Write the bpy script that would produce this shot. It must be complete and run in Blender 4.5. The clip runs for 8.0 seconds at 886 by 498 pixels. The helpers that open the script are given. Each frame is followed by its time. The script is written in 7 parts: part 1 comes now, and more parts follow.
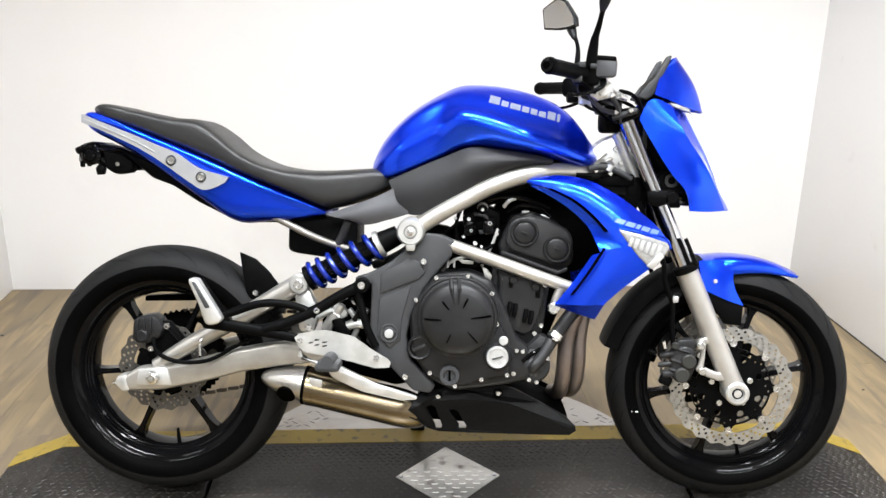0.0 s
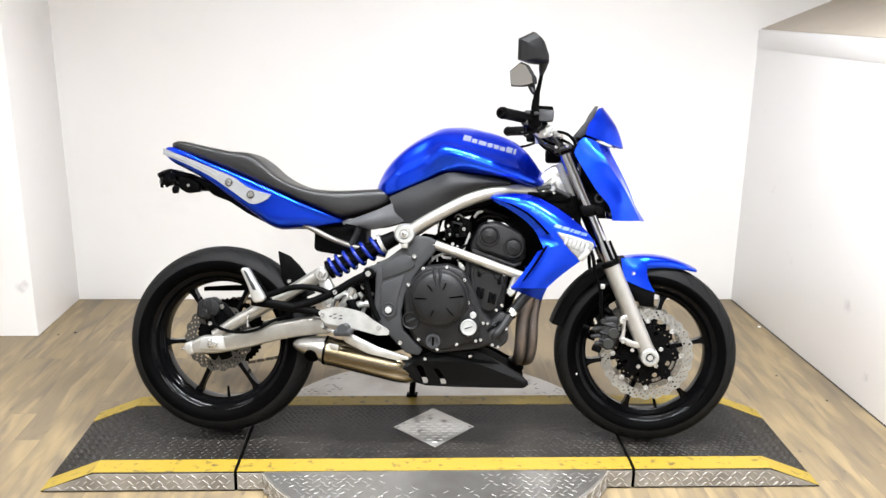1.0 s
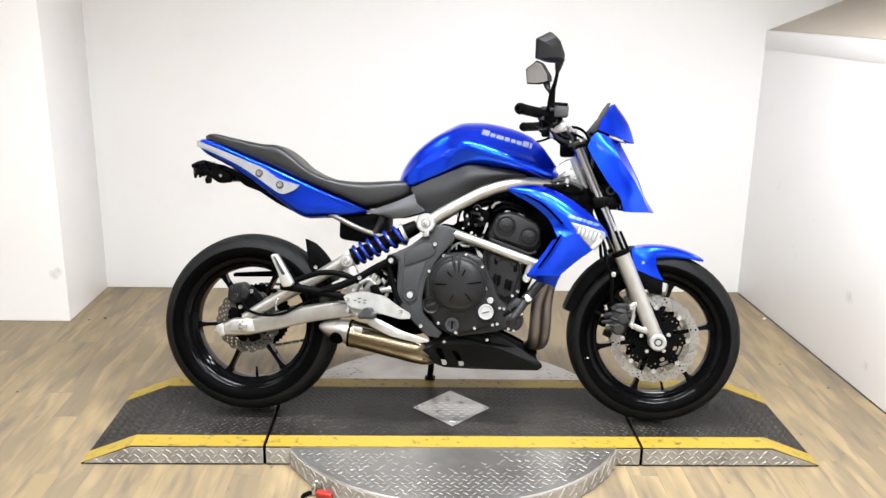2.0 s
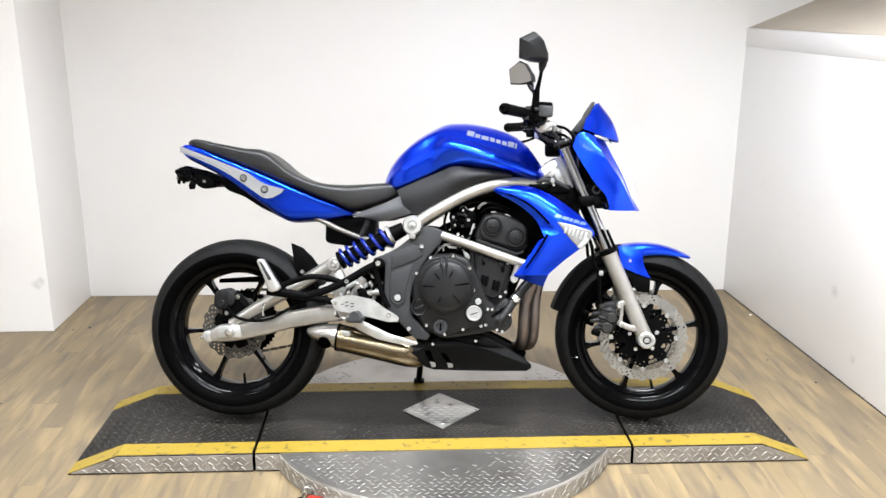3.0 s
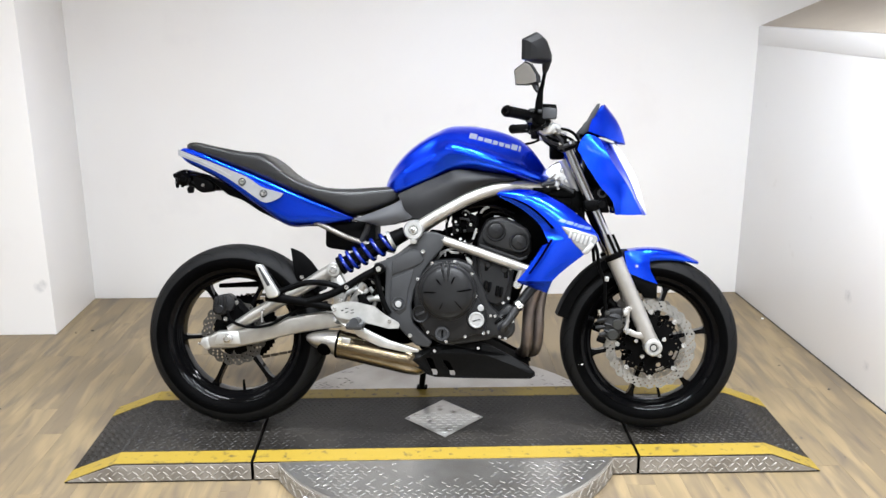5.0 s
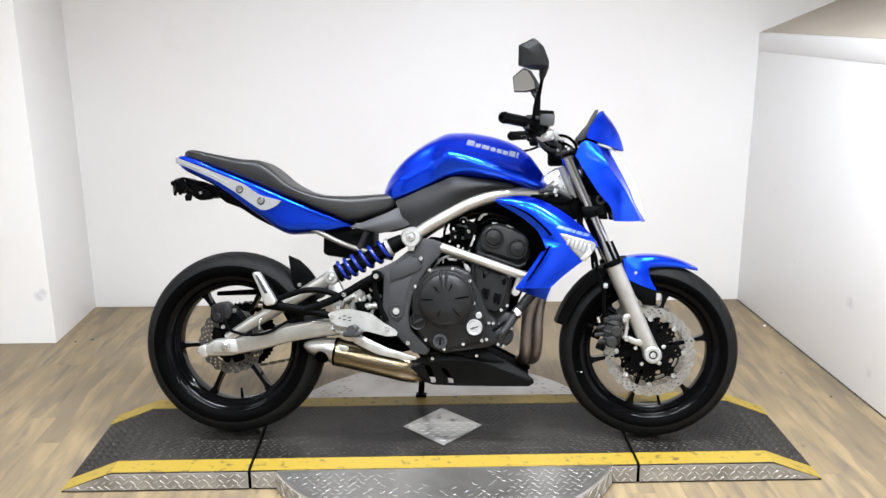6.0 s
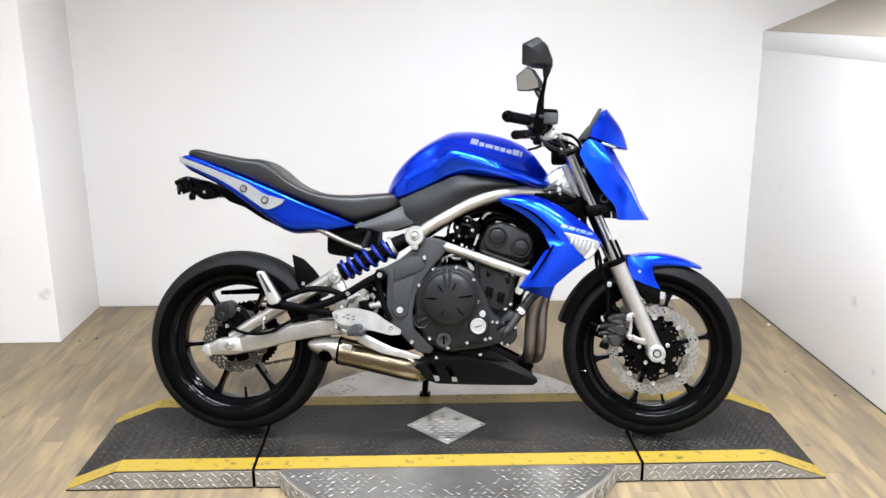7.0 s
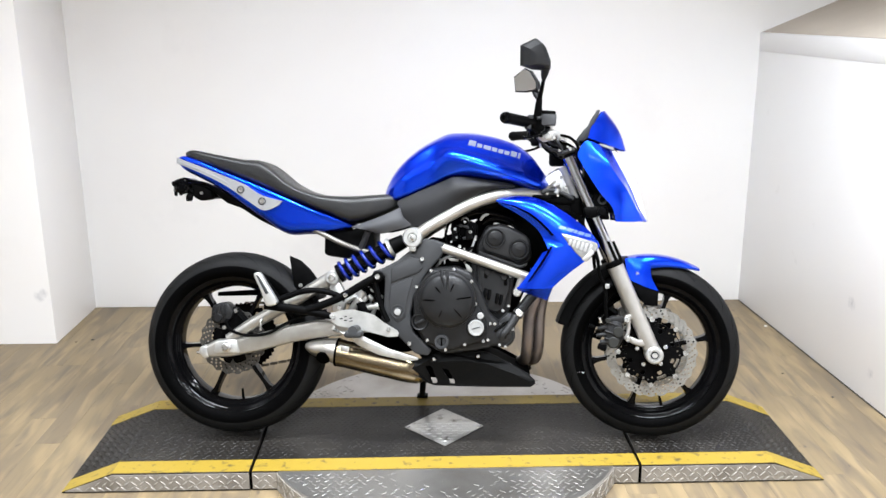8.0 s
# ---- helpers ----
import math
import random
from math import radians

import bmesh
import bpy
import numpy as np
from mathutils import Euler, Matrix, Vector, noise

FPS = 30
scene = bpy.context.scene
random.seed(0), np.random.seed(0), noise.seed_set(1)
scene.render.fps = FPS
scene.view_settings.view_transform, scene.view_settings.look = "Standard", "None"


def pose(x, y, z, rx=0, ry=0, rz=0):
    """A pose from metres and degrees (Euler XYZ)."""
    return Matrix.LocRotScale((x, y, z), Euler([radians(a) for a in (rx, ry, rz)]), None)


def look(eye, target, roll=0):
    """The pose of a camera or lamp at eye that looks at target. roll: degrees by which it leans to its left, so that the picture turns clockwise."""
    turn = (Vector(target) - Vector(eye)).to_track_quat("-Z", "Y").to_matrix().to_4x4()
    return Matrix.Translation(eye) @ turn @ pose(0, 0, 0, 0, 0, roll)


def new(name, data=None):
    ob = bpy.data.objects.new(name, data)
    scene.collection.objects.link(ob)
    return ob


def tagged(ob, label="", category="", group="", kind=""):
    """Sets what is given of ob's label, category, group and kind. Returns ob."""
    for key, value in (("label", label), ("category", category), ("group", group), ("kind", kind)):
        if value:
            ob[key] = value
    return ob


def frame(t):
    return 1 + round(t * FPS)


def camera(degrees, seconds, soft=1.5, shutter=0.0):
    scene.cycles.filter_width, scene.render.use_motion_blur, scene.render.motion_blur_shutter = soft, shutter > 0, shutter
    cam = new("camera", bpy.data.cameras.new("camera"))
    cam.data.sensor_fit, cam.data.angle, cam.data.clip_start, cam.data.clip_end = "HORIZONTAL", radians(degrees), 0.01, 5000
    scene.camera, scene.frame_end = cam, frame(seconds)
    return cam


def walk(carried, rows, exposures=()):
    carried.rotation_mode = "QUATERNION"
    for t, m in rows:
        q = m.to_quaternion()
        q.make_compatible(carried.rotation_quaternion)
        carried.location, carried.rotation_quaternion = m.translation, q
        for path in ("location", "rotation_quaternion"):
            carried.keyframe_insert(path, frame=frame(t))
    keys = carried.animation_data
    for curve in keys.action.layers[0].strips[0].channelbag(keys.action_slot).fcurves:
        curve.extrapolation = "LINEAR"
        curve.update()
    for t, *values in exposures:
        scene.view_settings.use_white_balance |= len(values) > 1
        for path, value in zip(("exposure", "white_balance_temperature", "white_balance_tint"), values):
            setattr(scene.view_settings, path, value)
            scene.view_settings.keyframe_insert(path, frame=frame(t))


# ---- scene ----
cam = camera(53.5, 8.0, soft=1.5)

PATH = [
    (0, (-0.123, -1.973, 1.383), (-0.026, -0.084, 0.735), 0.74),
    (0.2, (-0.111, -2.145, 1.427), (-0.0355, -0.2455, 0.8046), 0.08),
    (0.3, (-0.115, -2.247, 1.425), (-0.0493, -0.3469, 0.8045), 0.62),
    (0.5, (-0.046, -2.414, 1.451), (-0.008, -0.505, 0.854), 1.3),
    (0.8, (-0.085, -2.603, 1.467), (-0.0003, -0.6807, 0.9215), 1.12),
    (1, (-0.077, -2.704, 1.464), (-0.006, -0.78, 0.923), 0.7),
    (1.2, (-0.122, -2.781, 1.461), (-0.0274, -0.8623, 0.9046), 1.00),
    (1.5, (-0.113, -2.84, 1.468), (-0.049, -0.914, 0.93), 1.0),
    (1.7, (-0.116, -2.856, 1.474), (-0.0660, -0.9326, 0.9289), 1.02),
    (2.8, (-0.118, -2.856, 1.463), (-0.0415, -0.9314, 0.9256), 0.45),
    (3, (-0.125, -2.848, 1.463), (-0.038, -0.923, 0.927), 0.2),
    (3.5, (-0.119, -2.849, 1.463), (-0.033, -0.924, 0.925), -0.3),
    (4, (-0.106, -2.831, 1.461), (-0.041, -0.907, 0.918), -0.4),
    (4.5, (-0.086, -2.79, 1.468), (-0.023, -0.868, 0.917), -1.0),
    (4.7, (-0.088, -2.787, 1.475), (-0.0190, -0.8636, 0.9293), -0.36),
    (5.8, (-0.056, -2.778, 1.474), (-0.0188, -0.8530, 0.9317), -0.12),
    (6, (-0.058, -2.777, 1.466), (-0.015, -0.848, 0.942), -0.3),
    (6.5, (-0.057, -2.778, 1.467), (-0.012, -0.849, 0.942), -0.3),
    (7, (-0.06, -2.778, 1.464), (-0.024, -0.849, 0.939), -0.4),
    (7.5, (-0.061, -2.776, 1.468), (-0.025, -0.845, 0.949), -0.6),
    (8, (-0.064, -2.772, 1.466), (-0.02, -0.843, 0.942), -0.3),
]
EXPOSURE = [(0, -0.10, 6500, 10), (0.5, -0.12, 6500, 10), (1.0, -0.10, 6500, 10), (1.5, -0.12, 6500, 10), (3.0, -0.23, 6420, 10), (4.5, -0.34, 6300, 10), (6.0, -0.30, 6260, 10), (8.0, -0.23, 6260, 10)]
walk(cam, [(t, look(*row)) for t, *row in PATH], EXPOSURE)

# ---- light ----
world = bpy.data.worlds.new("world")
world.use_nodes = True
world.node_tree.nodes["Background"].inputs[0].default_value = (1.0, 0.98, 0.95, 1)
world.node_tree.nodes["Background"].inputs[1].default_value = 0.05
scene.world = world


def area_lamp(name, m, sx, sy, watts, colour):
    data = bpy.data.lights.new(name, "AREA")
    data.shape, data.size, data.size_y, data.energy, data.color = "RECTANGLE", sx, sy, watts, colour
    ob = new(name, data)
    ob.matrix_world = m
    return ob


CEIL = 3.0
# rows of narrow ceiling fittings: one over the front of the display bay, others over the shop floor
PANELS = [(-0.70, -0.62, 1.2, 0.14, 85), (0.78, -0.62, 1.2, 0.14, 114), (-0.70, -2.35, 1.2, 0.14, 88), (0.78, -2.35, 1.2, 0.14, 88), (-0.70, -4.05, 1.2, 0.14, 64), (0.78, -4.05, 1.2, 0.14, 64), (-3.1, -0.9, 1.2, 0.14, 28), (-3.1, -2.9, 1.2, 0.14, 40)]
for px_, py_, sx_, sy_, watts in PANELS:
    area_lamp("ceiling_lamp", pose(px_, py_, CEIL - 0.045), sx_, sy_, watts, (0.916, 0.950, 0.980)).data.spread = radians(135)


# ---- mesh helpers ----
def smooth_curve(pts, n):
    """n points on a smooth curve through pts."""
    p = np.array(pts, float)
    if len(p) == 2:
        return p[0] + (p[1] - p[0]) * np.linspace(0, 1, n)[:, None]
    s = np.r_[0, np.cumsum(np.linalg.norm(np.diff(p, axis=0), axis=1) + 1e-6)]
    d = np.diff(p, axis=0) / np.diff(s)[:, None]
    w = np.diff(s)
    mid = (d[:-1] * w[1:, None] + d[1:] * w[:-1, None]) / (w[:-1] + w[1:])[:, None]
    tang = np.vstack([1.5 * d[0] - 0.5 * mid[0], mid, 1.5 * d[-1] - 0.5 * mid[-1]])
    u = np.linspace(0, s[-1], n)
    k = np.clip(np.searchsorted(s, u, "right") - 1, 0, len(s) - 2)
    h = w[k]
    x = ((u - s[k]) / h)[:, None]
    h = h[:, None]
    return ((2 * x**3 - 3 * x**2 + 1) * p[k] + (x**3 - 2 * x**2 + x) * h * tang[k]
            + (-2 * x**3 + 3 * x**2) * p[k + 1] + (x**3 - x**2) * h * tang[k + 1])


def join(*geos):
    verts, faces = [], []
    for v, f in geos:
        base = len(verts)
        verts += [tuple(q) for q in v]
        faces += [[i + base for i in face] for face in f]
    return verts, faces


def moved(geo, m):
    return [tuple(m @ Vector(q)) for q in geo[0]], geo[1]


def mirrored(geo):
    return [(x, -y, z) for x, y, z in geo[0]], [list(reversed(f)) for f in geo[1]]


def loft(rings, caps=True, closed=True):
    n = len(rings[0])
    verts = [tuple(q) for ring in rings for q in ring]
    faces = []
    last = n if closed else n - 1
    for a in range(len(rings) - 1):
        for b in range(last):
            c = (b + 1) % n
            faces.append([a * n + b, a * n + c, (a + 1) * n + c, (a + 1) * n + b])
    if caps and closed:
        faces.append(list(range(n))[::-1])
        faces.append([(len(rings) - 1) * n + b for b in range(n)])
    return verts, faces


def tube(path, r, n=12, steps=0, flat=1.0):
    """A round bar along a smooth path; r is one radius or a list along it."""
    p = smooth_curve(path, steps) if steps else np.array(path, float)
    radii = np.interp(np.linspace(0, 1, len(p)), np.linspace(0, 1, len(r)), r) if isinstance(r, (list, tuple)) else np.full(len(p), r)
    tang = np.gradient(p, axis=0)
    tang /= np.linalg.norm(tang, axis=1)[:, None]
    side = np.cross(tang[0], (0, 1, 0) if abs(tang[0][1]) < 0.9 else (0, 0, 1))
    rings = []
    for q, t, rad in zip(p, tang, radii):
        side = side - t * (side @ t)
        side /= np.linalg.norm(side)
        up = np.cross(t, side)
        rings.append([q + rad * (math.cos(a) * side + flat * math.sin(a) * up) for a in np.linspace(0, 2 * math.pi, n, endpoint=False)])
    return loft(rings)


def lathe(profile, centre, n=64, start=0.0, sweep=360.0):
    """Turns a profile of (radius, y) round the y axis through centre."""
    full = sweep >= 360
    angles = np.radians(start + np.linspace(0, sweep, n, endpoint=not full))
    cx, cy, cz = centre
    m = len(profile)
    verts = [(cx + r * math.cos(a), cy + y, cz + r * math.sin(a)) for a in angles for r, y in profile]
    faces = []
    for a in range(n if full else n - 1):
        for b in range(m - 1):
            c = (a + 1) % n
            faces.append([a * m + b, a * m + b + 1, c * m + b + 1, c * m + b])
    return verts, faces


def disc_y(centre, r, depth, n=24, bevel=0.0015):
    """A round boss on the y axis, from centre outwards by depth towards -y, with a rounded rim."""
    return lathe([(0.0, 0.0), (r, 0.0), (r, -depth + bevel), (r - bevel, -depth), (0.0, -depth)], centre, n)


def from_bm(bm):
    bm.verts.index_update()
    out = [tuple(v.co) for v in bm.verts], [[v.index for v in f.verts] for f in bm.faces]
    bm.free()
    return out


def prism(outline, y0, y1, bevel=0.003, seg=2):
    """A plate with the given outline in x and z, from y0 to y1, with rounded edges."""
    bm = bmesh.new()
    a = [bm.verts.new((x, y0, z)) for x, z in outline]
    b = [bm.verts.new((x, y1, z)) for x, z in outline]
    n = len(a)
    bm.faces.new(a)
    bm.faces.new(b[::-1])
    for i in range(n):
        bm.faces.new((a[i], b[i], b[(i + 1) % n], a[(i + 1) % n]))
    bmesh.ops.recalc_face_normals(bm, faces=bm.faces[:])
    if bevel:
        bmesh.ops.bevel(bm, geom=bm.edges[:], offset=bevel, segments=seg, profile=0.5, affect="EDGES", clamp_overlap=True)
    return from_bm(bm)


def block(centre, size, bevel=0.003, m=None, seg=2):
    bm = bmesh.new()
    bmesh.ops.create_cube(bm, size=1, matrix=Matrix.Diagonal((*size, 1)))
    if bevel:
        bmesh.ops.bevel(bm, geom=bm.edges[:], offset=bevel, segments=seg, profile=0.5, affect="EDGES", clamp_overlap=True)
    bm.transform(Matrix.Translation(centre) @ (m or Matrix()))
    return from_bm(bm)


def skin(rows, nu=24, nv=12, thick=0.003):
    """A shell through rows of points, smooth both ways, with its thickness towards +y."""
    along = [smooth_curve(r, nu) for r in rows]
    grid = np.array([smooth_curve([r[i] for r in along], nv) for i in range(nu)])
    du, dv = np.gradient(grid, axis=0), np.gradient(grid, axis=1)
    nor = np.cross(du, dv)
    nor /= np.linalg.norm(nor, axis=2)[..., None] + 1e-9
    if nor[..., 1].mean() < 0:
        nor = -nor
    back = grid + thick * nor
    verts = [tuple(q) for q in grid.reshape(-1, 3)] + [tuple(q) for q in back.reshape(-1, 3)]
    k = nu * nv
    faces = []
    for i in range(nu - 1):
        for j in range(nv - 1):
            a, b, c, d = i * nv + j, i * nv + j + 1, (i + 1) * nv + j + 1, (i + 1) * nv + j
            faces += [[a, b, c, d], [k + d, k + c, k + b, k + a]]
    rim = [i * nv for i in range(nu)] + [(nu - 1) * nv + j for j in range(1, nv)] + [i * nv + nv - 1 for i in range(nu - 2, -1, -1)] + [j for j in range(nv - 2, 0, -1)]
    for a, b in zip(rim, rim[1:] + rim[:1]):
        faces.append([a, k + a, k + b, b])
    return verts, faces


def mesh_of(name, geo, material, sharp=38, smooth=True):
    me = bpy.data.meshes.new(name)
    me.from_pydata([tuple(map(float, v)) for v in geo[0]], [], geo[1])
    bm = bmesh.new()
    bm.from_mesh(me)
    bmesh.ops.recalc_face_normals(bm, faces=bm.faces[:])
    bm.to_mesh(me)
    bm.free()
    if smooth:
        me.shade_smooth()
        me.set_sharp_from_angle(angle=radians(sharp))
    me.materials.append(material)
    return me


def part(name, geo, material, parent=None, label="", sharp=38, smooth=True):
    """Links one mesh object under a thing or a part."""
    ob = new(name, mesh_of(name, geo, material, sharp, smooth))
    ob.parent = parent
    if label:
        tagged(ob, label)
    return ob


# ---- materials ----
def material(name, colour, rough=0.5, metal=0.0, colour2=None, scale=20.0, detail=6.0, amount=0.5, bump=0.0, bump_scale=200.0,
             coat=0.0, rough_var=0.08, stretch=(1, 1, 1), spec=0.5):
    """A surface with broad and fine variation in colour, roughness and relief."""
    mat = bpy.data.materials.new(name)
    mat.use_nodes = True
    nt = mat.node_tree
    n, l = nt.nodes, nt.links
    bsdf = n["Principled BSDF"]
    tc = n.new("ShaderNodeTexCoord")
    mp = n.new("ShaderNodeMapping")
    mp.inputs["Scale"].default_value = stretch
    l.new(tc.outputs["Object"], mp.inputs["Vector"])
    broad = n.new("ShaderNodeTexNoise")
    broad.inputs["Scale"].default_value, broad.inputs["Detail"].default_value = scale, detail
    l.new(mp.outputs["Vector"], broad.inputs["Vector"])
    fine = n.new("ShaderNodeTexNoise")
    fine.inputs["Scale"].default_value, fine.inputs["Detail"].default_value = bump_scale, 3
    l.new(mp.outputs["Vector"], fine.inputs["Vector"])
    ramp = n.new("ShaderNodeMapRange")
    ramp.inputs["From Min"].default_value, ramp.inputs["From Max"].default_value = 0.35, 0.65
    l.new(broad.outputs["Fac"], ramp.inputs["Value"])
    mix = n.new("ShaderNodeMix")
    mix.data_type = "RGBA"
    c2 = colour2 or tuple(c * 0.8 for c in colour)
    mix.inputs["A"].default_value = (*colour, 1)
    mix.inputs["B"].default_value = (*[a + (b - a) * amount for a, b in zip(colour, c2)], 1)
    l.new(ramp.outputs["Result"], mix.inputs["Factor"])
    l.new(mix.outputs["Result"], bsdf.inputs["Base Color"])
    rr = n.new("ShaderNodeMapRange")
    rr.inputs["To Min"].default_value, rr.inputs["To Max"].default_value = max(rough - rough_var, 0.02), min(rough + rough_var, 1)
    l.new(fine.outputs["Fac"], rr.inputs["Value"])
    l.new(rr.outputs["Result"], bsdf.inputs["Roughness"])
    bsdf.inputs["Metallic"].default_value = metal
    bsdf.inputs["Coat Weight"].default_value = coat
    bsdf.inputs["Coat Roughness"].default_value = 0.04
    bsdf.inputs["Specular IOR Level"].default_value = spec
    if bump:
        bp = n.new("ShaderNodeBump")
        bp.inputs["Strength"].default_value, bp.inputs["Distance"].default_value = bump, 0.002
        l.new(fine.outputs["Fac"], bp.inputs["Height"])
        l.new(bp.outputs["Normal"], bsdf.inputs["Normal"])
    return mat


def pearl_paint():
    """Metallic blue: a deep blue ground with a glossier layer of lighter flakes under clear lacquer."""
    mat = material("blue_metallic_paint", (0.0015, 0.016, 0.60), 0.26, 0.78, (0.0025, 0.024, 0.68), 900, 2, 0.6, coat=0.35, rough_var=0.05, bump_scale=1500)
    n, l = mat.node_tree.nodes, mat.node_tree.links
    flake = n.new("ShaderNodeBsdfPrincipled")
    flake.inputs["Base Color"].default_value = (0.001, 0.14, 0.88, 1)
    flake.inputs["Metallic"].default_value, flake.inputs["Roughness"].default_value = 1.0, 0.20
    mix = n.new("ShaderNodeMixShader")
    mix.inputs[0].default_value = 0.32
    l.new(n["Principled BSDF"].outputs[0], mix.inputs[1])
    l.new(flake.outputs[0], mix.inputs[2])
    l.new(mix.outputs[0], n["Material Output"].inputs["Surface"])
    return mat


BLUE = pearl_paint()
BLACK = material("black_plastic", (0.001008, 0.001008, 0.00108), 0.5, 0, (0.00216, 0.00216, 0.002232), 30, bump=0.15, bump_scale=900, spec=0.035)
GLOSS = material("gloss_black_enamel", (0.00144, 0.00144, 0.00162), 0.09, 0, (0.00234, 0.00234, 0.00252), 12, coat=0.03, rough_var=0.04, spec=0.07)
GREY = material("dark_grey_plastic", (0.02387, 0.02433, 0.0257), 0.50, 0, (0.03214, 0.03305, 0.03489), 18, bump=0.2, bump_scale=1200, spec=0.22)
GREY_SIDE = material("charcoal_side_cover", (0.007697, 0.007697, 0.008313), 0.46, 0, (0.01232, 0.01232, 0.01309), 18, bump=0.2, bump_scale=1200, spec=0.19)
ENGINE = material("black_engine_enamel", (0.00681, 0.00681, 0.007235), 0.40, 0.0, (0.01277, 0.01277, 0.01319), 25, bump=0.12, bump_scale=700, spec=0.2)
CASTING = material("satin_black_casting", (0.01172, 0.01172, 0.01228), 0.42, 0.0, (0.01796, 0.01796, 0.01852), 25, bump=0.15, bump_scale=600, spec=0.2)
SUBFRAME = material("dull_subframe_paint", (0.17, 0.16, 0.145), 0.42, 0.6, (0.11, 0.10, 0.09), 25)
SATIN = material("satin_grey_plastic", (0.04161, 0.04231, 0.04578), 0.36, 0, (0.05826, 0.05965, 0.06381), 12, bump=0.1, bump_scale=1200, spec=0.3)
TRIM = material("dark_grey_trim", (0.0154, 0.0154, 0.014), 0.5, 0, (0.0224, 0.0224, 0.0203), 15, bump=0.15, bump_scale=900, spec=0.2)
FORK = material("silver_fork_paint", (0.3319, 0.3186, 0.2988), 0.40, 0.62, (0.2788, 0.2656, 0.2456), 25, amount=0.6)
SEAT = material("black_vinyl", (0.0075, 0.0075, 0.0078), 0.36, 0, (0.0135, 0.0135, 0.0138), 10, bump=0.3, bump_scale=1400, spec=0.38)
TREAD_RUBBER = material("dusty_tread_rubber", (0.003471, 0.003471, 0.003636), 0.65, 0, (0.007444, 0.007277, 0.007109), 9, bump=0.3, bump_scale=300, spec=0.14)
RUBBER = material("tyre_rubber", (0.0004004, 0.0004004, 0.0004404), 0.58, 0, (0.001121, 0.001121, 0.001121), 9, bump=0.15, bump_scale=500, spec=0.02)
SILVER = material("silver_frame_paint", (0.3828, 0.3697, 0.3437), 0.37, 0.78, (0.2958, 0.2828, 0.2566), 25, amount=0.6)
ALLOY = material("cast_aluminium", (0.5022, 0.5022, 0.4883), 0.34, 0.72, (0.3534, 0.3488, 0.3348), 30, amount=0.7, bump=0.1, bump_scale=400)
CHROME = material("bright_chrome", (0.46, 0.47, 0.50), 0.09, 1.0, (0.38, 0.39, 0.42), 15, rough_var=0.05)
STEEL = material("zinc_bolts", (0.62, 0.62, 0.61), 0.26, 1.0, (0.42, 0.42, 0.41), 60)
DISC = material("drilled_disc_steel", (0.31, 0.303, 0.285), 0.34, 0.8, (0.20, 0.193, 0.18), 40)
CHAIN = material("oily_chain_steel", (0.11, 0.095, 0.075), 0.42, 0.8, (0.05, 0.045, 0.04), 90)
# rear disc steel, set darker than the front disc
DISC_REAR = material("dark_rear_disc_steel", (0.0784, 0.07392, 0.0672), 0.4, 0.7, (0.04704, 0.0448, 0.04032), 40)
EXHAUST = material("brushed_exhaust_steel", (0.165, 0.136, 0.092), 0.25, 1.0, (0.105, 0.080, 0.046), 7, amount=0.8, rough_var=0.05, bump=0.05, bump_scale=90, stretch=(0.3, 4, 4))
EXHAUST_CAP = material("dull_cap_steel", (0.34, 0.325, 0.30), 0.30, 0.85, (0.24, 0.225, 0.20), 20, amount=0.7)
HEADER = material("heat_browned_pipe", (0.1934, 0.1561, 0.1339), 0.42, 0.7, (0.1116, 0.0952, 0.08925), 9, amount=0.9)
LENS = material("clear_lens", (0.2056, 0.2056, 0.2014), 0.12, 0.3, (0.3599, 0.3599, 0.3513), 130, coat=0.5)
LENS_HEAD = material("headlight_lens", (0.80, 0.81, 0.82), 0.06, 0.1, (0.74, 0.75, 0.77), 30, coat=1.0)
LETTER = material("silver_decal", (0.1182, 0.1331, 0.1872), 0.35, 0.3, (0.1429, 0.1577, 0.2119), 50)
BADGE = material("dull_bright_badge", (0.357, 0.357, 0.351), 0.35, 0.4, (0.2618, 0.2618, 0.2558), 80)
GRAB = material("silver_grab_paint", (0.27, 0.2715, 0.2777), 0.36, 0.4, (0.2236, 0.2253, 0.2313), 25)
PAN = material("scuffed_belly_plastic", (0.001344, 0.001344, 0.001392), 0.5, 0, (0.0048, 0.004704, 0.00456), 120, 6, 0.5, bump=0.4, bump_scale=300, spec=0.07)
CAST = material("bright_headstock_paint", (0.5148, 0.5148, 0.507), 0.36, 0.5, (0.39, 0.39, 0.3822), 30, amount=0.7)
DECAL = material("grey_blue_decal", (0.09, 0.15, 0.38), 0.35, 0.3, (0.12, 0.18, 0.42), 50)
SPRING = material("blue_spring_enamel", (0.001485, 0.01188, 0.1683), 0.2, 0.4, (0.002475, 0.01733, 0.2079), 30, coat=0.4)
# near-black that stands in for shade inside gaps and recesses
VOID = material("unlit_gap_shade", (0.0003, 0.0003, 0.0003), 0.7, 0, (0.00072, 0.00072, 0.00072), 20, spec=0.01)
TAN = material("tan_ledge_paint", (0.4407, 0.3882, 0.3253), 0.7, 0, (0.3777, 0.3253, 0.2728), 3, bump=0.1, bump_scale=120)
RED = material("red_enamel", (0.28, 0.018, 0.010), 0.4, 0, (0.2, 0.014, 0.010), 20)


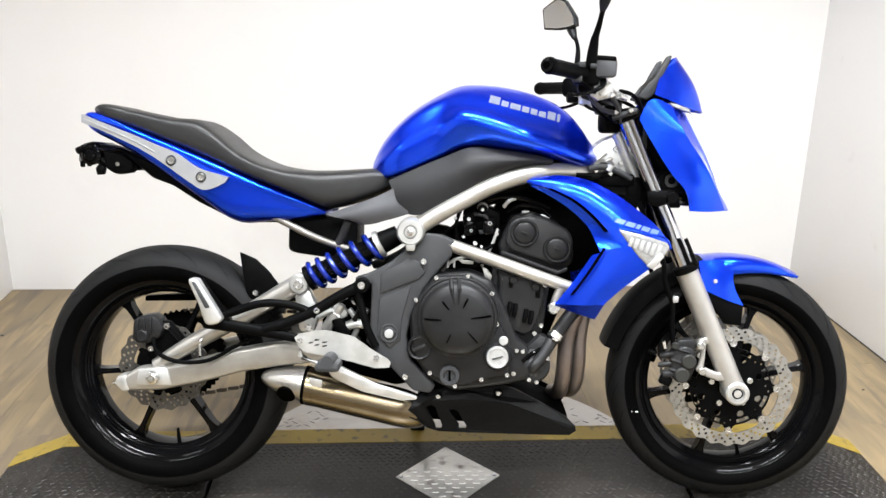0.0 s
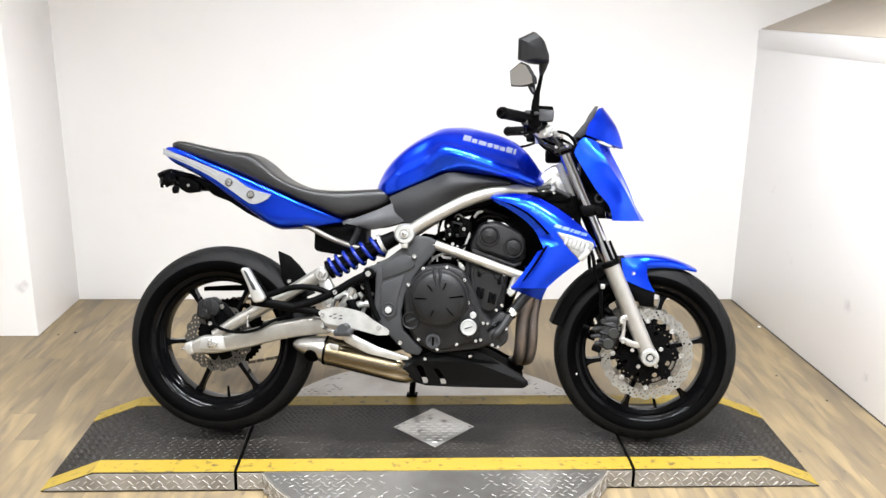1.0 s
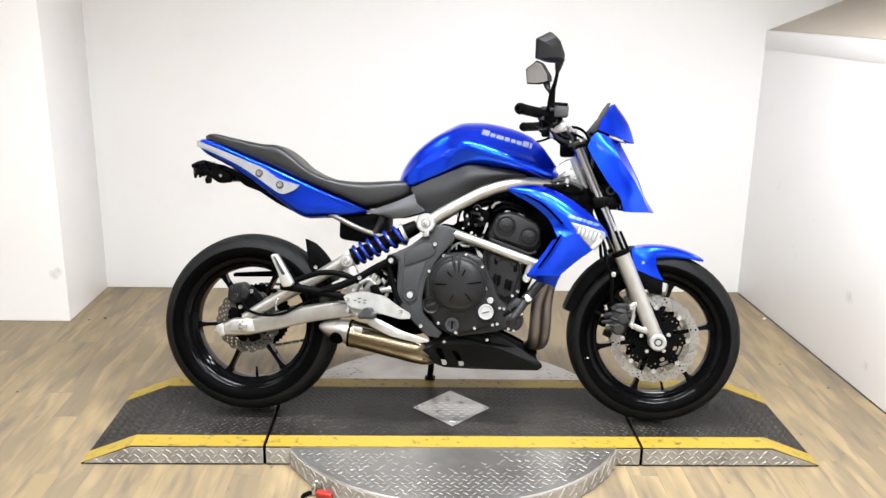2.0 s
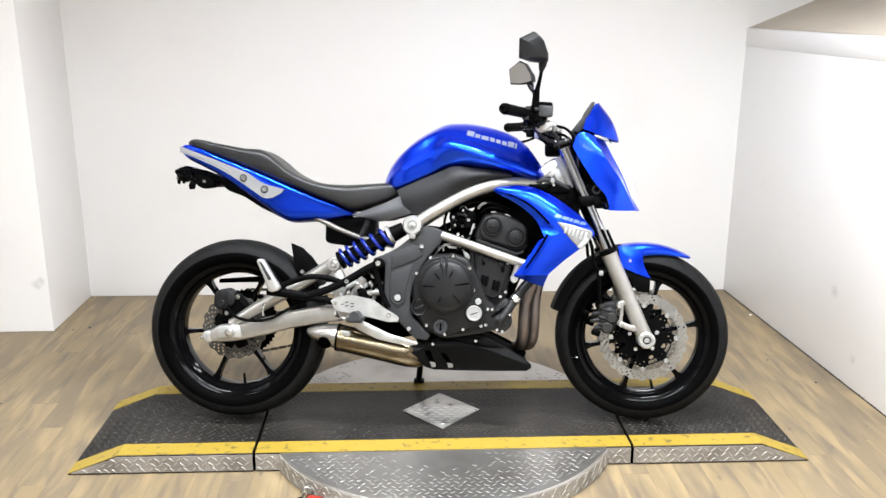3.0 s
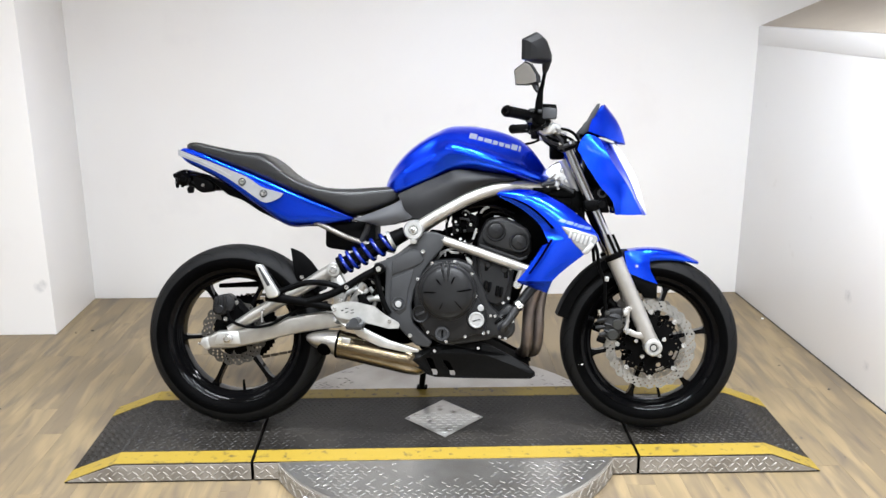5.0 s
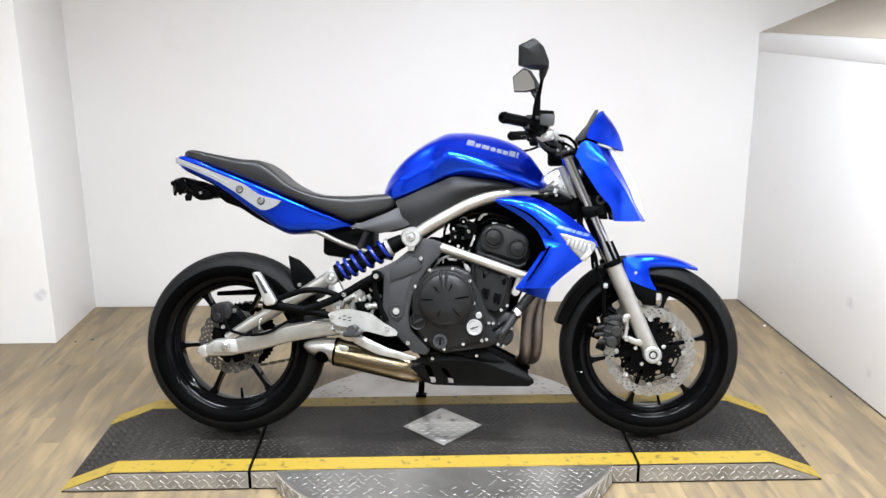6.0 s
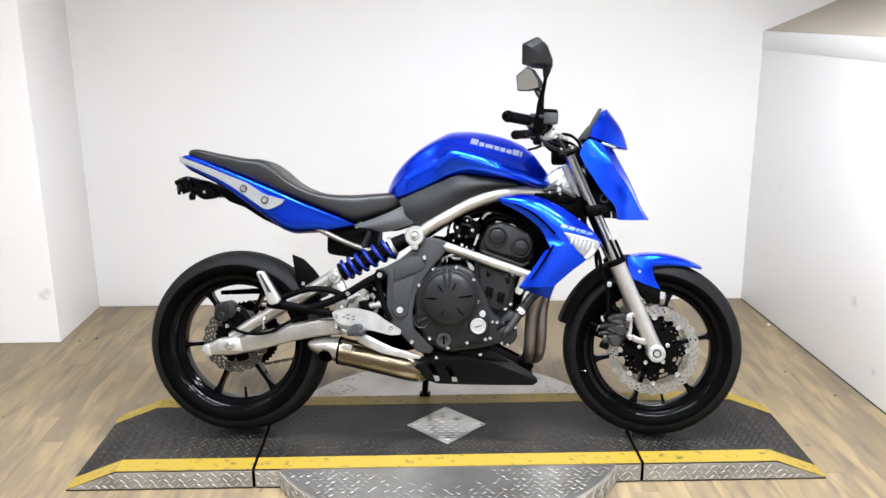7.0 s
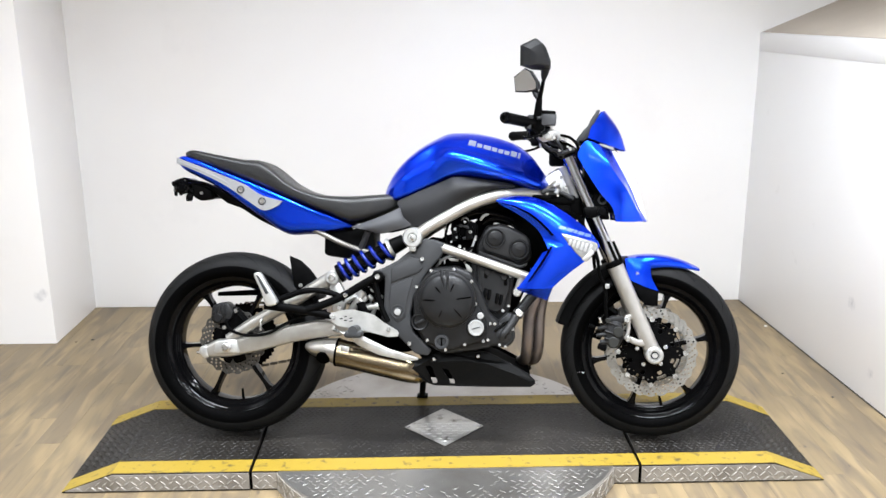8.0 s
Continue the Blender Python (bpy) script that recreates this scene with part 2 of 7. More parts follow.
# ---- room ----
def paint_material(name, colour, stain, scuffs=()):
    """White wall paint with roller texture, faint broad scuffs and a few small rubbed marks at (x, y, z, radius)."""
    mat = material(name, colour, 0.42, 0, stain, 0.9, 3, 1.0, bump=0.08, bump_scale=260, rough_var=0.06)
    n, l = mat.node_tree.nodes, mat.node_tree.links
    base = n["Principled BSDF"].inputs["Base Color"].links[0].from_socket
    tc = n.new("ShaderNodeTexCoord")
    for scale, lo, hi, shade in ((1.7, 0.60, 0.80, 0.90), (6.0, 0.72, 0.84, 0.90)):
        marks = n.new("ShaderNodeTexNoise")
        marks.inputs["Scale"].default_value, marks.inputs["Detail"].default_value = scale, 5
        l.new(tc.outputs["Object"], marks.inputs["Vector"])
        mr = n.new("ShaderNodeMapRange")
        mr.inputs["From Min"].default_value, mr.inputs["From Max"].default_value = lo, hi
        l.new(marks.outputs["Fac"], mr.inputs["Value"])
        mx = n.new("ShaderNodeMix")
        mx.data_type = "RGBA"
        mx.inputs["B"].default_value = (*[c * shade for c in stain], 1)
        l.new(mr.outputs["Result"], mx.inputs["Factor"])
        l.new(base, mx.inputs["A"])
        base = mx.outputs["Result"]
    for x, y, z, radius in scuffs:
        far = n.new("ShaderNodeVectorMath")
        far.operation = "DISTANCE"
        far.inputs[1].default_value = (x, y, z)
        l.new(tc.outputs["Object"], far.inputs[0])
        near = n.new("ShaderNodeMapRange")
        near.inputs["From Min"].default_value, near.inputs["From Max"].default_value = radius, 0.0
        l.new(far.outputs["Value"], near.inputs["Value"])
        rub = n.new("ShaderNodeTexNoise")
        rub.inputs["Scale"].default_value, rub.inputs["Detail"].default_value = 38, 4
        l.new(tc.outputs["Object"], rub.inputs["Vector"])
        patch = n.new("ShaderNodeMath")
        patch.operation = "MULTIPLY"
        l.new(near.outputs["Result"], patch.inputs[0])
        l.new(rub.outputs["Fac"], patch.inputs[1])
        amount = n.new("ShaderNodeMapRange")
        amount.inputs["From Min"].default_value, amount.inputs["From Max"].default_value = 0.20, 0.50
        amount.inputs["To Max"].default_value = 0.42
        l.new(patch.outputs["Value"], amount.inputs["Value"])
        mx = n.new("ShaderNodeMix")
        mx.data_type = "RGBA"
        mx.inputs["B"].default_value = (0.36, 0.36, 0.38, 1)
        l.new(amount.outputs["Result"], mx.inputs["Factor"])
        l.new(base, mx.inputs["A"])
        base = mx.outputs["Result"]
    l.new(base, n["Principled BSDF"].inputs["Base Color"])
    return mat


WALL = paint_material("white_wall_paint", (0.84, 0.83, 0.82), (0.81, 0.785, 0.77), [(-1.798, 1.043, 0.230, 0.055), (-1.778, 1.043, 0.246, 0.038)])
CEILING = paint_material("ceiling_paint", (0.55, 0.545, 0.54), (0.50, 0.495, 0.49))
WALL_SEMI = paint_material("white_semi_gloss_paint", (0.84, 0.83, 0.825), (0.81, 0.785, 0.77), [(1.622, 0.485, 0.34, 0.05), (1.63, 0.30, 0.12, 0.04)])

# grey for the unseen south wall, set by its reflections and bounced light
WALL_DARK = paint_material("grey_reflection_wall", (0.60, 0.60, 0.59), (0.54, 0.54, 0.53))
# dark colour that paints the shade at the half wall's foot
SHADOW_GAP = material("floor_gap_shade", (0.02, 0.017, 0.014), 0.8, 0, (0.04, 0.034, 0.028), 30)
X_L, X_R, Y_B = -1.749, 1.573, 1.548
# the half wall runs a little askew to the bay
EAST = Matrix.Translation((X_R, Y_B, 0)) @ Matrix.Rotation(radians(2.78), 4, "Z")


def wall(name, centre, size, mat, label, m=None):
    return tagged(part(name, moved(block(centre, size, 0.004), m or Matrix()), mat), label, "wall", kind="structure")


wall("wall_north", (0.4, Y_B + 0.06, CEIL / 2), (4.4, 0.12, CEIL), WALL, "smooth white painted back wall of the bay")
wall("wall_pier", (X_L - 1.11, (1.043 + Y_B + 0.1) / 2, CEIL / 2), (2.22, Y_B + 0.1 - 1.043, CEIL), WALL, "white painted wall pier beside the bay")
wall("wall_east_low", (0.06, -3.26, 0.676), (0.12, 6.55, 1.352), WALL_SEMI, "white semi-gloss half-height wall", EAST)
tagged(part("trim", moved(block((0.0575, -3.26, 1.312), (0.12, 6.54, 0.088), 0.004), EAST), WALL_SEMI), "white board capping the half wall", "trim", kind="structure")
wall("wall_east", (1.12, -3.25, CEIL / 2), (0.12, 6.7, CEIL), WALL, "white painted outer wall above the ledge", EAST)
wall("wall_west", (-4.06, -2.0, CEIL / 2), (0.12, 6.2, CEIL), WALL, "white painted side wall of the shop")
# added wall behind the camera; its grey shapes the reflections
wall("wall_south", (-0.5, -5.06, CEIL / 2), (7.3, 0.12, CEIL), WALL_DARK, "unseen grey wall added to close the room and tone reflections")
tagged(part("trim", moved(block((-0.001, -3.26, 0.0025), (0.004, 6.5, 0.005), 0.001), EAST), SHADOW_GAP), "dark strip painted as the shaded gap at the foot of the half wall", "trim", kind="structure")
slope = prism([(0.003, 1.3575), (1.062, 1.792), (1.062, 1.3575)], -6.53, -0.003, 0.0)
tagged(part("ledge", moved(slope, EAST), TAN), "tan sloping ledge above the half wall", "ledge", kind="structure")
tagged(part("ceiling", block((-0.5, -1.7, CEIL + 0.05), (7.3, 6.9, 0.1), 0.0), CEILING), "white painted ceiling", "ceiling", kind="structure")

LAMP = bpy.data.materials.new("lamp_diffuser")
LAMP.use_nodes = True
LAMP.node_tree.nodes["Principled BSDF"].inputs["Base Color"].default_value = (0.9, 0.9, 0.88, 1)
LAMP.node_tree.nodes["Principled BSDF"].inputs["Emission Color"].default_value = (1, 0.97, 0.93, 1)
LAMP.node_tree.nodes["Principled BSDF"].inputs["Emission Strength"].default_value = 2.0
FRAME_WHITE = material("white_lamp_frame", (0.75, 0.75, 0.74), 0.4, 0, (0.7, 0.7, 0.69), 10)
for px_, py_, sx_, sy_, watts in PANELS:
    lamp = tagged(new("ceiling_light"), "white rectangular ceiling light panel", "ceiling light", "ceiling lights")
    lamp.location = (px_, py_, CEIL)
    part("diffuser", block((0, 0, -0.02), (sx_, sy_, 0.03), 0.002), LAMP, lamp)
    for sgn in (-1, 1):
        part("frame", block((0, sgn * (sy_ / 2 + 0.016), -0.02), (sx_ + 0.06, 0.03, 0.04), 0.003), FRAME_WHITE, lamp)
        part("frame", block((sgn * (sx_ / 2 + 0.016), 0, -0.02), (0.03, sy_, 0.04), 0.003), FRAME_WHITE, lamp)


def wood_material():
    """Pale vinyl planks: long grain, cloudy darker patches, each plank a little different."""
    mat = bpy.data.materials.new("pale_wood_planks")
    mat.use_nodes = True
    nt = mat.node_tree
    n, l = nt.nodes, nt.links
    bsdf = n["Principled BSDF"]
    tc, info = n.new("ShaderNodeTexCoord"), n.new("ShaderNodeObjectInfo")
    off = n.new("ShaderNodeVectorMath")
    off.operation = "SCALE"
    comb = n.new("ShaderNodeCombineXYZ")
    island, total, single = n.new("ShaderNodeNewGeometry"), n.new("ShaderNodeMath"), n.new("ShaderNodeMath")
    single.operation = "FRACT"
    l.new(info.outputs["Random"], total.inputs[0])
    l.new(island.outputs["Random Per Island"], total.inputs[1])
    l.new(total.outputs["Value"], single.inputs[0])
    each = single.outputs["Value"]
    for s in ("X", "Y", "Z"):
        l.new(each, comb.inputs[s])
    l.new(comb.outputs["Vector"], off.inputs[0])
    off.inputs["Scale"].default_value = 37.0
    add = n.new("ShaderNodeVectorMath")
    l.new(tc.outputs["Object"], add.inputs[0])
    l.new(off.outputs["Vector"], add.inputs[1])

    def noise_at(scale, stretch, detail, dist=0.0):
        mp = n.new("ShaderNodeMapping")
        mp.inputs["Scale"].default_value = stretch
        l.new(add.outputs["Vector"], mp.inputs["Vector"])
        t = n.new("ShaderNodeTexNoise")
        t.inputs["Scale"].default_value, t.inputs["Detail"].default_value, t.inputs["Distortion"].default_value = scale, detail, dist
        l.new(mp.outputs["Vector"], t.inputs["Vector"])
        return t.outputs["Fac"]

    def blend(a, b, fac, lo, hi):
        mr = n.new("ShaderNodeMapRange")
        mr.inputs["From Min"].default_value, mr.inputs["From Max"].default_value = lo, hi
        l.new(fac, mr.inputs["Value"])
        mx = n.new("ShaderNodeMix")
        mx.data_type = "RGBA"
        l.new(mr.outputs["Result"], mx.inputs["Factor"])
        for sock, v in (("A", a), ("B", b)):
            if isinstance(v, tuple):
                mx.inputs[sock].default_value = (*v, 1)
            else:
                l.new(v, mx.inputs[sock])
        return mx.outputs["Result"]

    base = blend((0.192, 0.144, 0.080), (0.142, 0.109, 0.070), each, 0.0, 1.0)
    pale = blend(base, (0.232, 0.174, 0.097), noise_at(1.0, (16, 2.6, 1), 2, 0.5), 0.48, 0.68)
    dark = blend(pale, (0.106, 0.083, 0.060), noise_at(1.0, (22, 3.4, 1), 2, 0.6), 0.50, 0.76)
    grain = blend(dark, (0.120, 0.093, 0.063), noise_at(1.0, (120, 3.0, 1), 3), 0.58, 0.9)
    spot = blend(grain, (0.080, 0.062, 0.048), noise_at(1.0, (26, 12, 1), 2), 0.72, 0.79)
    l.new(spot, bsdf.inputs["Base Color"])
    bsdf.inputs["Roughness"].default_value = 0.45
    bsdf.inputs["Specular IOR Level"].default_value = 0.3
    bp = n.new("ShaderNodeBump")
    bp.inputs["Strength"].default_value, bp.inputs["Distance"].default_value = 0.25, 0.001
    l.new(noise_at(1.0, (160, 5, 1), 3), bp.inputs["Height"])
    l.new(bp.outputs["Normal"], bsdf.inputs["Normal"])
    return mat


WOOD = wood_material()
SUBFLOOR = material("dark_floor_joint", (0.12, 0.09, 0.06), 0.7, 0, (0.08, 0.06, 0.05), 8)
floor = tagged(part("floor", block((-0.5, -1.7, -0.054), (7.3, 6.9, 0.1), 0.0), SUBFLOOR), "pale wood-look plank floor", "floor", kind="structure")


# ---- display turntable ----
def plate_material(name, colour, rough, metal, worn, wear_scale, lo, hi, spec=0.4):
    mat = material(name, colour, rough, metal, worn, wear_scale, 8, 1.0, bump=0.15, bump_scale=350, spec=spec)
    for node in mat.node_tree.nodes:
        if node.type == "MAP_RANGE" and abs(node.inputs["From Min"].default_value - 0.35) < 1e-4:
            node.inputs["From Min"].default_value, node.inputs["From Max"].default_value = lo, hi
    return mat


DECK = plate_material("dark_nonslip_coating", (0.0066, 0.0056, 0.0048), 0.46, 0.0, (0.0180, 0.0158, 0.0132), 5.0, 0.42, 0.70, 0.26)
YELLOW = plate_material("yellow_safety_paint", (0.255, 0.175, 0.020), 0.5, 0.0, (0.085, 0.060, 0.020), 40, 0.58, 0.70)
TREAD = plate_material("aluminium_tread_plate", (0.40, 0.385, 0.365), 0.31, 0.88, (0.28, 0.26, 0.235), 6, 0.4, 0.7)
TREAD_BAR = material("aluminium_tread_bars", (0.2856, 0.2785, 0.2642), 0.33, 0.8, (0.2142, 0.2071, 0.1964), 30)
SKIRT = plate_material("worn_tread_skirt", (0.275, 0.252, 0.222), 0.5, 0.2, (0.175, 0.157, 0.134), 9, 0.4, 0.7)

# bars lighter than the deck: worn tops, with grazing reflection put into the colour
DECK_BAR = plate_material("worn_sheen_bars", (0.01313, 0.0115, 0.01), 0.38, 0.0, (0.03, 0.02625, 0.0225), 5.0, 0.44, 0.72, 0.36)
SKIRT_BAR = material("worn_skirt_bars", (0.285, 0.265, 0.235), 0.48, 0.3, (0.215, 0.197, 0.172), 30)
INSET = plate_material("bright_inset_plate", (0.40, 0.39, 0.37), 0.30, 0.7, (0.085, 0.070, 0.055), 20, 0.56, 0.70)
INSET_BAR = material("bright_inset_bars", (0.425, 0.4208, 0.408), 0.40, 0.3, (0.34, 0.3315, 0.3187), 30)
PH, PW = 0.066, 0.268
PX = 0.618
BEND, END = 1.052, 1.215


def lozenges(places, length, width, height, tilt):
    """Raised tread bars: each a small roof-shaped lozenge. places: (origin, along, across, up)."""
    verts, faces = [], []
    for k, (o, a, b, up) in enumerate(places):
        s = tilt if k % 2 else -tilt
        ca, sa = math.cos(s), math.sin(s)
        u, v = a * ca + b * sa, b * ca - a * sa
        base = len(verts)
        for q in (-u * length / 2, v * width / 2, u * length / 2, -v * width / 2):
            verts.append(tuple(o + q))
        verts.append(tuple(o - u * length * 0.28 + up * height))
        verts.append(tuple(o + u * length * 0.28 + up * height))
        i = base
        faces += [[i, i + 3, i + 4], [i, i + 4, i + 1], [i + 1, i + 4, i + 5], [i + 3, i + 5, i + 4], [i + 1, i + 5, i + 2], [i + 3, i + 2, i + 5]]
    return verts, faces


def deck_height(x):
    """The top of the ramps and deck along the platform."""
    return PH if abs(x) < BEND else 0.004 + (PH - 0.004) * max((END - abs(x)) / (END - BEND), 0.0)


turntable = tagged(new("motorcycle_turntable"), "low steel motorcycle turntable with ramps and yellow edge stripes", "turntable")
RAD = 0.597
rim = [(RAD - 0.003, 0.0), (RAD, 0.003), (RAD, PH - 0.005), (RAD - 0.003, PH - 0.0015), (0.0, PH - 0.0015)]
part("turntable_disc", moved(lathe(rim, (0, 0, 0), 128), pose(0, 0, 0, 90)), TREAD, turntable, "round aluminium tread plate disc")
edge = [(RAD + 0.0035, 0.002), (RAD + 0.0035, PH - 0.007), (RAD + 0.0005, PH - 0.007), (RAD + 0.0005, 0.002), (RAD + 0.0035, 0.002)]
part("disc_skirt", moved(lathe(edge, (0, 0, 0), 128), pose(0, 0, 0, 90)), SKIRT, turntable, "worn tread plate skirt round the disc")
X3, Y3, Z3 = np.eye(3)
# trodden smooth where people step; far bars lost in the bike's shade left out
treads = random.Random(4)
spots = []
for i in range(-26, 27):
    for j in range(-30, 31):
        x, y = (i + 0.5 * (j % 2)) * 0.0255, j * 0.0195
        if math.hypot(x, y) < RAD - 0.02 and abs(y) > PW + 0.012 and treads.random() < max((abs(x) - (0.10 if y < 0 else 0.3)) / 0.2, (-y - 0.34) / 0.12):
            spots.append((np.array([x, y, PH - 0.0015]), X3, Y3, Z3))
tagged(part("disc_tread", lozenges(spots, 0.022, 0.0052, 0.0014, 0.62), TREAD_BAR, turntable, smooth=False), kind="stuff")
spots = []
for i in range(150):
    for j in range(3):
        a = radians(360 / 150 * (i + 0.5 * (j % 2)))
        along, out = np.array([-math.sin(a), math.cos(a), 0]), np.array([math.cos(a), math.sin(a), 0])
        if abs(math.sin(a)) * RAD > PW:
            spots.append((out * (RAD + 0.0035) + Z3 * (0.014 + 0.018 * j), along, Z3, out))
tagged(part("disc_skirt_tread", lozenges(spots, 0.026, 0.006, 0.002, 0.75), SKIRT_BAR, turntable, smooth=False), kind="stuff")

GAP = 0.010


def deck_piece(name, xs, label):
    """One section of the deck: dark top, yellow edge stripes, tread plate skirts."""
    outline = [(x, deck_height(x)) for x in xs] + [(xs[-1], 0.0), (xs[0], 0.0)]
    outline = [q for k, q in enumerate(outline) if k == 0 or q != outline[k - 1]]
    body = part(name, prism(outline, -PW, PW, 0.0015, 1), DECK, turntable, label)
    for y0, y1 in ((-PW + 0.001, -PW + 0.075), (PW - 0.075, PW - 0.001)):
        strip = [(x, deck_height(x) + 0.0012) for x in xs]
        rows = [[(x, y, z) for x, z in strip] for y in (y0, y1)]
        v = [q for row in rows for q in row] + [(x, y, z - 0.004) for row in rows for x, y, z in row]
        m = len(xs)
        f = []
        for i in range(m - 1):
            f += [[i, i + 1, m + i + 1, m + i], [2 * m + i + 1, 2 * m + i, 3 * m + i, 3 * m + i + 1],
                  [i + 1, i, 2 * m + i, 2 * m + i + 1], [m + i, m + i + 1, 3 * m + i + 1, 3 * m + i]]
        f += [[0, m, 3 * m, 2 * m], [m - 1, 3 * m - 1, 4 * m - 1, 2 * m - 1]]
        part("yellow_stripe", (v, f), YELLOW, body, "chipped yellow safety paint stripe", smooth=False)
    for sgn in (-1, 1):
        top = [(x, deck_height(x) - 0.005) if deck_height(x) > 0.02 else (x - math.copysign(0.012, x), 0.0075) for x in xs]
        plate = prism(top + [(top[-1][0], 0.006), (top[0][0], 0.006)], sgn * PW, sgn * (PW + 0.0025), 0.0)
        part("side_skirt", plate, SKIRT, body, "worn aluminium tread plate side")
        spots = []
        x = min(xs) + 0.012
        k = 0
        while x < max(xs) - 0.01:
            for j in range(3):
                z = 0.013 + 0.018 * j
                xx = x + 0.011 * (j % 2)
                if z < deck_height(xx) - 0.012 and xx < max(xs) - 0.012:
                    spots.append((np.array([xx, sgn * (PW + 0.0025), z]), X3, Z3, Y3 * sgn))
            x += 0.023
        tagged(part("skirt_tread", lozenges(spots, 0.024, 0.006, 0.002, 0.7), SKIRT_BAR, body, smooth=False), kind="stuff")
    spots = []
    for i in range(int((max(xs) - min(xs)) / 0.0195)):
        for j in range(-12, 13):
            x, y = min(xs) + 0.012 + (i + 0.5 * (j % 2)) * 0.0195, j * 0.0162
            if abs(y) > PW - 0.08 or x > max(xs) - 0.01 or abs(x) + abs(y - 0.015) < 0.16:
                continue
            if y < 0.0 and abs(x) < 0.5 and treads.random() < 0.3:
                continue
            z = deck_height(x)
            tilt = 0.0 if abs(x) < BEND else -math.copysign(math.atan(PH / (END - BEND)), x)
            spots.append((np.array([x, y, z - 0.0003]), np.array([math.cos(tilt), 0, math.sin(tilt)]), Y3, np.array([-math.sin(tilt), 0, math.cos(tilt)])))
    tagged(part("nonslip_tread", lozenges(spots, 0.018, 0.0065, 0.0019, 0.6), DECK_BAR, body, smooth=False), kind="stuff")
    return body


centre_deck = deck_piece("centre_deck", [-PX + GAP / 2, -0.3, 0.0, 0.3, PX - GAP / 2], "worn dark non-slip deck over the disc")
deck_piece("ramp", [-END, -BEND, -0.8, -PX - GAP / 2], "dark non-slip loading ramp")
deck_piece("ramp", [PX + GAP / 2, 0.8, BEND, END], "dark non-slip loading ramp")
# near-black blocks paint the shade inside the deck seams
part("seam_gap", block((-PX, 0, 0.028), (GAP - 0.0005, 2 * PW - 0.004, 0.05), 0.0), VOID, turntable)
part("seam_gap", block((PX, 0, 0.028), (GAP - 0.0005, 2 * PW - 0.004, 0.05), 0.0), VOID, turntable)
DM = 0.137
wear = random.Random(8)
dia = part("diamond_plate", moved(prism([(-DM, 0), (0, DM + 0.005), (DM, 0), (0, -DM - 0.005)], 0.0, 0.0035, 0.001), pose(0, 0.018, PH, 90)), INSET, turntable, "bright diamond-shaped aluminium tread inset")
spots = []
for i in range(-8, 9):
    for j in range(-10, 11):
        x, y = (i + 0.5 * (j % 2)) * 0.036, j * 0.0185
        if abs(x) + abs(y) < DM - 0.018 and (y < 0.02 or wear.random() < 0.2):
            spots.append((np.array([x, y + 0.018, PH + 0.0035]), X3, Y3, Z3))
tagged(part("inset_tread", lozenges(spots, 0.022, 0.0058, 0.0018, 0.06), INSET_BAR, dia, smooth=False), kind="stuff")
for sgn in (-1, 1):
    part("screw", moved(lathe([(0.006, 0.0), (0.0058, 0.0012), (0.0045, 0.0018), (0.002, 0.0014), (0.0, 0.0014)], (0, 0, 0), 14), pose(sgn * (DM - 0.014), 0.018, PH + 0.0035, 90)), CHROME, dia, "bright pan-head screw")


# ---- motorcycle ----
from mathutils.bvhtree import BVHTree
from mathutils.geometry import delaunay_2d_cdt

bike = tagged(new("motorcycle"), "blue naked motorcycle leaning on its side stand on the turntable", "motorcycle")
bike.matrix_world = Matrix.Translation((-0.014, -0.028, PH + 0.0028)) @ Matrix.Rotation(radians(-4.55), 4, "Z") @ Matrix.Rotation(radians(-13.5), 4, "X")

FX, FZ, RX, RY, RZ = 0.7025, 0.300, -0.7025, -0.036, 0.312
RAKE = Vector((-0.394, 0, 0.919))
HEAD = Vector((0.392, 0, 0.92))
# the handlebar stands turned a little to the right
STEER = Matrix.Translation(HEAD) @ Matrix.Rotation(radians(-3.4), 4, RAKE) @ Matrix.Translation(-HEAD)
DX = 0.006


def steered(geo):
    return moved(geo, STEER)


def holed(outer, holes, y0, y1, crease=()):
    """A flat plate in x and z with holes through it, and points along a crease."""
    area = sum(a[0] * b[1] - b[0] * a[1] for a, b in zip(outer, outer[1:] + outer[:1]))
    outer = outer if area > 0 else outer[::-1]
    pts, loops = [], []
    for loop in (outer, *holes):
        loops.append(list(range(len(pts), len(pts) + len(loop))))
        pts += [Vector(q) for q in loop]
    first = len(pts)
    pts += [Vector(q) for q in crease]
    v, _, f, *_ = delaunay_2d_cdt(pts, [(i, i + 1) for i in range(first, len(pts) - 1)], loops, 5, 1e-6)
    k = len(v)
    verts = [(q.x, y0, q.y) for q in v] + [(q.x, y1, q.y) for q in v]
    count = {}
    for face in f:
        for a, b in zip(face, list(face[1:]) + [face[0]]):
            count[(a, b)] = 1
    faces = [list(face) for face in f] + [[k + i for i in reversed(face)] for face in f]
    faces += [[b, a, k + a, k + b] for a, b in count if (b, a) not in count]
    return verts, faces


def circle(cx, cz, r, n=8, turn=0.0):
    return [(cx + r * math.cos(turn + 2 * math.pi * k / n), cz + r * math.sin(turn + 2 * math.pi * k / n)) for k in range(n)]


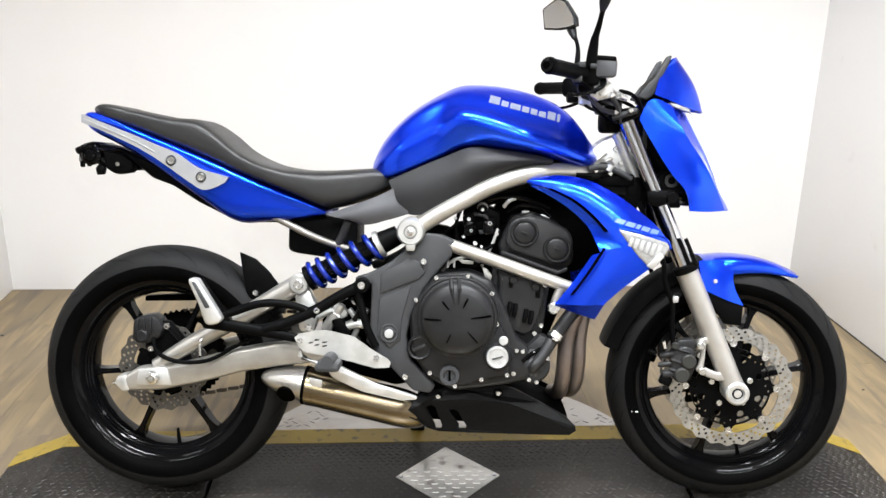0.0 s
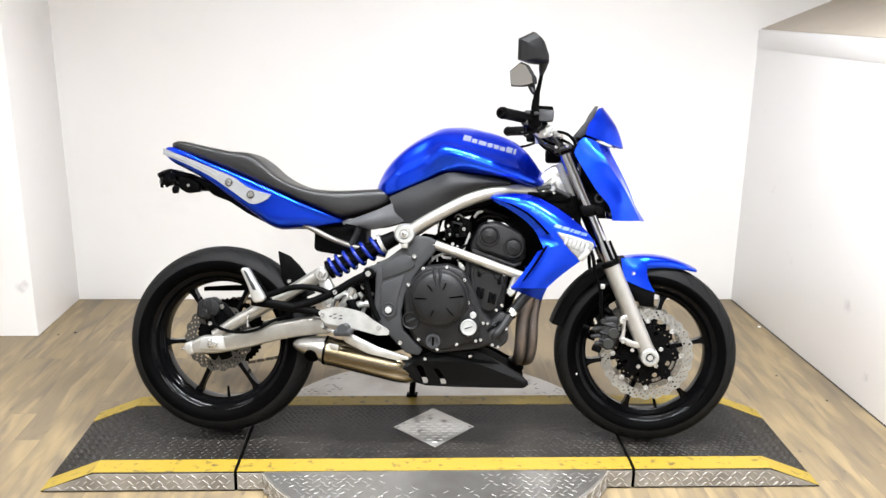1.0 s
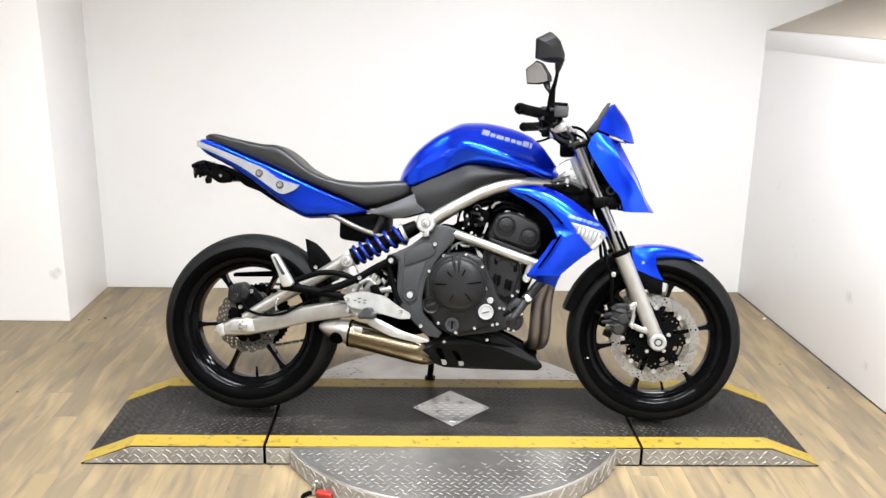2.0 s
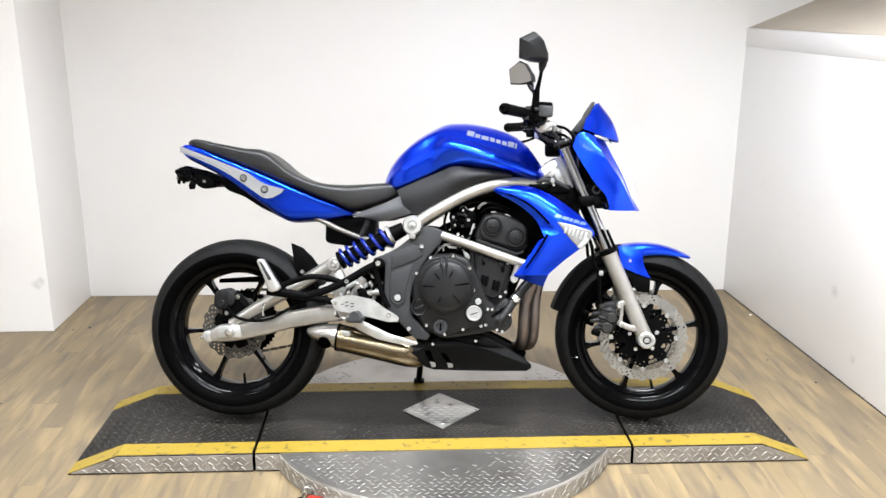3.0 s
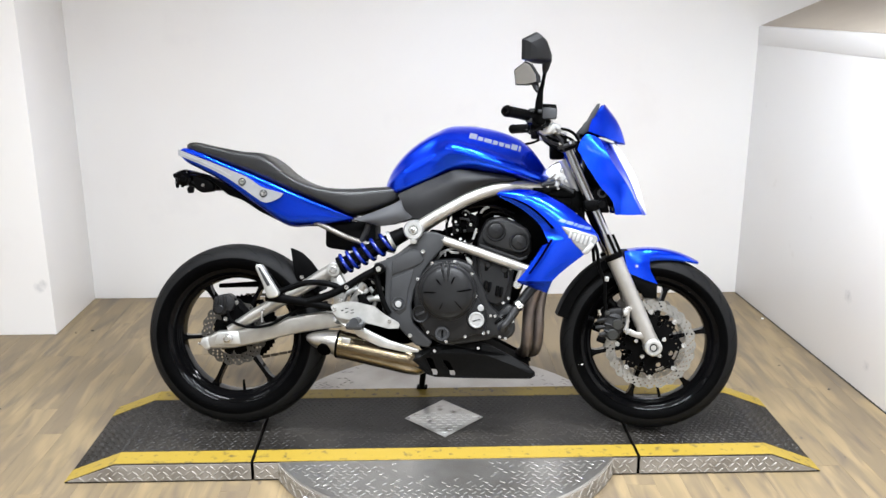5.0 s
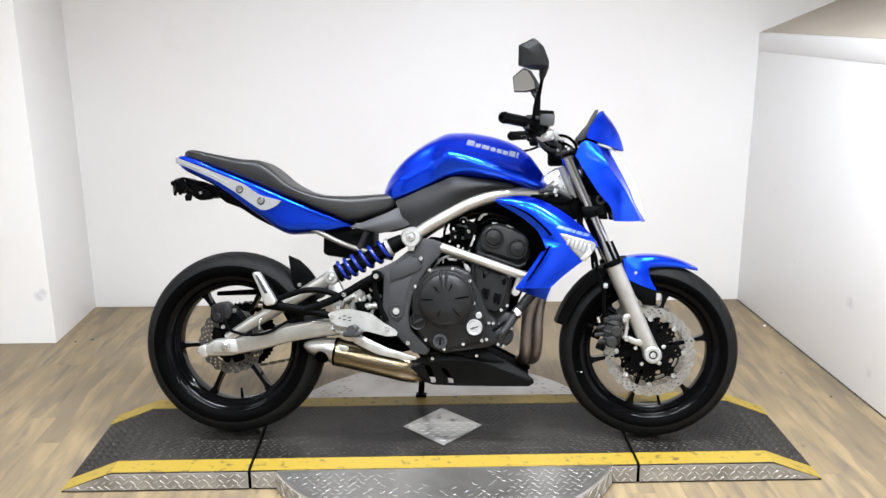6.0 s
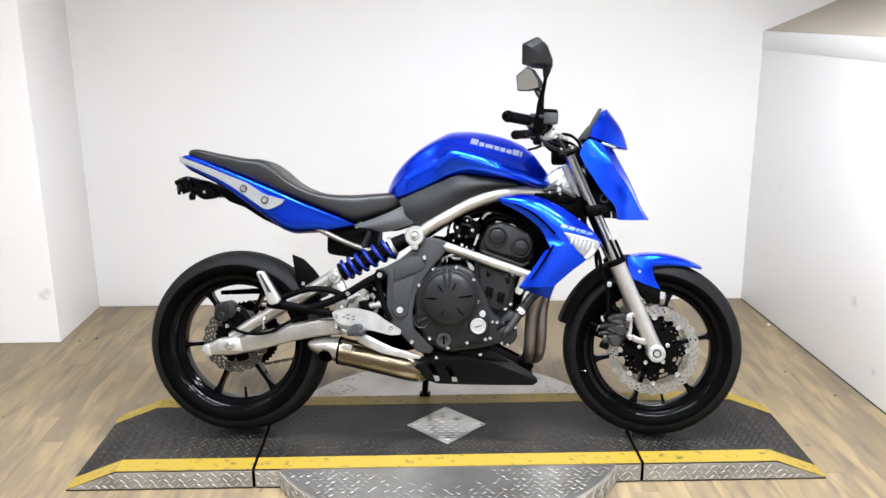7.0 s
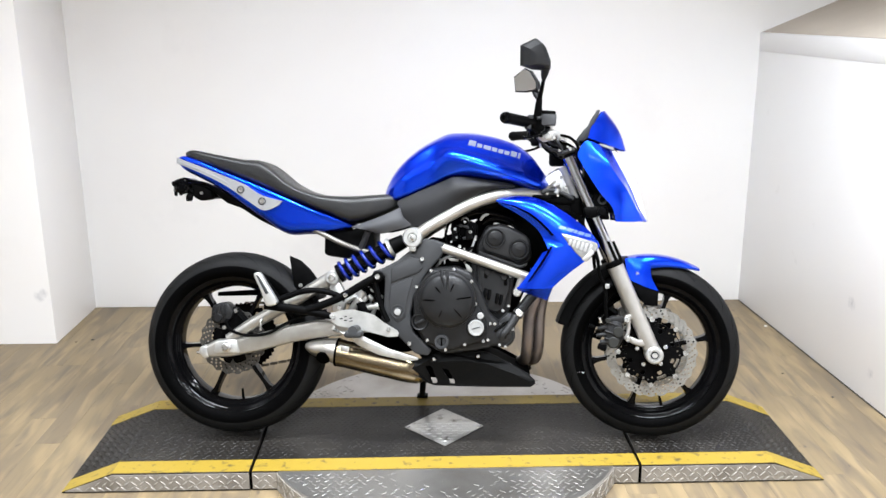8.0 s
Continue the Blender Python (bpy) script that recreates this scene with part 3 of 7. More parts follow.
def superloft(stations, n=40, count=36, power=3.2, taper=0.0):
    """A body along x from stations (x, bottom, top, half width), with a rounded-square section that narrows downwards by taper."""
    s = smooth_curve(stations, n)
    rings = []
    for x, zb, zt, w in s:
        ring = []
        for a in np.linspace(0, 2 * math.pi, count, endpoint=False):
            c, d = math.cos(a), math.sin(a)
            ring.append((x, w * (1 - taper * (1 - d) / 2) * math.copysign(abs(c) ** (2 / power), c), (zb + zt) / 2 + (zt - zb) / 2 * math.copysign(abs(d) ** (2 / power), d)))
        rings.append(ring)
    return loft(rings)


def tree_of(geo):
    return BVHTree.FromPolygons([Vector(q) for q in geo[0]], geo[1])


def side_of(tree, x, z, default=-0.12):
    """How far out the right side of a body reaches at x and z."""
    hit = tree.ray_cast(Vector((x, -1, z)), Vector((0, 1, 0)))[0]
    return hit.y if hit else default


def drape(rows, tree, off, default=-0.12):
    return [[(x, side_of(tree, x, z, default) - off, z) for x, z in row] for row in rows]


def bolt(name, x, y, z, r, parent, mat=None, depth=0.006):
    """A round-headed cap bolt with a socket, its axis across the machine."""
    geo = lathe([(0.0, -depth + 0.003), (r * 0.42, -depth + 0.003), (r * 0.46, -depth), (r * 0.85, -depth), (r, -depth + 0.0015), (r, 0.0), (0.0, 0.0)], (x, y, z), 14)
    return part(name, geo, mat or STEEL, parent)


# wheels
def tyre_profile(radius, half):
    """Radius and offset across a tyre, from one bead to the other."""
    prof = smooth_curve([(0.214, -half * 0.66), (0.226, -half * 0.85), (0.239, -half * 0.97), (radius - 0.047, -half), (radius - 0.031, -half * 0.92), (radius - 0.0165, -half * 0.74),
                         (radius - 0.006, -half * 0.46), (radius, 0)], 30)
    return np.vstack([prof, prof[-2::-1] * [1, -1]])


def tyre_geo(centre, radius, half, tread):
    """The tread, or the two sidewalls, of a tyre."""
    prof = tyre_profile(radius, half)
    keep = [j for j in range(len(prof) - 1) if (min(prof[j][0], prof[j + 1][0]) > radius - 0.0445) == tread]
    n, m = 180, len(prof)
    verts = [(centre[0] + r * math.cos(2 * math.pi * i / n), centre[1] + y, centre[2] + r * math.sin(2 * math.pi * i / n)) for i in range(n) for r, y in prof]
    faces = [[i * m + j, i * m + j + 1, ((i + 1) % n) * m + j + 1, ((i + 1) % n) * m + j] for i in range(n) for j in keep]
    used = sorted({i for f in faces for i in f})
    at = {i: k for k, i in enumerate(used)}
    return [verts[i] for i in used], [[at[i] for i in f] for f in faces]


def groove_geo(centre, radius, half, count, slant):
    """Long slanted sipes across both shoulders of the tread, tapered to points."""
    prof = tyre_profile(radius, half)
    outer = prof[int(np.argmin(prof[:, 1])):len(prof) // 2 + 1]
    verts, faces = [], []
    for i in range(count):
        for side in (-1, 1):
            for lead, v0, v1, wide in ((0.0, 0.10, 0.93, 0.0022), (0.42, 0.42, 0.90, 0.0016)):
                first = len(verts)
                for k in range(13):
                    v = v0 + (v1 - v0) * k / 12
                    r = float(np.interp(-v * half, outer[:, 1], outer[:, 0]))
                    a = 2 * math.pi * (i + lead + (0.5 if side > 0 else 0.0) - slant * v ** 1.3) / count
                    w = wide * math.sin(math.pi * min(max(k / 12, 0.04), 0.96)) ** 0.6 / r
                    for e in (-w, w):
                        verts.append((centre[0] + (r + 0.0006) * math.cos(a + e), centre[1] + side * v * half * 1.006, centre[2] + (r + 0.0006) * math.sin(a + e)))
                faces += [[first + 2 * k, first + 2 * k + 1, first + 2 * k + 3, first + 2 * k + 2] for k in range(12)]
    return verts, faces


def rim_geo(centre, half):
    prof = [(0.2165, -half + 0.004), (0.2265, -half + 0.002), (0.2295, -half - 0.0035), (0.2265, -half - 0.007), (0.2185, -half - 0.004), (0.2105, -half + 0.004),
            (0.2045, -half * 0.80), (0.2038, -half * 0.73), (0.2008, -half * 0.70), (0.2002, -half * 0.60), (0.1970, -half * 0.57), (0.1964, -half * 0.47), (0.1925, -half * 0.43), (0.190, 0)]
    prof = prof + [(r, -y) for r, y in prof[-2::-1]]
    prof += [(0.197, half * 0.4), (0.197, -half * 0.4), prof[0]]
    return lathe(prof, centre, 120)


def spoke_geo(centre, angle, r0, r1, w0, w1, d0, d1):
    """One cast spoke, waisted in the middle, with rounded edges."""
    rings = []
    for k in np.linspace(0, 1, 9):
        r = r0 + (r1 - r0) * k
        w = (w0 * (1 - k) + w1 * k) * (1 - 0.28 * math.sin(math.pi * k)) + 0.010 * max(0, k - 0.85) / 0.15
        d = d0 * (1 - k) + d1 * k
        b = min(w, d) * 0.32
        ring = []
        for u, v in ((w - b, -d), (w, -d + b), (w, d - b), (w - b, d), (-w + b, d), (-w, d - b), (-w, -d + b), (-w + b, -d)):
            ring.append((centre[0] + r * math.cos(angle) - u * math.sin(angle), centre[1] + v, centre[2] + r * math.sin(angle) + u * math.cos(angle)))
        rings.append(ring)
    return loft(rings)


def wave_disc_geo(centre, y, r_out, r_in, waves, rows, per_row):
    outer = [((r_out + 0.0028 * math.cos(waves * a)) * math.cos(a) + centre[0], (r_out + 0.0028 * math.cos(waves * a)) * math.sin(a) + centre[2])
             for a in np.linspace(0, 2 * math.pi, 192, endpoint=False)]
    tab = [r_in - 0.017 * max(0.0, math.cos(8 * a)) ** 6 for a in np.linspace(0, 2 * math.pi, 128, endpoint=False)]
    inner = [(r * math.cos(a) + centre[0], r * math.sin(a) + centre[2]) for r, a in zip(tab, np.linspace(0, 2 * math.pi, 128, endpoint=False))]
    holes = []
    for k, r in enumerate(rows):
        for i in range(per_row):
            a = 2 * math.pi * (i + k * 0.37) / per_row
            holes.append(circle(centre[0] + r * math.cos(a), centre[2] + r * math.sin(a), 0.0038, 6))
    return holed(outer, [inner] + holes, y - 0.0025, y + 0.0025)


def carrier_geo(centre, y, r_out, r_in, arms):
    """The black disc carrier: a ring with lobes and windows."""
    outer = []
    for a in np.linspace(0, 2 * math.pi, 120, endpoint=False):
        lobe = max(0.0, math.cos(arms * a)) ** 3
        outer.append(((r_out - 0.016 + 0.016 * lobe) * math.cos(a) + centre[0], (r_out - 0.016 + 0.016 * lobe) * math.sin(a) + centre[2]))
    holes = [circle(centre[0], centre[2], r_in, 30)]
    for i in range(arms):
        a = 2 * math.pi * (i + 0.5) / arms
        holes.append(circle(centre[0] + 0.073 * math.cos(a), centre[2] + 0.073 * math.sin(a), 0.0085, 10))
        arc = [(0.0945, t) for t in (-0.17, -0.06, 0.06, 0.17)] + [(0.0835, t) for t in (0.17, 0.06, -0.06, -0.17)]
        holes.append([(centre[0] + r * math.cos(a + t), centre[2] + r * math.sin(a + t)) for r, t in arc])
        for da, r in ((0.45, 0.086), (0.30, 0.094)):
            holes.append(circle(centre[0] + r * 0.98 * math.cos(a + da), centre[2] + r * 0.98 * math.sin(a + da), 0.0032, 6))
    return holed(outer, holes, y - 0.004, y + 0.004)


def wheel(name, centre, radius, half_tyre, half_rim, first, turn, grooves, slant, label):
    body = part(name, turn(rim_geo(centre, half_rim)), GLOSS, bike, label)
    tyre = part("tyre", turn(tyre_geo(centre, radius, half_tyre, False)), RUBBER, body, "worn black rubber road tyre")
    part("tread", turn(tyre_geo(centre, radius, half_tyre, True)), TREAD_RUBBER, tyre, "dusty grooved tread")
    # grooves are near-black strips laid on the tread, their shade painted
    part("tread_grooves", turn(groove_geo(centre, radius, half_tyre, grooves, slant)), VOID, tyre, "slanted dark tread grooves")
    part("hub", turn(lathe([(0.0, -0.055), (0.030, -0.055), (0.034, -0.05), (0.048, -0.035), (0.05, 0), (0.048, 0.035), (0.034, 0.05), (0.03, 0.055), (0, 0.055)], centre, 40)), GLOSS, body)
    for k in range(6):
        part("spoke", turn(spoke_geo(centre, radians(first + 60 * k), 0.04, 0.199, 0.0125, 0.0065, 0.028, 0.017)), GLOSS, body)
    a = radians(first + 30 + 240)
    stem = [(centre[0] + r * math.cos(a), centre[1] - 0.004, centre[2] + r * math.sin(a)) for r in (0.196, 0.172, 0.160)]
    part("valve", turn(tube(stem, [0.0055, 0.0045, 0.0035], 8)), BLACK, body)
    return body


def same(geo):
    return geo


rear_wheel = wheel("rear_wheel", (RX + 0.012, RY, RZ - 0.005), 0.307, 0.080, 0.062, 5, same, 11, 0.9, "gloss black six-spoke cast rear wheel")
front_wheel = wheel("front_wheel", (FX, 0, FZ), 0.296, 0.060, 0.046, 13, steered, 13, 1.0, "gloss black six-spoke cast front wheel")
for dx in (0.0, 0.015):
    part("tyre_mark", steered(block((0.466 + dx, -0.0592, 0.224), (0.006, 0.0012, 0.003), 0.0)), FRAME_WHITE, front_wheel, "pale paint mark on the tyre")
for y in (-0.068, 0.068):
    fdisc = part("brake_disc", steered(wave_disc_geo((FX, 0, FZ), y, 0.1465, 0.1175, 24, (0.1235, 0.1315, 0.1395), 40)), DISC, front_wheel, "drilled steel wave brake disc")
    part("carrier", steered(carrier_geo((FX, 0, FZ), y * 0.97, 0.113, 0.030, 8)), BLACK, fdisc)
    for k in range(8):
        a = 2 * math.pi * k / 8
        part("bobbin", steered(lathe([(0.0, -0.003), (0.0040, -0.003), (0.0046, -0.006), (0.0080, -0.006), (0.0088, -0.004), (0.0088, 0.0)], (FX + 0.1085 * math.cos(a), y - 0.002 if y < 0 else y + 0.008, FZ + 0.1085 * math.sin(a)), 16)), STEEL, fdisc)
    for k in range(5):
        a = 2 * math.pi * (k + 0.3) / 5
        part("bolt", steered(disc_y((FX + 0.048 * math.cos(a), y - 0.003 if y < 0 else y + 0.01, FZ + 0.048 * math.sin(a)), 0.0075, 0.006, 12)), STEEL, fdisc)
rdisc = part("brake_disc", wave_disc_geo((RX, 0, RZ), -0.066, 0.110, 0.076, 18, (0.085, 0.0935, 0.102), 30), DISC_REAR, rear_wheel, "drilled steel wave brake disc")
part("carrier", prism(circle(RX, RZ, 0.070, 24), -0.066, -0.058, 0.002), BLACK, rdisc)
teeth = [((0.119 if k % 2 else 0.112) * math.cos(2 * math.pi * k / 92) + RX, (0.119 if k % 2 else 0.112) * math.sin(2 * math.pi * k / 92) + RZ) for k in range(92)]
part("sprocket", holed(teeth, [circle(RX, RZ, 0.04, 24)] + [circle(RX + 0.082 * math.cos(a), RZ + 0.082 * math.sin(a), 0.015, 12) for a in np.linspace(0, 2 * math.pi, 6, endpoint=False)], 0.078, 0.084), BLACK, rear_wheel)

# swing arm, chain and rear brake
arm_out = [(-0.788, 0.284), (-0.778, 0.302), (-0.738, 0.326), (-0.668, 0.332), (-0.606, 0.345), (-0.498, 0.376), (-0.406, 0.394), (-0.330, 0.398), (-0.205, 0.412),
           (-0.205, 0.362), (-0.348, 0.343), (-0.406, 0.335), (-0.483, 0.321), (-0.591, 0.291), (-0.684, 0.271), (-0.762, 0.267)]
swing = part("swingarm", prism(arm_out, -0.146, -0.106, 0.013, 4), SILVER, bike, "silver painted swingarm")
part("swingarm_side", mirrored(prism(arm_out, -0.146, -0.106, 0.013, 4)), SILVER, swing)
part("cross_tube", tube([(-0.345, -0.12, 0.37), (-0.345, 0.12, 0.37)], 0.03, 16), SILVER, swing)
part("upper_brace", tube([(-0.700, -0.124, 0.327), (-0.625, -0.122, 0.376), (-0.50, -0.118, 0.447), (-0.40, -0.118, 0.508), (-0.352, -0.122, 0.537)], [0.017, 0.020, 0.021, 0.021, 0.024], 16, 24), SILVER, swing)
part("shock_lug", join(disc_y((-0.349, -0.105, 0.537), 0.024, 0.045, 28, 0.004), prism([(-0.365, 0.53), (-0.33, 0.53), (-0.30, 0.47), (-0.315, 0.42), (-0.35, 0.42)], -0.135, -0.10, 0.008)), ALLOY, swing)
bolt("lug_bolt", -0.349, -0.150, 0.537, 0.012, swing)
part("axle_block", prism([(-0.742, 0.283), (-0.735, 0.325), (-0.665, 0.330), (-0.655, 0.285)], -0.151, -0.14, 0.005), ALLOY, swing)
part("axle_nut", join(prism(circle(-0.697, 0.306, 0.017, 6), -0.164, -0.148, 0.002), disc_y((-0.697, -0.16, 0.306), 0.010, 0.010)), STEEL, swing)
part("adjuster_cap", prism([(-0.794, 0.283), (-0.790, 0.303), (-0.766, 0.309), (-0.757, 0.27), (-0.775, 0.264)], -0.147, -0.104, 0.006), ALLOY, swing)
part("adjuster_bolt", tube([(-0.785, -0.126, 0.285), (-0.806, -0.126, 0.281)], [0.007, 0.004], 10), STEEL, swing)
part("hose_clip", tube([(-0.585, -0.15, 0.36), (-0.585, -0.15, 0.395), (-0.58, -0.145, 0.40)], 0.0035, 8), STEEL, swing)
cal = part("rear_caliper", prism([(-0.768, 0.388), (-0.764, 0.430), (-0.752, 0.441), (-0.716, 0.447), (-0.700, 0.436), (-0.690, 0.415), (-0.698, 0.392), (-0.73, 0.376), (-0.755, 0.376)], -0.104, -0.05, 0.006), ENGINE, bike, "black single-piston rear brake caliper")
for k in range(3):
    part("caliper_fin", block((-0.752 + 0.016 * k, -0.106, 0.416 + 0.003 * k), (0.007, 0.008, 0.040), 0.002), ENGINE, cal)
part("piston_boss", disc_y((-0.741, -0.102, 0.396), 0.015, 0.010, 20, 0.003), ENGINE, cal)
part("caliper_bracket", prism([(-0.705, 0.432), (-0.680, 0.428), (-0.650, 0.392), (-0.645, 0.372), (-0.70, 0.335), (-0.735, 0.338), (-0.735, 0.375), (-0.70, 0.40)], -0.086, -0.064, 0.004), BLACK, cal)
part("bracket_rib", tube([(-0.688, -0.088, 0.416), (-0.668, -0.088, 0.394), (-0.652, -0.088, 0.378)], 0.004, 8), BLACK, cal)
bolt("caliper_bolt", -0.686, -0.087, 0.418, 0.008, cal)
bolt("caliper_bolt", -0.724, -0.090, 0.362, 0.008, cal)
part("sensor_boss", join(disc_y((-0.632, -0.07, 0.298), 0.014, 0.010, 16, 0.002), disc_y((-0.632, -0.08, 0.298), 0.006, 0.003, 10)), BADGE, cal)
part("brake_hose", tube([(-0.715, -0.10, 0.39), (-0.69, -0.14, 0.362), (-0.65, -0.155, 0.348), (-0.60, -0.158, 0.345), (-0.56, -0.157, 0.352), (-0.50, -0.15, 0.385), (-0.44, -0.14, 0.412), (-0.37, -0.13, 0.428)], 0.0052, 8, 40), BLACK, bike, "black rubber brake hose")


def chain_geo(y):
    """Two runs of plate links between the sprockets."""
    geos = []
    for (xa, za), (xb, zb) in (((RX, RZ + 0.1165), (-0.10, 0.435)), ((RX + 0.01, RZ - 0.1165), (-0.10, 0.318))):
        n = int(math.hypot(xb - xa, zb - za) / 0.0159)
        ang = math.degrees(math.atan2(zb - za, xb - xa))
        for k in range(n):
            q = (k + 0.5) / n
            geos.append(block((xa + (xb - xa) * q, y + (0.006 if k % 2 else 0.0), za + (zb - za) * q), (0.0145, 0.003, 0.0095), 0.0, Matrix.Rotation(radians(-ang), 4, "Y")))
    return join(*geos)


tagged(part("chain", chain_geo(0.081), CHAIN, bike, "oily steel drive chain", smooth=False), kind="stuff")
part("chain_guard", prism([(-0.80, 0.452), (-0.80, 0.466), (-0.62, 0.480), (-0.45, 0.492), (-0.36, 0.48), (-0.36, 0.46), (-0.55, 0.46)], 0.076, 0.100, 0.003), BLACK, bike)


def guard(centre, a0, a1, radius, width, lip, n=28):
    """A mudguard over a wheel: a curved strip with turned-down sides. radius, width, lip: functions of 0..1 along it."""
    rings = []
    for k in np.linspace(0, 1, n):
        a = radians(a0 + (a1 - a0) * k)
        r, w, h = radius(k), width(k), lip(k)
        sect = [(r - h, -w), (r - h * 0.45, -w * 1.0), (r - 0.006, -w * 0.93), (r - 0.001, -w * 0.6), (r + 0.002, 0)]
        sect = sect + [(q, -y) for q, y in sect[-2::-1]]
        sect += [(q - 0.003, y * 0.96) for q, y in sect[::-1]]
        rings.append([(centre[0] + q * math.cos(a), centre[1] + y, centre[2] + q * math.sin(a)) for q, y in sect])
    return loft(rings)


hugger = part("rear_hugger", guard((RX, RY, RZ), 26, 47, lambda k: 0.340, lambda k: 0.080 - 0.03 * k, lambda k: 0.02), BLACK, bike, "black plastic rear tyre hugger")
part("hugger_side", prism([(-0.502, 0.606), (-0.492, 0.54), (-0.482, 0.487), (-0.40, 0.52), (-0.43, 0.56), (-0.462, 0.59)], -0.102, -0.094, 0.003), BLACK, hugger)
bolt("hugger_bolt", -0.462, -0.104, 0.508, 0.0075, hugger)

# rear shock
s0, s1 = Vector((-0.349, -0.128, 0.539)), Vector((-0.105, -0.128, 0.664))
along = (s1 - s0).normalized()
upn = along.cross(Vector((0, 1, 0))).normalized()
shock = part("shock_absorber", tube([s0 + along * 0.02, s0 + along * 0.14, s0 + along * 0.215], [0.0235, 0.024, 0.024], 20), GLOSS, bike, "laid-down rear shock with a blue coil spring")
coil = []
for k in np.linspace(0, 1, 150):
    a = -2 * math.pi * 5.6 * k
    coil.append(s0 + along * (0.036 + 0.172 * (0.75 * k + 0.25 * k * k)) + 0.0310 * (math.cos(a) * upn + math.sin(a) * Vector((0, 1, 0))))
part("spring", tube([tuple(q) for q in coil], 0.0068, 10), SPRING, shock, "blue enamelled coil spring")
part("spring_seat", tube([s0 + along * 0.020, s0 + along * 0.032], 0.031, 20), BLACK, shock)
part("preload_collar", tube([s0 + along * 0.206, s0 + along * 0.216, s0 + along * 0.218], [0.033, 0.033, 0.029], 24), ALLOY, shock, "bright notched preload collar")
part("upper_sleeve", tube([s0 + along * 0.216, s0 + along * 0.262], [0.027, 0.023], 20), BLACK, shock)

# frame
rail = [(-0.090, -0.168, 0.664), (-0.043, -0.168, 0.697), (0.031, -0.165, 0.741), (0.105, -0.158, 0.780), (0.178, -0.145, 0.805), (0.252, -0.118, 0.815), (0.32, -0.08, 0.818), (0.40, -0.035, 0.835)]
part("frame_tube", tube(rail, 0.0195, 18, 50), SILVER, bike, "silver painted steel frame tube")
part("frame_tube", mirrored(tube(rail, 0.0195, 18, 50)), SILVER, bike, "silver painted steel frame tube")
low_rail = [(0.005, -0.165, 0.641), (0.109, -0.168, 0.607), (0.20, -0.168, 0.576), (0.288, -0.160, 0.546)]
lower = part("lower_frame_tube", tube(low_rail, 0.0150, 16, 24), SILVER, bike, "silver painted lower frame tube")
part("lower_frame_tube", mirrored(tube(low_rail, 0.0150, 16, 24)), SILVER, bike, "silver painted lower frame tube")
part("mount_lug", tube([(0.268, -0.165, 0.552), (0.258, -0.165, 0.52), (0.252, -0.165, 0.498)], 0.0105, 12), SILVER, lower)
part("mount_bolt", disc_y((0.252, -0.16, 0.498), 0.014, 0.018, 20, 0.003), STEEL, lower)
boss = part("frame_boss", lathe([(0.0, -0.205), (0.012, -0.205), (0.0135, -0.199), (0.016, -0.203), (0.028, -0.203), (0.032, -0.197), (0.033, -0.15), (0.0, -0.15)], (-0.083, 0, 0.671), 40), ALLOY, bike, "bright machined frame pivot boss")
part("boss_bolt", prism(circle(-0.083, 0.671, 0.009, 6), -0.209, -0.203, 0.001), STEEL, boss)
part("boss_tab", prism([(-0.095, 0.645), (-0.07, 0.645), (-0.073, 0.627), (-0.092, 0.627)], -0.2, -0.178, 0.003), ALLOY, boss)
part("steering_head", tube([HEAD - RAKE * 0.115 + Vector((-0.01, 0, 0)), HEAD - RAKE * 0.02 + Vector((-0.01, 0, 0))], [0.040, 0.034], 24), CAST, bike, "silver painted steering head")
part("head_gusset", prism([(0.345, 0.872), (0.386, 0.905), (0.404, 0.900), (0.442, 0.812), (0.36, 0.80), (0.322, 0.815)], -0.058, 0.058, 0.012, 3), CAST, bike)
for a, b in (((0.345, -0.060, 0.836), (0.378, -0.060, 0.862)), ((0.352, -0.060, 0.822), (0.392, -0.060, 0.850))):
    part("head_rib", tube([a, b], 0.0045, 8), SILVER, bike)
part("head_tube", tube([(0.452, -0.052, 0.800), (0.424, -0.052, 0.862), (0.404, -0.052, 0.908)], [0.017, 0.0165, 0.016], 18), CAST, bike, "silver painted head tube beside the fork")
sub = part("subframe_tube", tube([(-0.43, -0.09, 0.696), (-0.395, -0.092, 0.680), (-0.322, -0.095, 0.646), (-0.258, -0.10, 0.625), (-0.15, -0.12, 0.60)], 0.0085, 12, 24), SUBFRAME, bike, "dull silver subframe tube")
part("subframe_strut", tube([(-0.262, -0.10, 0.632), (-0.248, -0.11, 0.66), (-0.236, -0.12, 0.69)], 0.010, 12), GREY, sub)

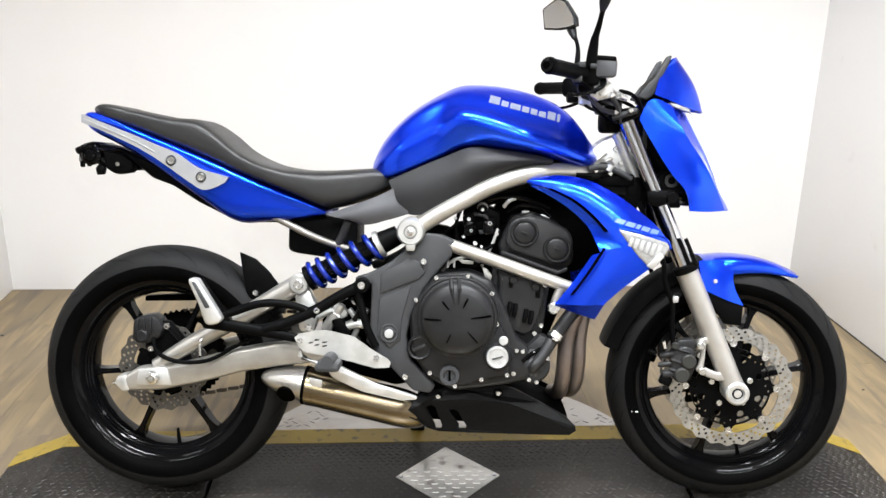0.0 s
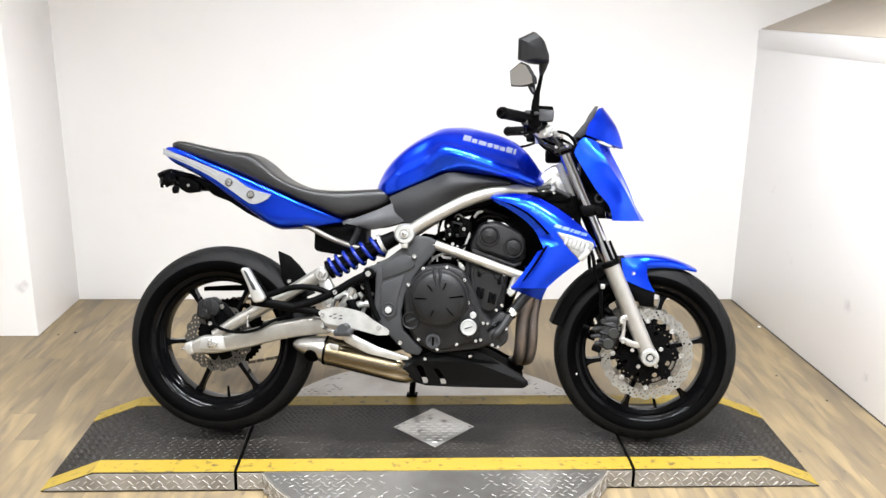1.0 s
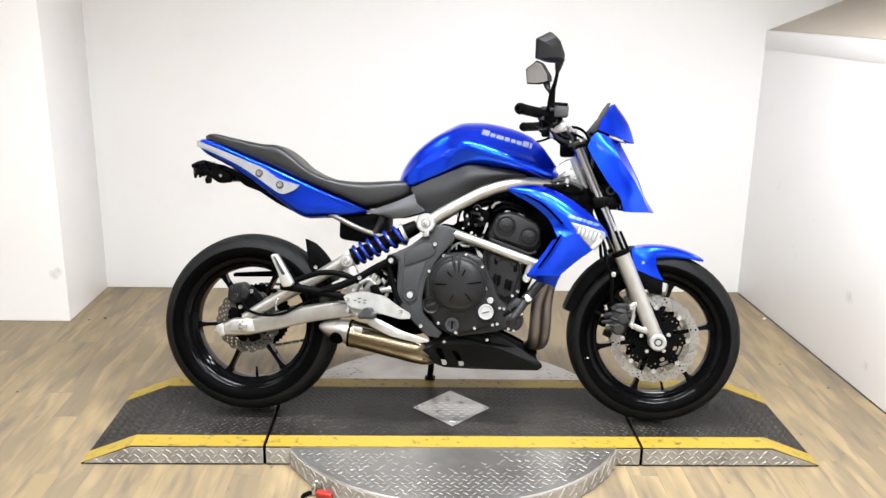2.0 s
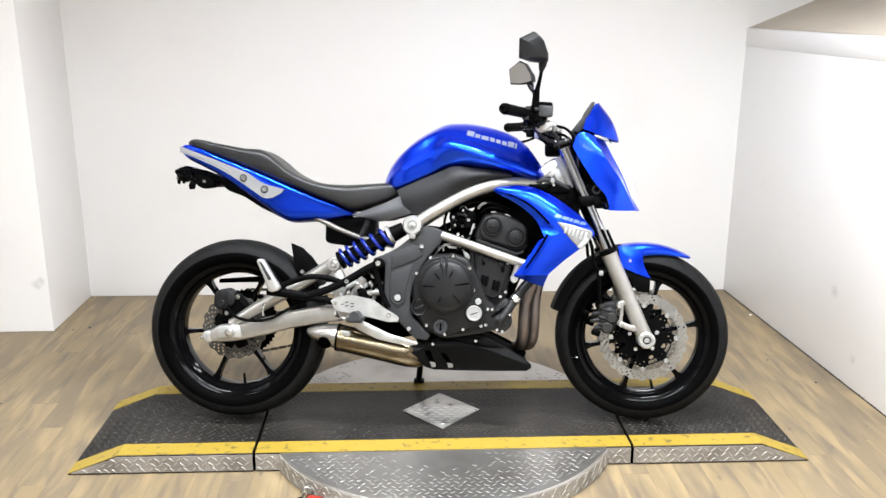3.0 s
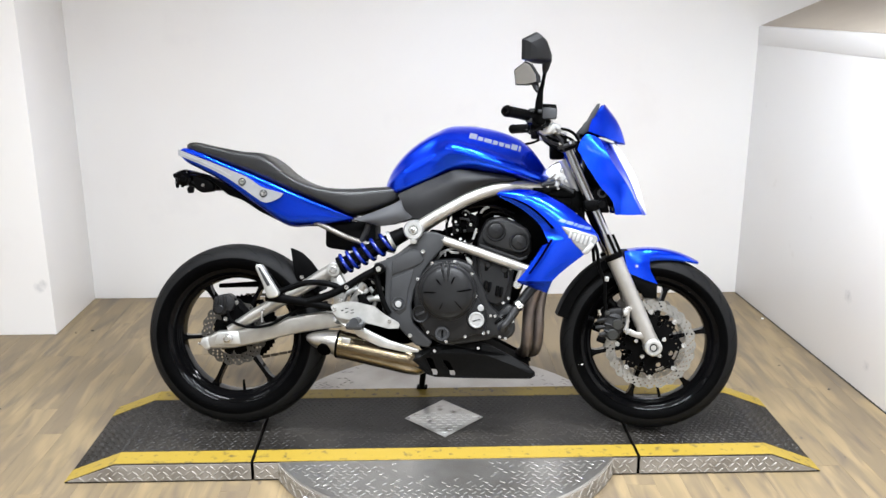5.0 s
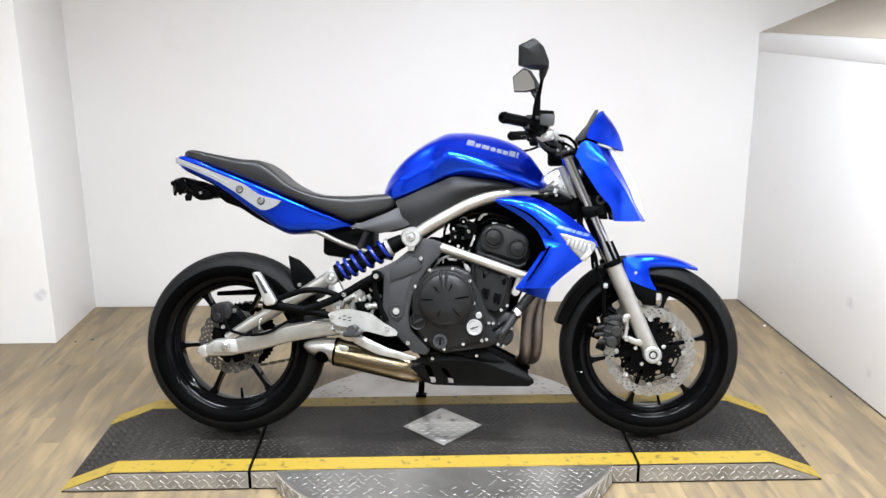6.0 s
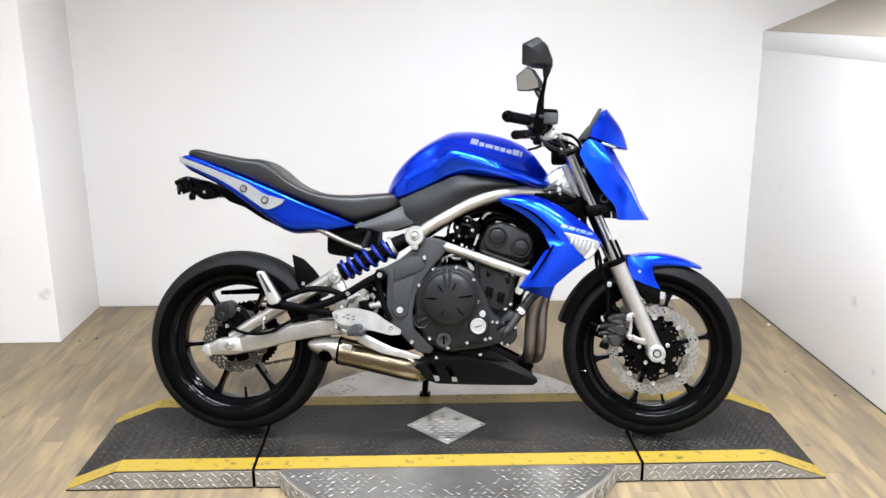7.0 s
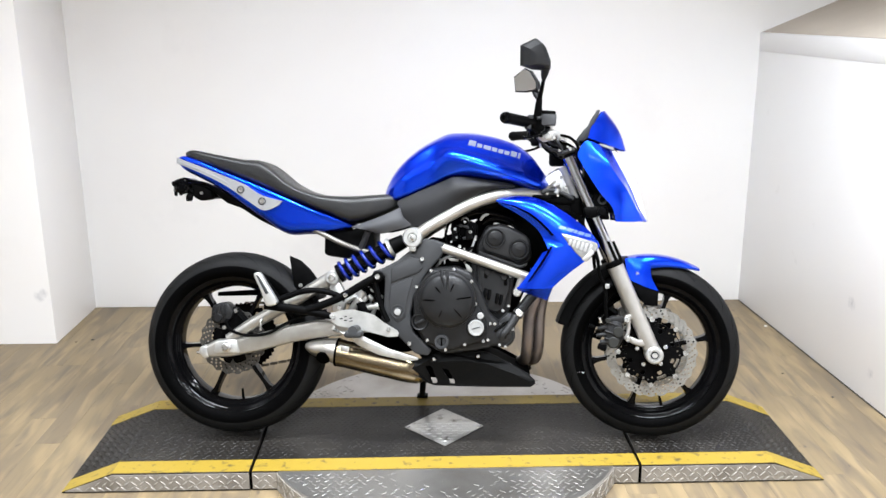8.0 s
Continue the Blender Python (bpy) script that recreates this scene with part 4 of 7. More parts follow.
# body: tank, covers, seat, tail
def tank_geo():
    st = smooth_curve([
        (-0.186, 0.802, 0.832, 0.055, 0.058, 0.815, 0.045, 0.825),
        (-0.160, 0.789, 0.884, 0.100, 0.106, 0.825, 0.082, 0.862),
        (-0.120, 0.797, 0.930, 0.124, 0.131, 0.850, 0.102, 0.908),
        (-0.070, 0.818, 0.970, 0.131, 0.140, 0.872, 0.112, 0.946),
        (-0.020, 0.840, 0.999, 0.136, 0.150, 0.900, 0.118, 0.972),
        (0.030, 0.861, 1.019, 0.146, 0.178, 0.930, 0.128, 0.986),
        (0.080, 0.865, 1.021, 0.152, 0.190, 0.918, 0.132, 0.982),
        (0.130, 0.859, 1.017, 0.155, 0.192, 0.902, 0.132, 0.972),
        (0.190, 0.852, 1.005, 0.150, 0.186, 0.882, 0.126, 0.954),
        (0.250, 0.842, 0.983, 0.138, 0.168, 0.864, 0.112, 0.930),
        (0.300, 0.827, 0.946, 0.112, 0.138, 0.847, 0.086, 0.900),
        (0.340, 0.822, 0.893, 0.078, 0.098, 0.843, 0.058, 0.873),
        (0.362, 0.834, 0.862, 0.035, 0.042, 0.848, 0.026, 0.856)], 64)
    rings = []
    for x, zb, zt, w0, wm, zm, ws, zs in st:
        half = smooth_curve([(w0 * 0.86, zb), (w0, zb + 0.006), (w0 + (wm - w0) * 0.62, zb + (zm - zb) * 0.5), (wm, zm), (wm * 0.93 + ws * 0.07, zm + (zs - zm) * 0.22), (ws + (wm - ws) * 0.42, zm + (zs - zm) * 0.62), (ws, zs), (ws * 0.58, zt - (zt - zs) * 0.24), (0, zt)], 34)
        rings.append([(x, -w, z) for w, z in half] + [(x, w, z) for w, z in half[-2::-1]])
    return loft(rings)


tank_shape = tank_geo()
tank = part("fuel_tank", tank_shape, BLUE, bike, "glossy metallic blue fuel tank", sharp=60)
tank_tree = tree_of(tank_shape)


def decal_row(name, a, b, height, widths, lean, tree, mat, parent, label, tall=None):
    """A row of plain bars laid on a body from a to b, standing in for a maker's mark."""
    a, b = np.array(a), np.array(b)
    total = sum(widths) + 0.18 * (len(widths) - 1)
    at = 0.0
    d = b - a
    up = np.array([-d[1], d[0]]) / np.linalg.norm(d) * height
    geos = []
    full = up
    for k, w in enumerate(widths):
        up = full * (tall[k] if tall else 1.0)
        p, q = a + d * at / total, a + d * (at + w) / total
        sh = d / np.linalg.norm(d) * lean * height
        rows = drape([[p, (p + q) / 2, q], [p + (up + sh) / 2, (p + q + up + sh) / 2, q + (up + sh) / 2], [p + up + sh, (p + q) / 2 + up + sh, q + up + sh]], tree, 0.0012)
        geos.append(skin(rows, 4, 4, 0.003))
        at += w + 0.18
    for g in geos:
        part(name, g, mat, parent, label)


decal_row("mark_bar", (0.090, 0.971), (0.258, 0.930), 0.0195, [1.15, 0.8, 1.15, 0.8, 0.75, 0.8, 0.95, 0.35], 0.0, tank_tree, LETTER, tank, "silver bar of the maker's mark", [1, 0.72, 0.72, 0.72, 0.72, 0.72, 1, 1])
part("tank_cap", moved(lathe([(0.0, -0.008), (0.034, -0.008), (0.038, -0.004), (0.038, 0.0)], (0, 0, 0), 32), Matrix.Translation((0.09, 0, 1.013)) @ Matrix.Rotation(radians(-90), 4, "X")), ALLOY, tank)

cover_top = [(-0.140, 0.786), (-0.106, 0.802), (-0.043, 0.830), (0.001, 0.848), (0.046, 0.866), (0.12, 0.862), (0.19, 0.853), (0.245, 0.842)]
cover_low = [(-0.112, 0.722), (-0.085, 0.708), (-0.047, 0.712), (0.014, 0.749), (0.060, 0.776), (0.101, 0.798), (0.165, 0.822), (0.240, 0.832)]
cover_mid = [((a + c) / 2, (b + d) / 2) for (a, b), (c, d) in zip(cover_top, cover_low)]
ys_t, ys_m, ys_l = [-0.135, -0.138, -0.142, -0.146, -0.152, -0.156, -0.150, -0.138], [-0.150, -0.158, -0.168, -0.174, -0.178, -0.176, -0.165, -0.145], [-0.152, -0.158, -0.166, -0.170, -0.168, -0.162, -0.150, -0.138]
for flip in (same, mirrored):
    rows = [[(x, y, z) for (x, z), y in zip(r, ys)] for r, ys in ((cover_top, ys_t), (cover_mid, ys_m), (cover_low, ys_l))]
    part("side_cover", flip(skin(rows, 40, 12, 0.006)), GREY_SIDE, bike, "matt charcoal plastic side cover")
    rows = [[(-0.290, -0.130, 0.703), (-0.214, -0.138, 0.730), (-0.160, -0.145, 0.752), (-0.128, -0.150, 0.768)],
            [(-0.255, -0.145, 0.696), (-0.20, -0.155, 0.710), (-0.15, -0.160, 0.725), (-0.118, -0.160, 0.738)],
            [(-0.222, -0.140, 0.688), (-0.199, -0.145, 0.682), (-0.14, -0.152, 0.694), (-0.084, -0.156, 0.712)]]
    part("seat_side_cover", flip(skin(rows, 24, 10, 0.006)), SATIN, bike, "satin grey plastic cover under the seat")
part("air_box", superloft([(-0.13, 0.70, 0.80, 0.10), (0.0, 0.71, 0.85, 0.125), (0.15, 0.74, 0.85, 0.12), (0.27, 0.78, 0.84, 0.08)], 16, 24), BLACK, bike)

seat_shape = superloft([(-0.866, 0.936, 0.950, 0.065), (-0.845, 0.926, 0.957, 0.092), (-0.76, 0.897, 0.943, 0.104), (-0.668, 0.862, 0.927, 0.114), (-0.600, 0.834, 0.920, 0.120),
                        (-0.558, 0.817, 0.894, 0.124), (-0.515, 0.801, 0.857, 0.128), (-0.47, 0.784, 0.831, 0.131), (-0.42, 0.764, 0.814, 0.134), (-0.36, 0.740, 0.806, 0.134), (-0.295, 0.714, 0.806, 0.130),
                        (-0.22, 0.728, 0.811, 0.122), (-0.165, 0.750, 0.812, 0.112), (-0.140, 0.768, 0.803, 0.100)], 60, 64, 4.6, 0.06)
seat = part("seat", seat_shape, SEAT, bike, "black vinyl stepped dual seat", sharp=70)


tail_shape = superloft([(-0.886, 0.908, 0.930, 0.085), (-0.872, 0.892, 0.937, 0.100), (-0.82, 0.865, 0.926, 0.111), (-0.762, 0.836, 0.901, 0.118), (-0.652, 0.763, 0.860, 0.125), (-0.580, 0.714, 0.832, 0.129),
                        (-0.530, 0.682, 0.812, 0.131), (-0.505, 0.674, 0.801, 0.132), (-0.448, 0.677, 0.776, 0.132), (-0.361, 0.685, 0.740, 0.129), (-0.292, 0.701, 0.709, 0.124)], 60, 56, 6.0, 0.30)
tail = part("tail_fairing", tail_shape, BLUE, bike, "glossy metallic blue tail fairing", sharp=50)
TAIL_X, TAIL_W = (-0.886, -0.872, -0.82, -0.762, -0.652, -0.58, -0.505), (0.092, 0.104, 0.110, 0.113, 0.117, 0.119, 0.120)
panel_up = [(-0.884, 0.929), (-0.774, 0.890), (-0.690, 0.857), (-0.651, 0.842), (-0.593, 0.806), (-0.545, 0.792), (-0.522, 0.786)]
panel_lo = [(-0.884, 0.910), (-0.796, 0.877), (-0.715, 0.838), (-0.665, 0.806), (-0.615, 0.772), (-0.588, 0.756), (-0.532, 0.773)]
panel_md = [((a + c) / 2, (b + d) / 2) for (a, b), (c, d) in zip(panel_up, panel_lo)]
for flip in (same, mirrored):
    grab = part("grab_panel", flip(skin([[(x, -float(np.interp(x, TAIL_X, TAIL_W)) - 0.005, z) for x, z in row] for row in (panel_up, panel_md, panel_lo)], 40, 8, 0.010)), GRAB, bike, "silver painted grab rail panel")
    for bx, bz in ((-0.660, 0.823), (-0.588, 0.785)):
        by = -float(np.interp(bx, TAIL_X, TAIL_W)) - 0.0045
        ring = part("bolt_recess", flip(lathe([(0.0, -0.0012), (0.0125, -0.0012), (0.0135, 0.0)], (bx, by, bz), 24)), GREY, grab)
        part("panel_bolt", flip(lathe([(0.0, -0.004), (0.004, -0.004), (0.0046, -0.006), (0.0082, -0.006), (0.0092, -0.0045), (0.0092, 0.0)], (bx, by, bz), 18)), STEEL, ring)
    groove = [(x, -float(np.interp(x, TAIL_X, TAIL_W)) - 0.0058, z) for x, z in ((-0.872, 0.918), (-0.80, 0.889), (-0.745, 0.866), (-0.700, 0.843))]
    part("panel_groove", flip(tube(groove, 0.0012, 6, 20)), BADGE, grab)
under = part("under_tail", prism([(-0.80, 0.845), (-0.768, 0.818), (-0.723, 0.780), (-0.671, 0.762), (-0.611, 0.724), (-0.537, 0.688), (-0.484, 0.676), (-0.40, 0.678), (-0.30, 0.69), (-0.50, 0.70), (-0.66, 0.79)], -0.075, 0.075, 0.006), BLACK, bike, "black plastic under-tail")
part("battery_tray", prism([(-0.388, 0.69), (-0.390, 0.612), (-0.375, 0.604), (-0.298, 0.594), (-0.22, 0.60), (-0.22, 0.70)], -0.075, 0.075, 0.008), BLACK, bike, "black plastic battery tray")
lampb = part("tail_lamp_bracket", prism([(-0.868, 0.862), (-0.824, 0.853), (-0.768, 0.826), (-0.765, 0.797), (-0.80, 0.796), (-0.832, 0.802), (-0.87, 0.810), (-0.88, 0.83)], -0.05, 0.05, 0.008), BLACK, bike, "black tail lamp and plate bracket")
part("tail_lamp", prism([(-0.905, 0.858), (-0.869, 0.868), (-0.858, 0.85), (-0.862, 0.815), (-0.900, 0.812), (-0.908, 0.83)], -0.065, 0.065, 0.008), GLOSS, lampb)
part("lamp_lens", prism([(-0.909, 0.846), (-0.905, 0.858), (-0.903, 0.815), (-0.911, 0.818)], -0.058, 0.058, 0.002), LENS, lampb)
for k, (zz, xx) in enumerate(((0.806, -0.903), (0.808, -0.886))):
    part("bracket_tab", prism([(xx - 0.005, zz + 0.012), (xx + 0.006, zz + 0.012), (xx + 0.003, zz - 0.004), (xx - 0.003, zz - 0.003)], -0.06, -0.045, 0.002), BLACK, lampb)
part("wiring_loop", tube([(-0.86, -0.055, 0.83), (-0.84, -0.062, 0.815), (-0.81, -0.058, 0.812), (-0.79, -0.054, 0.822)], 0.008, 8, 16), BLACK, lampb)

part("bracket_arm", tube([(-0.875, -0.05, 0.850), (-0.895, -0.075, 0.846), (-0.900, -0.085, 0.842)], [0.007, 0.008, 0.009], 10), BLACK, lampb)
part("plate_lamp", block((-0.885, -0.062, 0.822), (0.026, 0.012, 0.016), 0.003), GLOSS, lampb)
part("signal_stalk", join(disc_y((-0.874, -0.058, 0.832), 0.024, 0.020, 24, 0.006), disc_y((-0.874, -0.076, 0.832), 0.013, 0.008, 20, 0.003)), GLOSS, lampb)
part("bracket_block", prism([(-0.846, 0.846), (-0.800, 0.838), (-0.772, 0.820), (-0.768, 0.792), (-0.812, 0.786), (-0.838, 0.800)], -0.074, -0.045, 0.008, 3), BLACK, lampb)
part("bracket_block", prism([(-0.866, 0.800), (-0.858, 0.812), (-0.842, 0.806), (-0.846, 0.786), (-0.862, 0.784)], -0.068, -0.050, 0.003), BLACK, lampb)
bolt("bracket_screw", -0.806, -0.074, 0.812, 0.006, lampb)
part("wiring_loop", tube([(-0.87, -0.058, 0.848), (-0.835, -0.066, 0.842), (-0.805, -0.06, 0.846), (-0.782, -0.055, 0.832)], 0.005, 8, 16), GLOSS, lampb)

# engine
engine = part("engine", prism([(-0.085, 0.47), (-0.060, 0.535), (-0.028, 0.572), (0.055, 0.580), (0.105, 0.560), (0.14, 0.50), (0.165, 0.43), (0.20, 0.40), (0.20, 0.33), (0.15, 0.315), (0.085, 0.305), (0.022, 0.296), (-0.04, 0.325), (-0.078, 0.385)], -0.178, 0.165, 0.012, 3), ENGINE, bike, "black-finished parallel-twin engine")
part("crankcase_cover", prism([(-0.078, 0.48), (-0.062, 0.52), (-0.024, 0.568), (0.051, 0.574), (0.108, 0.536), (0.124, 0.465), (0.150, 0.425), (0.158, 0.38), (0.148, 0.343), (0.087, 0.329), (0.055, 0.318), (0.020, 0.311), (-0.033, 0.341), (-0.072, 0.39)], -0.196, -0.17, 0.005, 2), ENGINE, engine)
part("clutch_cover", lathe([(0.0, -0.228), (0.03, -0.2285), (0.060, -0.226), (0.076, -0.221), (0.084, -0.212), (0.0865, -0.205), (0.091, -0.203), (0.094, -0.190), (0.0, -0.190)], (0.029, 0, 0.474), 72), ENGINE, engine, "round black clutch cover")
for deg, r0, r1, w in ((130, 0.030, 0.066, 0.0028), (66, 0.030, 0.066, 0.0028), (8, 0.030, 0.078, 0.0026), (180, 0.036, 0.076, 0.0024), (246, 0.035, 0.068, 0.002), (312, 0.035, 0.072, 0.002)):
    a = radians(deg)
    rings = []
    for r, ww, yy in ((r0, w * 0.4, -0.2290), (r0 + 0.006, w, -0.2296), ((r0 + r1) / 2, w * 1.2, -0.2286), (r1 - 0.006, w * 1.3, -0.2250), (r1, w * 0.6, -0.2235)):
        rings.append([(0.029 + r * math.cos(a) - u * math.sin(a), yy + v, 0.474 + r * math.sin(a) + u * math.cos(a)) for u, v in ((-ww, 0.006), (-ww * 0.6, 0), (ww * 0.6, 0), (ww, 0.006))])
    # each slot is a near-black sliver, its shade put into the colour
    part("cover_slot", loft(rings), VOID, engine)
for off in (-0.009, 0.009):
    part("cover_rib", tube([(0.026 + off * 0.5, -0.226, 0.51), (0.023 + off, -0.224, 0.545), (0.021 + off, -0.203, 0.566)], [0.003, 0.0048, 0.005], 8), ENGINE, engine)
lip = [(0.029 + 0.0945 * math.cos(radians(a)), -0.196, 0.474 + 0.0945 * math.sin(radians(a))) for a in range(-20, 215, 6)]
part("cover_lip", tube(lip, 0.0035, 8), ENGINE, engine)
for bx, bz in ((-0.022, 0.566), (0.051, 0.572), (0.107, 0.533), (-0.068, 0.514), (0.120, 0.462), (-0.033, 0.343), (0.026, 0.314), (0.087, 0.331), (0.146, 0.343), (0.161, 0.347)):
    bolt("case_bolt", bx, -0.194, bz, 0.0058, engine)
badge = part("cover_badge", lathe([(0.0, -0.2105), (0.019, -0.2105), (0.0205, -0.212), (0.024, -0.212), (0.0255, -0.2095), (0.0255, -0.19), (0.0, -0.19)], (0.1225, 0, 0.386), 44), BADGE, engine, "round bright crankcase badge")
part("badge_mark", prism([(0.110, 0.384), (0.135, 0.391), (0.134, 0.388), (0.112, 0.381)], -0.2125, -0.210, 0.0), GREY, badge)
part("badge_seat", lathe([(0.0, -0.2), (0.030, -0.2), (0.034, -0.194), (0.036, -0.18)], (0.1225, 0, 0.386), 40), ENGINE, engine)
part("plug", disc_y((0.136, -0.19, 0.424), 0.0105, 0.014, 20, 0.002), BADGE, engine, "bright round plug")
part("cap_ring", lathe([(0.0215, -0.188), (0.0225, -0.198), (0.026, -0.200), (0.0285, -0.196), (0.0285, -0.185)], (-0.058, 0, 0.402), 32), ENGINE, engine)
filler = part("oil_sight", lathe([(0.0, -0.199), (0.014, -0.199), (0.0155, -0.2045), (0.022, -0.2045), (0.0235, -0.202), (0.0235, -0.19)], (0.013, 0, 0.339), 36), GREY, engine, "oil sight glass in a grey ring")
part("sight_bar", block((0.013, -0.201, 0.339), (0.005, 0.005, 0.024), 0.001), VOID, filler)
part("oil_cap", join(disc_y((-0.058, -0.17, 0.402), 0.021, 0.022, 28, 0.003), block((-0.058, -0.194, 0.402), (0.032, 0.012, 0.009), 0.002, Matrix.Rotation(radians(-25), 4, "Y"))), CASTING, engine, "black oil filler cap")
part("cylinder", prism([(0.105, 0.60), (0.245, 0.555), (0.232, 0.44), (0.20, 0.40), (0.13, 0.43), (0.11, 0.50)], -0.135, 0.135, 0.006), ENGINE, engine)
part("cylinder_panel", prism([(0.118, 0.588), (0.236, 0.552), (0.228, 0.500), (0.206, 0.438), (0.186, 0.428), (0.142, 0.444), (0.126, 0.500)], -0.147, -0.13, 0.006, 3), CASTING, engine, "satin black cast cylinder block")
part("cylinder_rib", tube([(0.126, -0.148, 0.580), (0.133, -0.150, 0.520), (0.150, -0.149, 0.455)], 0.0042, 8, 16), CASTING, engine)
for bx, bz in ((0.150, 0.492), (0.163, 0.488), (0.188, 0.476), (0.201, 0.472)):
    part("stud_boss", tube([(bx + 0.002, -0.150, bz + 0.016), (bx, -0.152, bz), (bx - 0.003, -0.150, bz - 0.016)], [0.0055, 0.0062, 0.005], 10), GLOSS, engine)
for bx, bz in ((0.158, 0.560), (0.210, 0.545)):
    part("head_nut", disc_y((bx, -0.145, bz), 0.010, 0.010, 16, 0.002), CASTING, engine)
part("cylinder_clip", block((0.152, -0.142, 0.552), (0.012, 0.014, 0.026), 0.003), GLOSS, engine)
part("head_bracket", block((0.216, -0.142, 0.532), (0.012, 0.016, 0.030), 0.003), GLOSS, engine)
head = part("cylinder_head", prism([(0.118, 0.64), (0.130, 0.60), (0.25, 0.562), (0.30, 0.60), (0.30, 0.64), (0.27, 0.69), (0.20, 0.72), (0.15, 0.71)], -0.12, 0.12, 0.012, 3), ENGINE, engine)
part("cam_cover", prism([(0.137, 0.645), (0.143, 0.688), (0.160, 0.705), (0.190, 0.712), (0.224, 0.708), (0.283, 0.680), (0.297, 0.655), (0.294, 0.625), (0.278, 0.601), (0.255, 0.594), (0.150, 0.626)], -0.142, -0.11, 0.010, 3), CASTING, engine, "satin black cam cover")
for bx, bz in ((0.181, 0.670), (0.258, 0.634)):
    part("cam_cap", lathe([(0.0, -0.149), (0.020, -0.149), (0.024, -0.147), (0.026, -0.1445), (0.028, -0.1475), (0.031, -0.1475), (0.033, -0.1445), (0.033, -0.138)], (bx, 0, bz), 40), ENGINE, engine)
    part("cam_cap_bar", block((bx, -0.1495, bz), (0.016, 0.004, 0.006), 0.001, Matrix.Rotation(radians(20), 4, "Y")), ENGINE, engine)
part("cam_lower_lip", prism([(0.128, 0.628), (0.262, 0.582), (0.285, 0.592), (0.285, 0.582), (0.262, 0.572), (0.126, 0.617)], -0.138, -0.11, 0.003), ENGINE, engine)
for k, (bx, bz, r) in enumerate(((0.050, 0.699, 0.011), (0.100, 0.690, 0.012), (0.082, 0.722, 0.009), (0.056, 0.672, 0.009), (0.118, 0.665, 0.008))):
    part("throttle_boss", disc_y((bx, -0.09, bz), r * 1.35, 0.035, 16, 0.003), BLACK, engine)
    bolt("throttle_screw", bx, -0.126, bz, r * 0.48, engine)
part("throttle_body", prism([(0.040, 0.655), (0.035, 0.715), (0.075, 0.735), (0.125, 0.715), (0.125, 0.655)], -0.10, 0.10, 0.006), BLACK, engine, "black fuel-injection throttle bodies")
# added near-black filler: painted shade behind the cylinder head and shrouds
part("head_gap_fill", prism([(0.10, 0.70), (0.15, 0.775), (0.30, 0.79), (0.40, 0.74), (0.37, 0.60), (0.30, 0.57)], -0.085, 0.085, 0.01), VOID, engine)
part("fuel_rail", tube([(0.062, -0.115, 0.71), (0.09, -0.12, 0.705), (0.10, -0.12, 0.675), (0.075, -0.12, 0.668)], 0.005, 8, 16), GREY, engine)
part("breather_hose", tube([(0.07, -0.10, 0.735), (0.12, -0.11, 0.752), (0.18, -0.11, 0.748), (0.24, -0.10, 0.725)], 0.007, 8, 20), GLOSS, engine)
part("wiring", tube([(0.035, -0.12, 0.60), (0.06, -0.14, 0.59), (0.09, -0.14, 0.600), (0.125, -0.13, 0.588)], 0.006, 8, 16), BLACK, engine)
part("starter_wire", tube([(-0.01, -0.13, 0.575), (0.02, -0.15, 0.605), (0.05, -0.15, 0.612), (0.085, -0.14, 0.59)], 0.004, 8, 16), ALLOY, engine)
part("idle_cap", disc_y((0.082, -0.10, 0.726), 0.013, 0.020, 20, 0.003), BADGE, engine, "dull brass-coloured cap")
part("sensor_plug", block((0.050, -0.120, 0.676), (0.020, 0.022, 0.036), 0.004, Matrix.Rotation(radians(12), 4, "Y")), GLOSS, engine)
part("injector_plug", block((0.096, -0.118, 0.680), (0.026, 0.024, 0.034), 0.005, Matrix.Rotation(radians(-10), 4, "Y")), GLOSS, engine)
part("throttle_link", tube([(0.119, -0.128, 0.678), (0.110, -0.130, 0.650), (0.099, -0.128, 0.622)], 0.0035, 8), BADGE, engine)
part("vacuum_hose", tube([(0.132, -0.112, 0.728), (0.143, -0.115, 0.742), (0.158, -0.113, 0.749), (0.183, -0.105, 0.750)], 0.0045, 8, 20), BADGE, engine, "grey vacuum hose")
part("wire_tag", block((0.184, -0.108, 0.717), (0.018, 0.006, 0.007), 0.001), BADGE, engine)
part("wire_tag", block((0.232, -0.104, 0.708), (0.022, 0.006, 0.006), 0.001, Matrix.Rotation(radians(12), 4, "Y")), ALLOY, engine)
part("heat_shield", prism([(0.083, 0.588), (0.097, 0.582), (0.108, 0.568), (0.101, 0.549), (0.090, 0.566)], -0.145, -0.140, 0.001), ALLOY, engine, "bent bright bracket")
part("wire_clip", prism([(0.020, 0.610), (0.040, 0.604), (0.064, 0.602), (0.062, 0.594), (0.038, 0.595)], -0.150, -0.144, 0.001), ALLOY, engine)
for bx, bz in ((0.003, 0.594), (0.018, 0.594)):
    part("terminal", block((bx, -0.148, bz), (0.005, 0.006, 0.018), 0.001), BADGE, engine)
for bx, bz, r in ((0.038, 0.657, 0.004), (0.066, 0.642, 0.006), (0.081, 0.635, 0.004), (0.018, 0.700, 0.004)):
    bolt("small_screw", bx, -0.128, bz, r, engine)
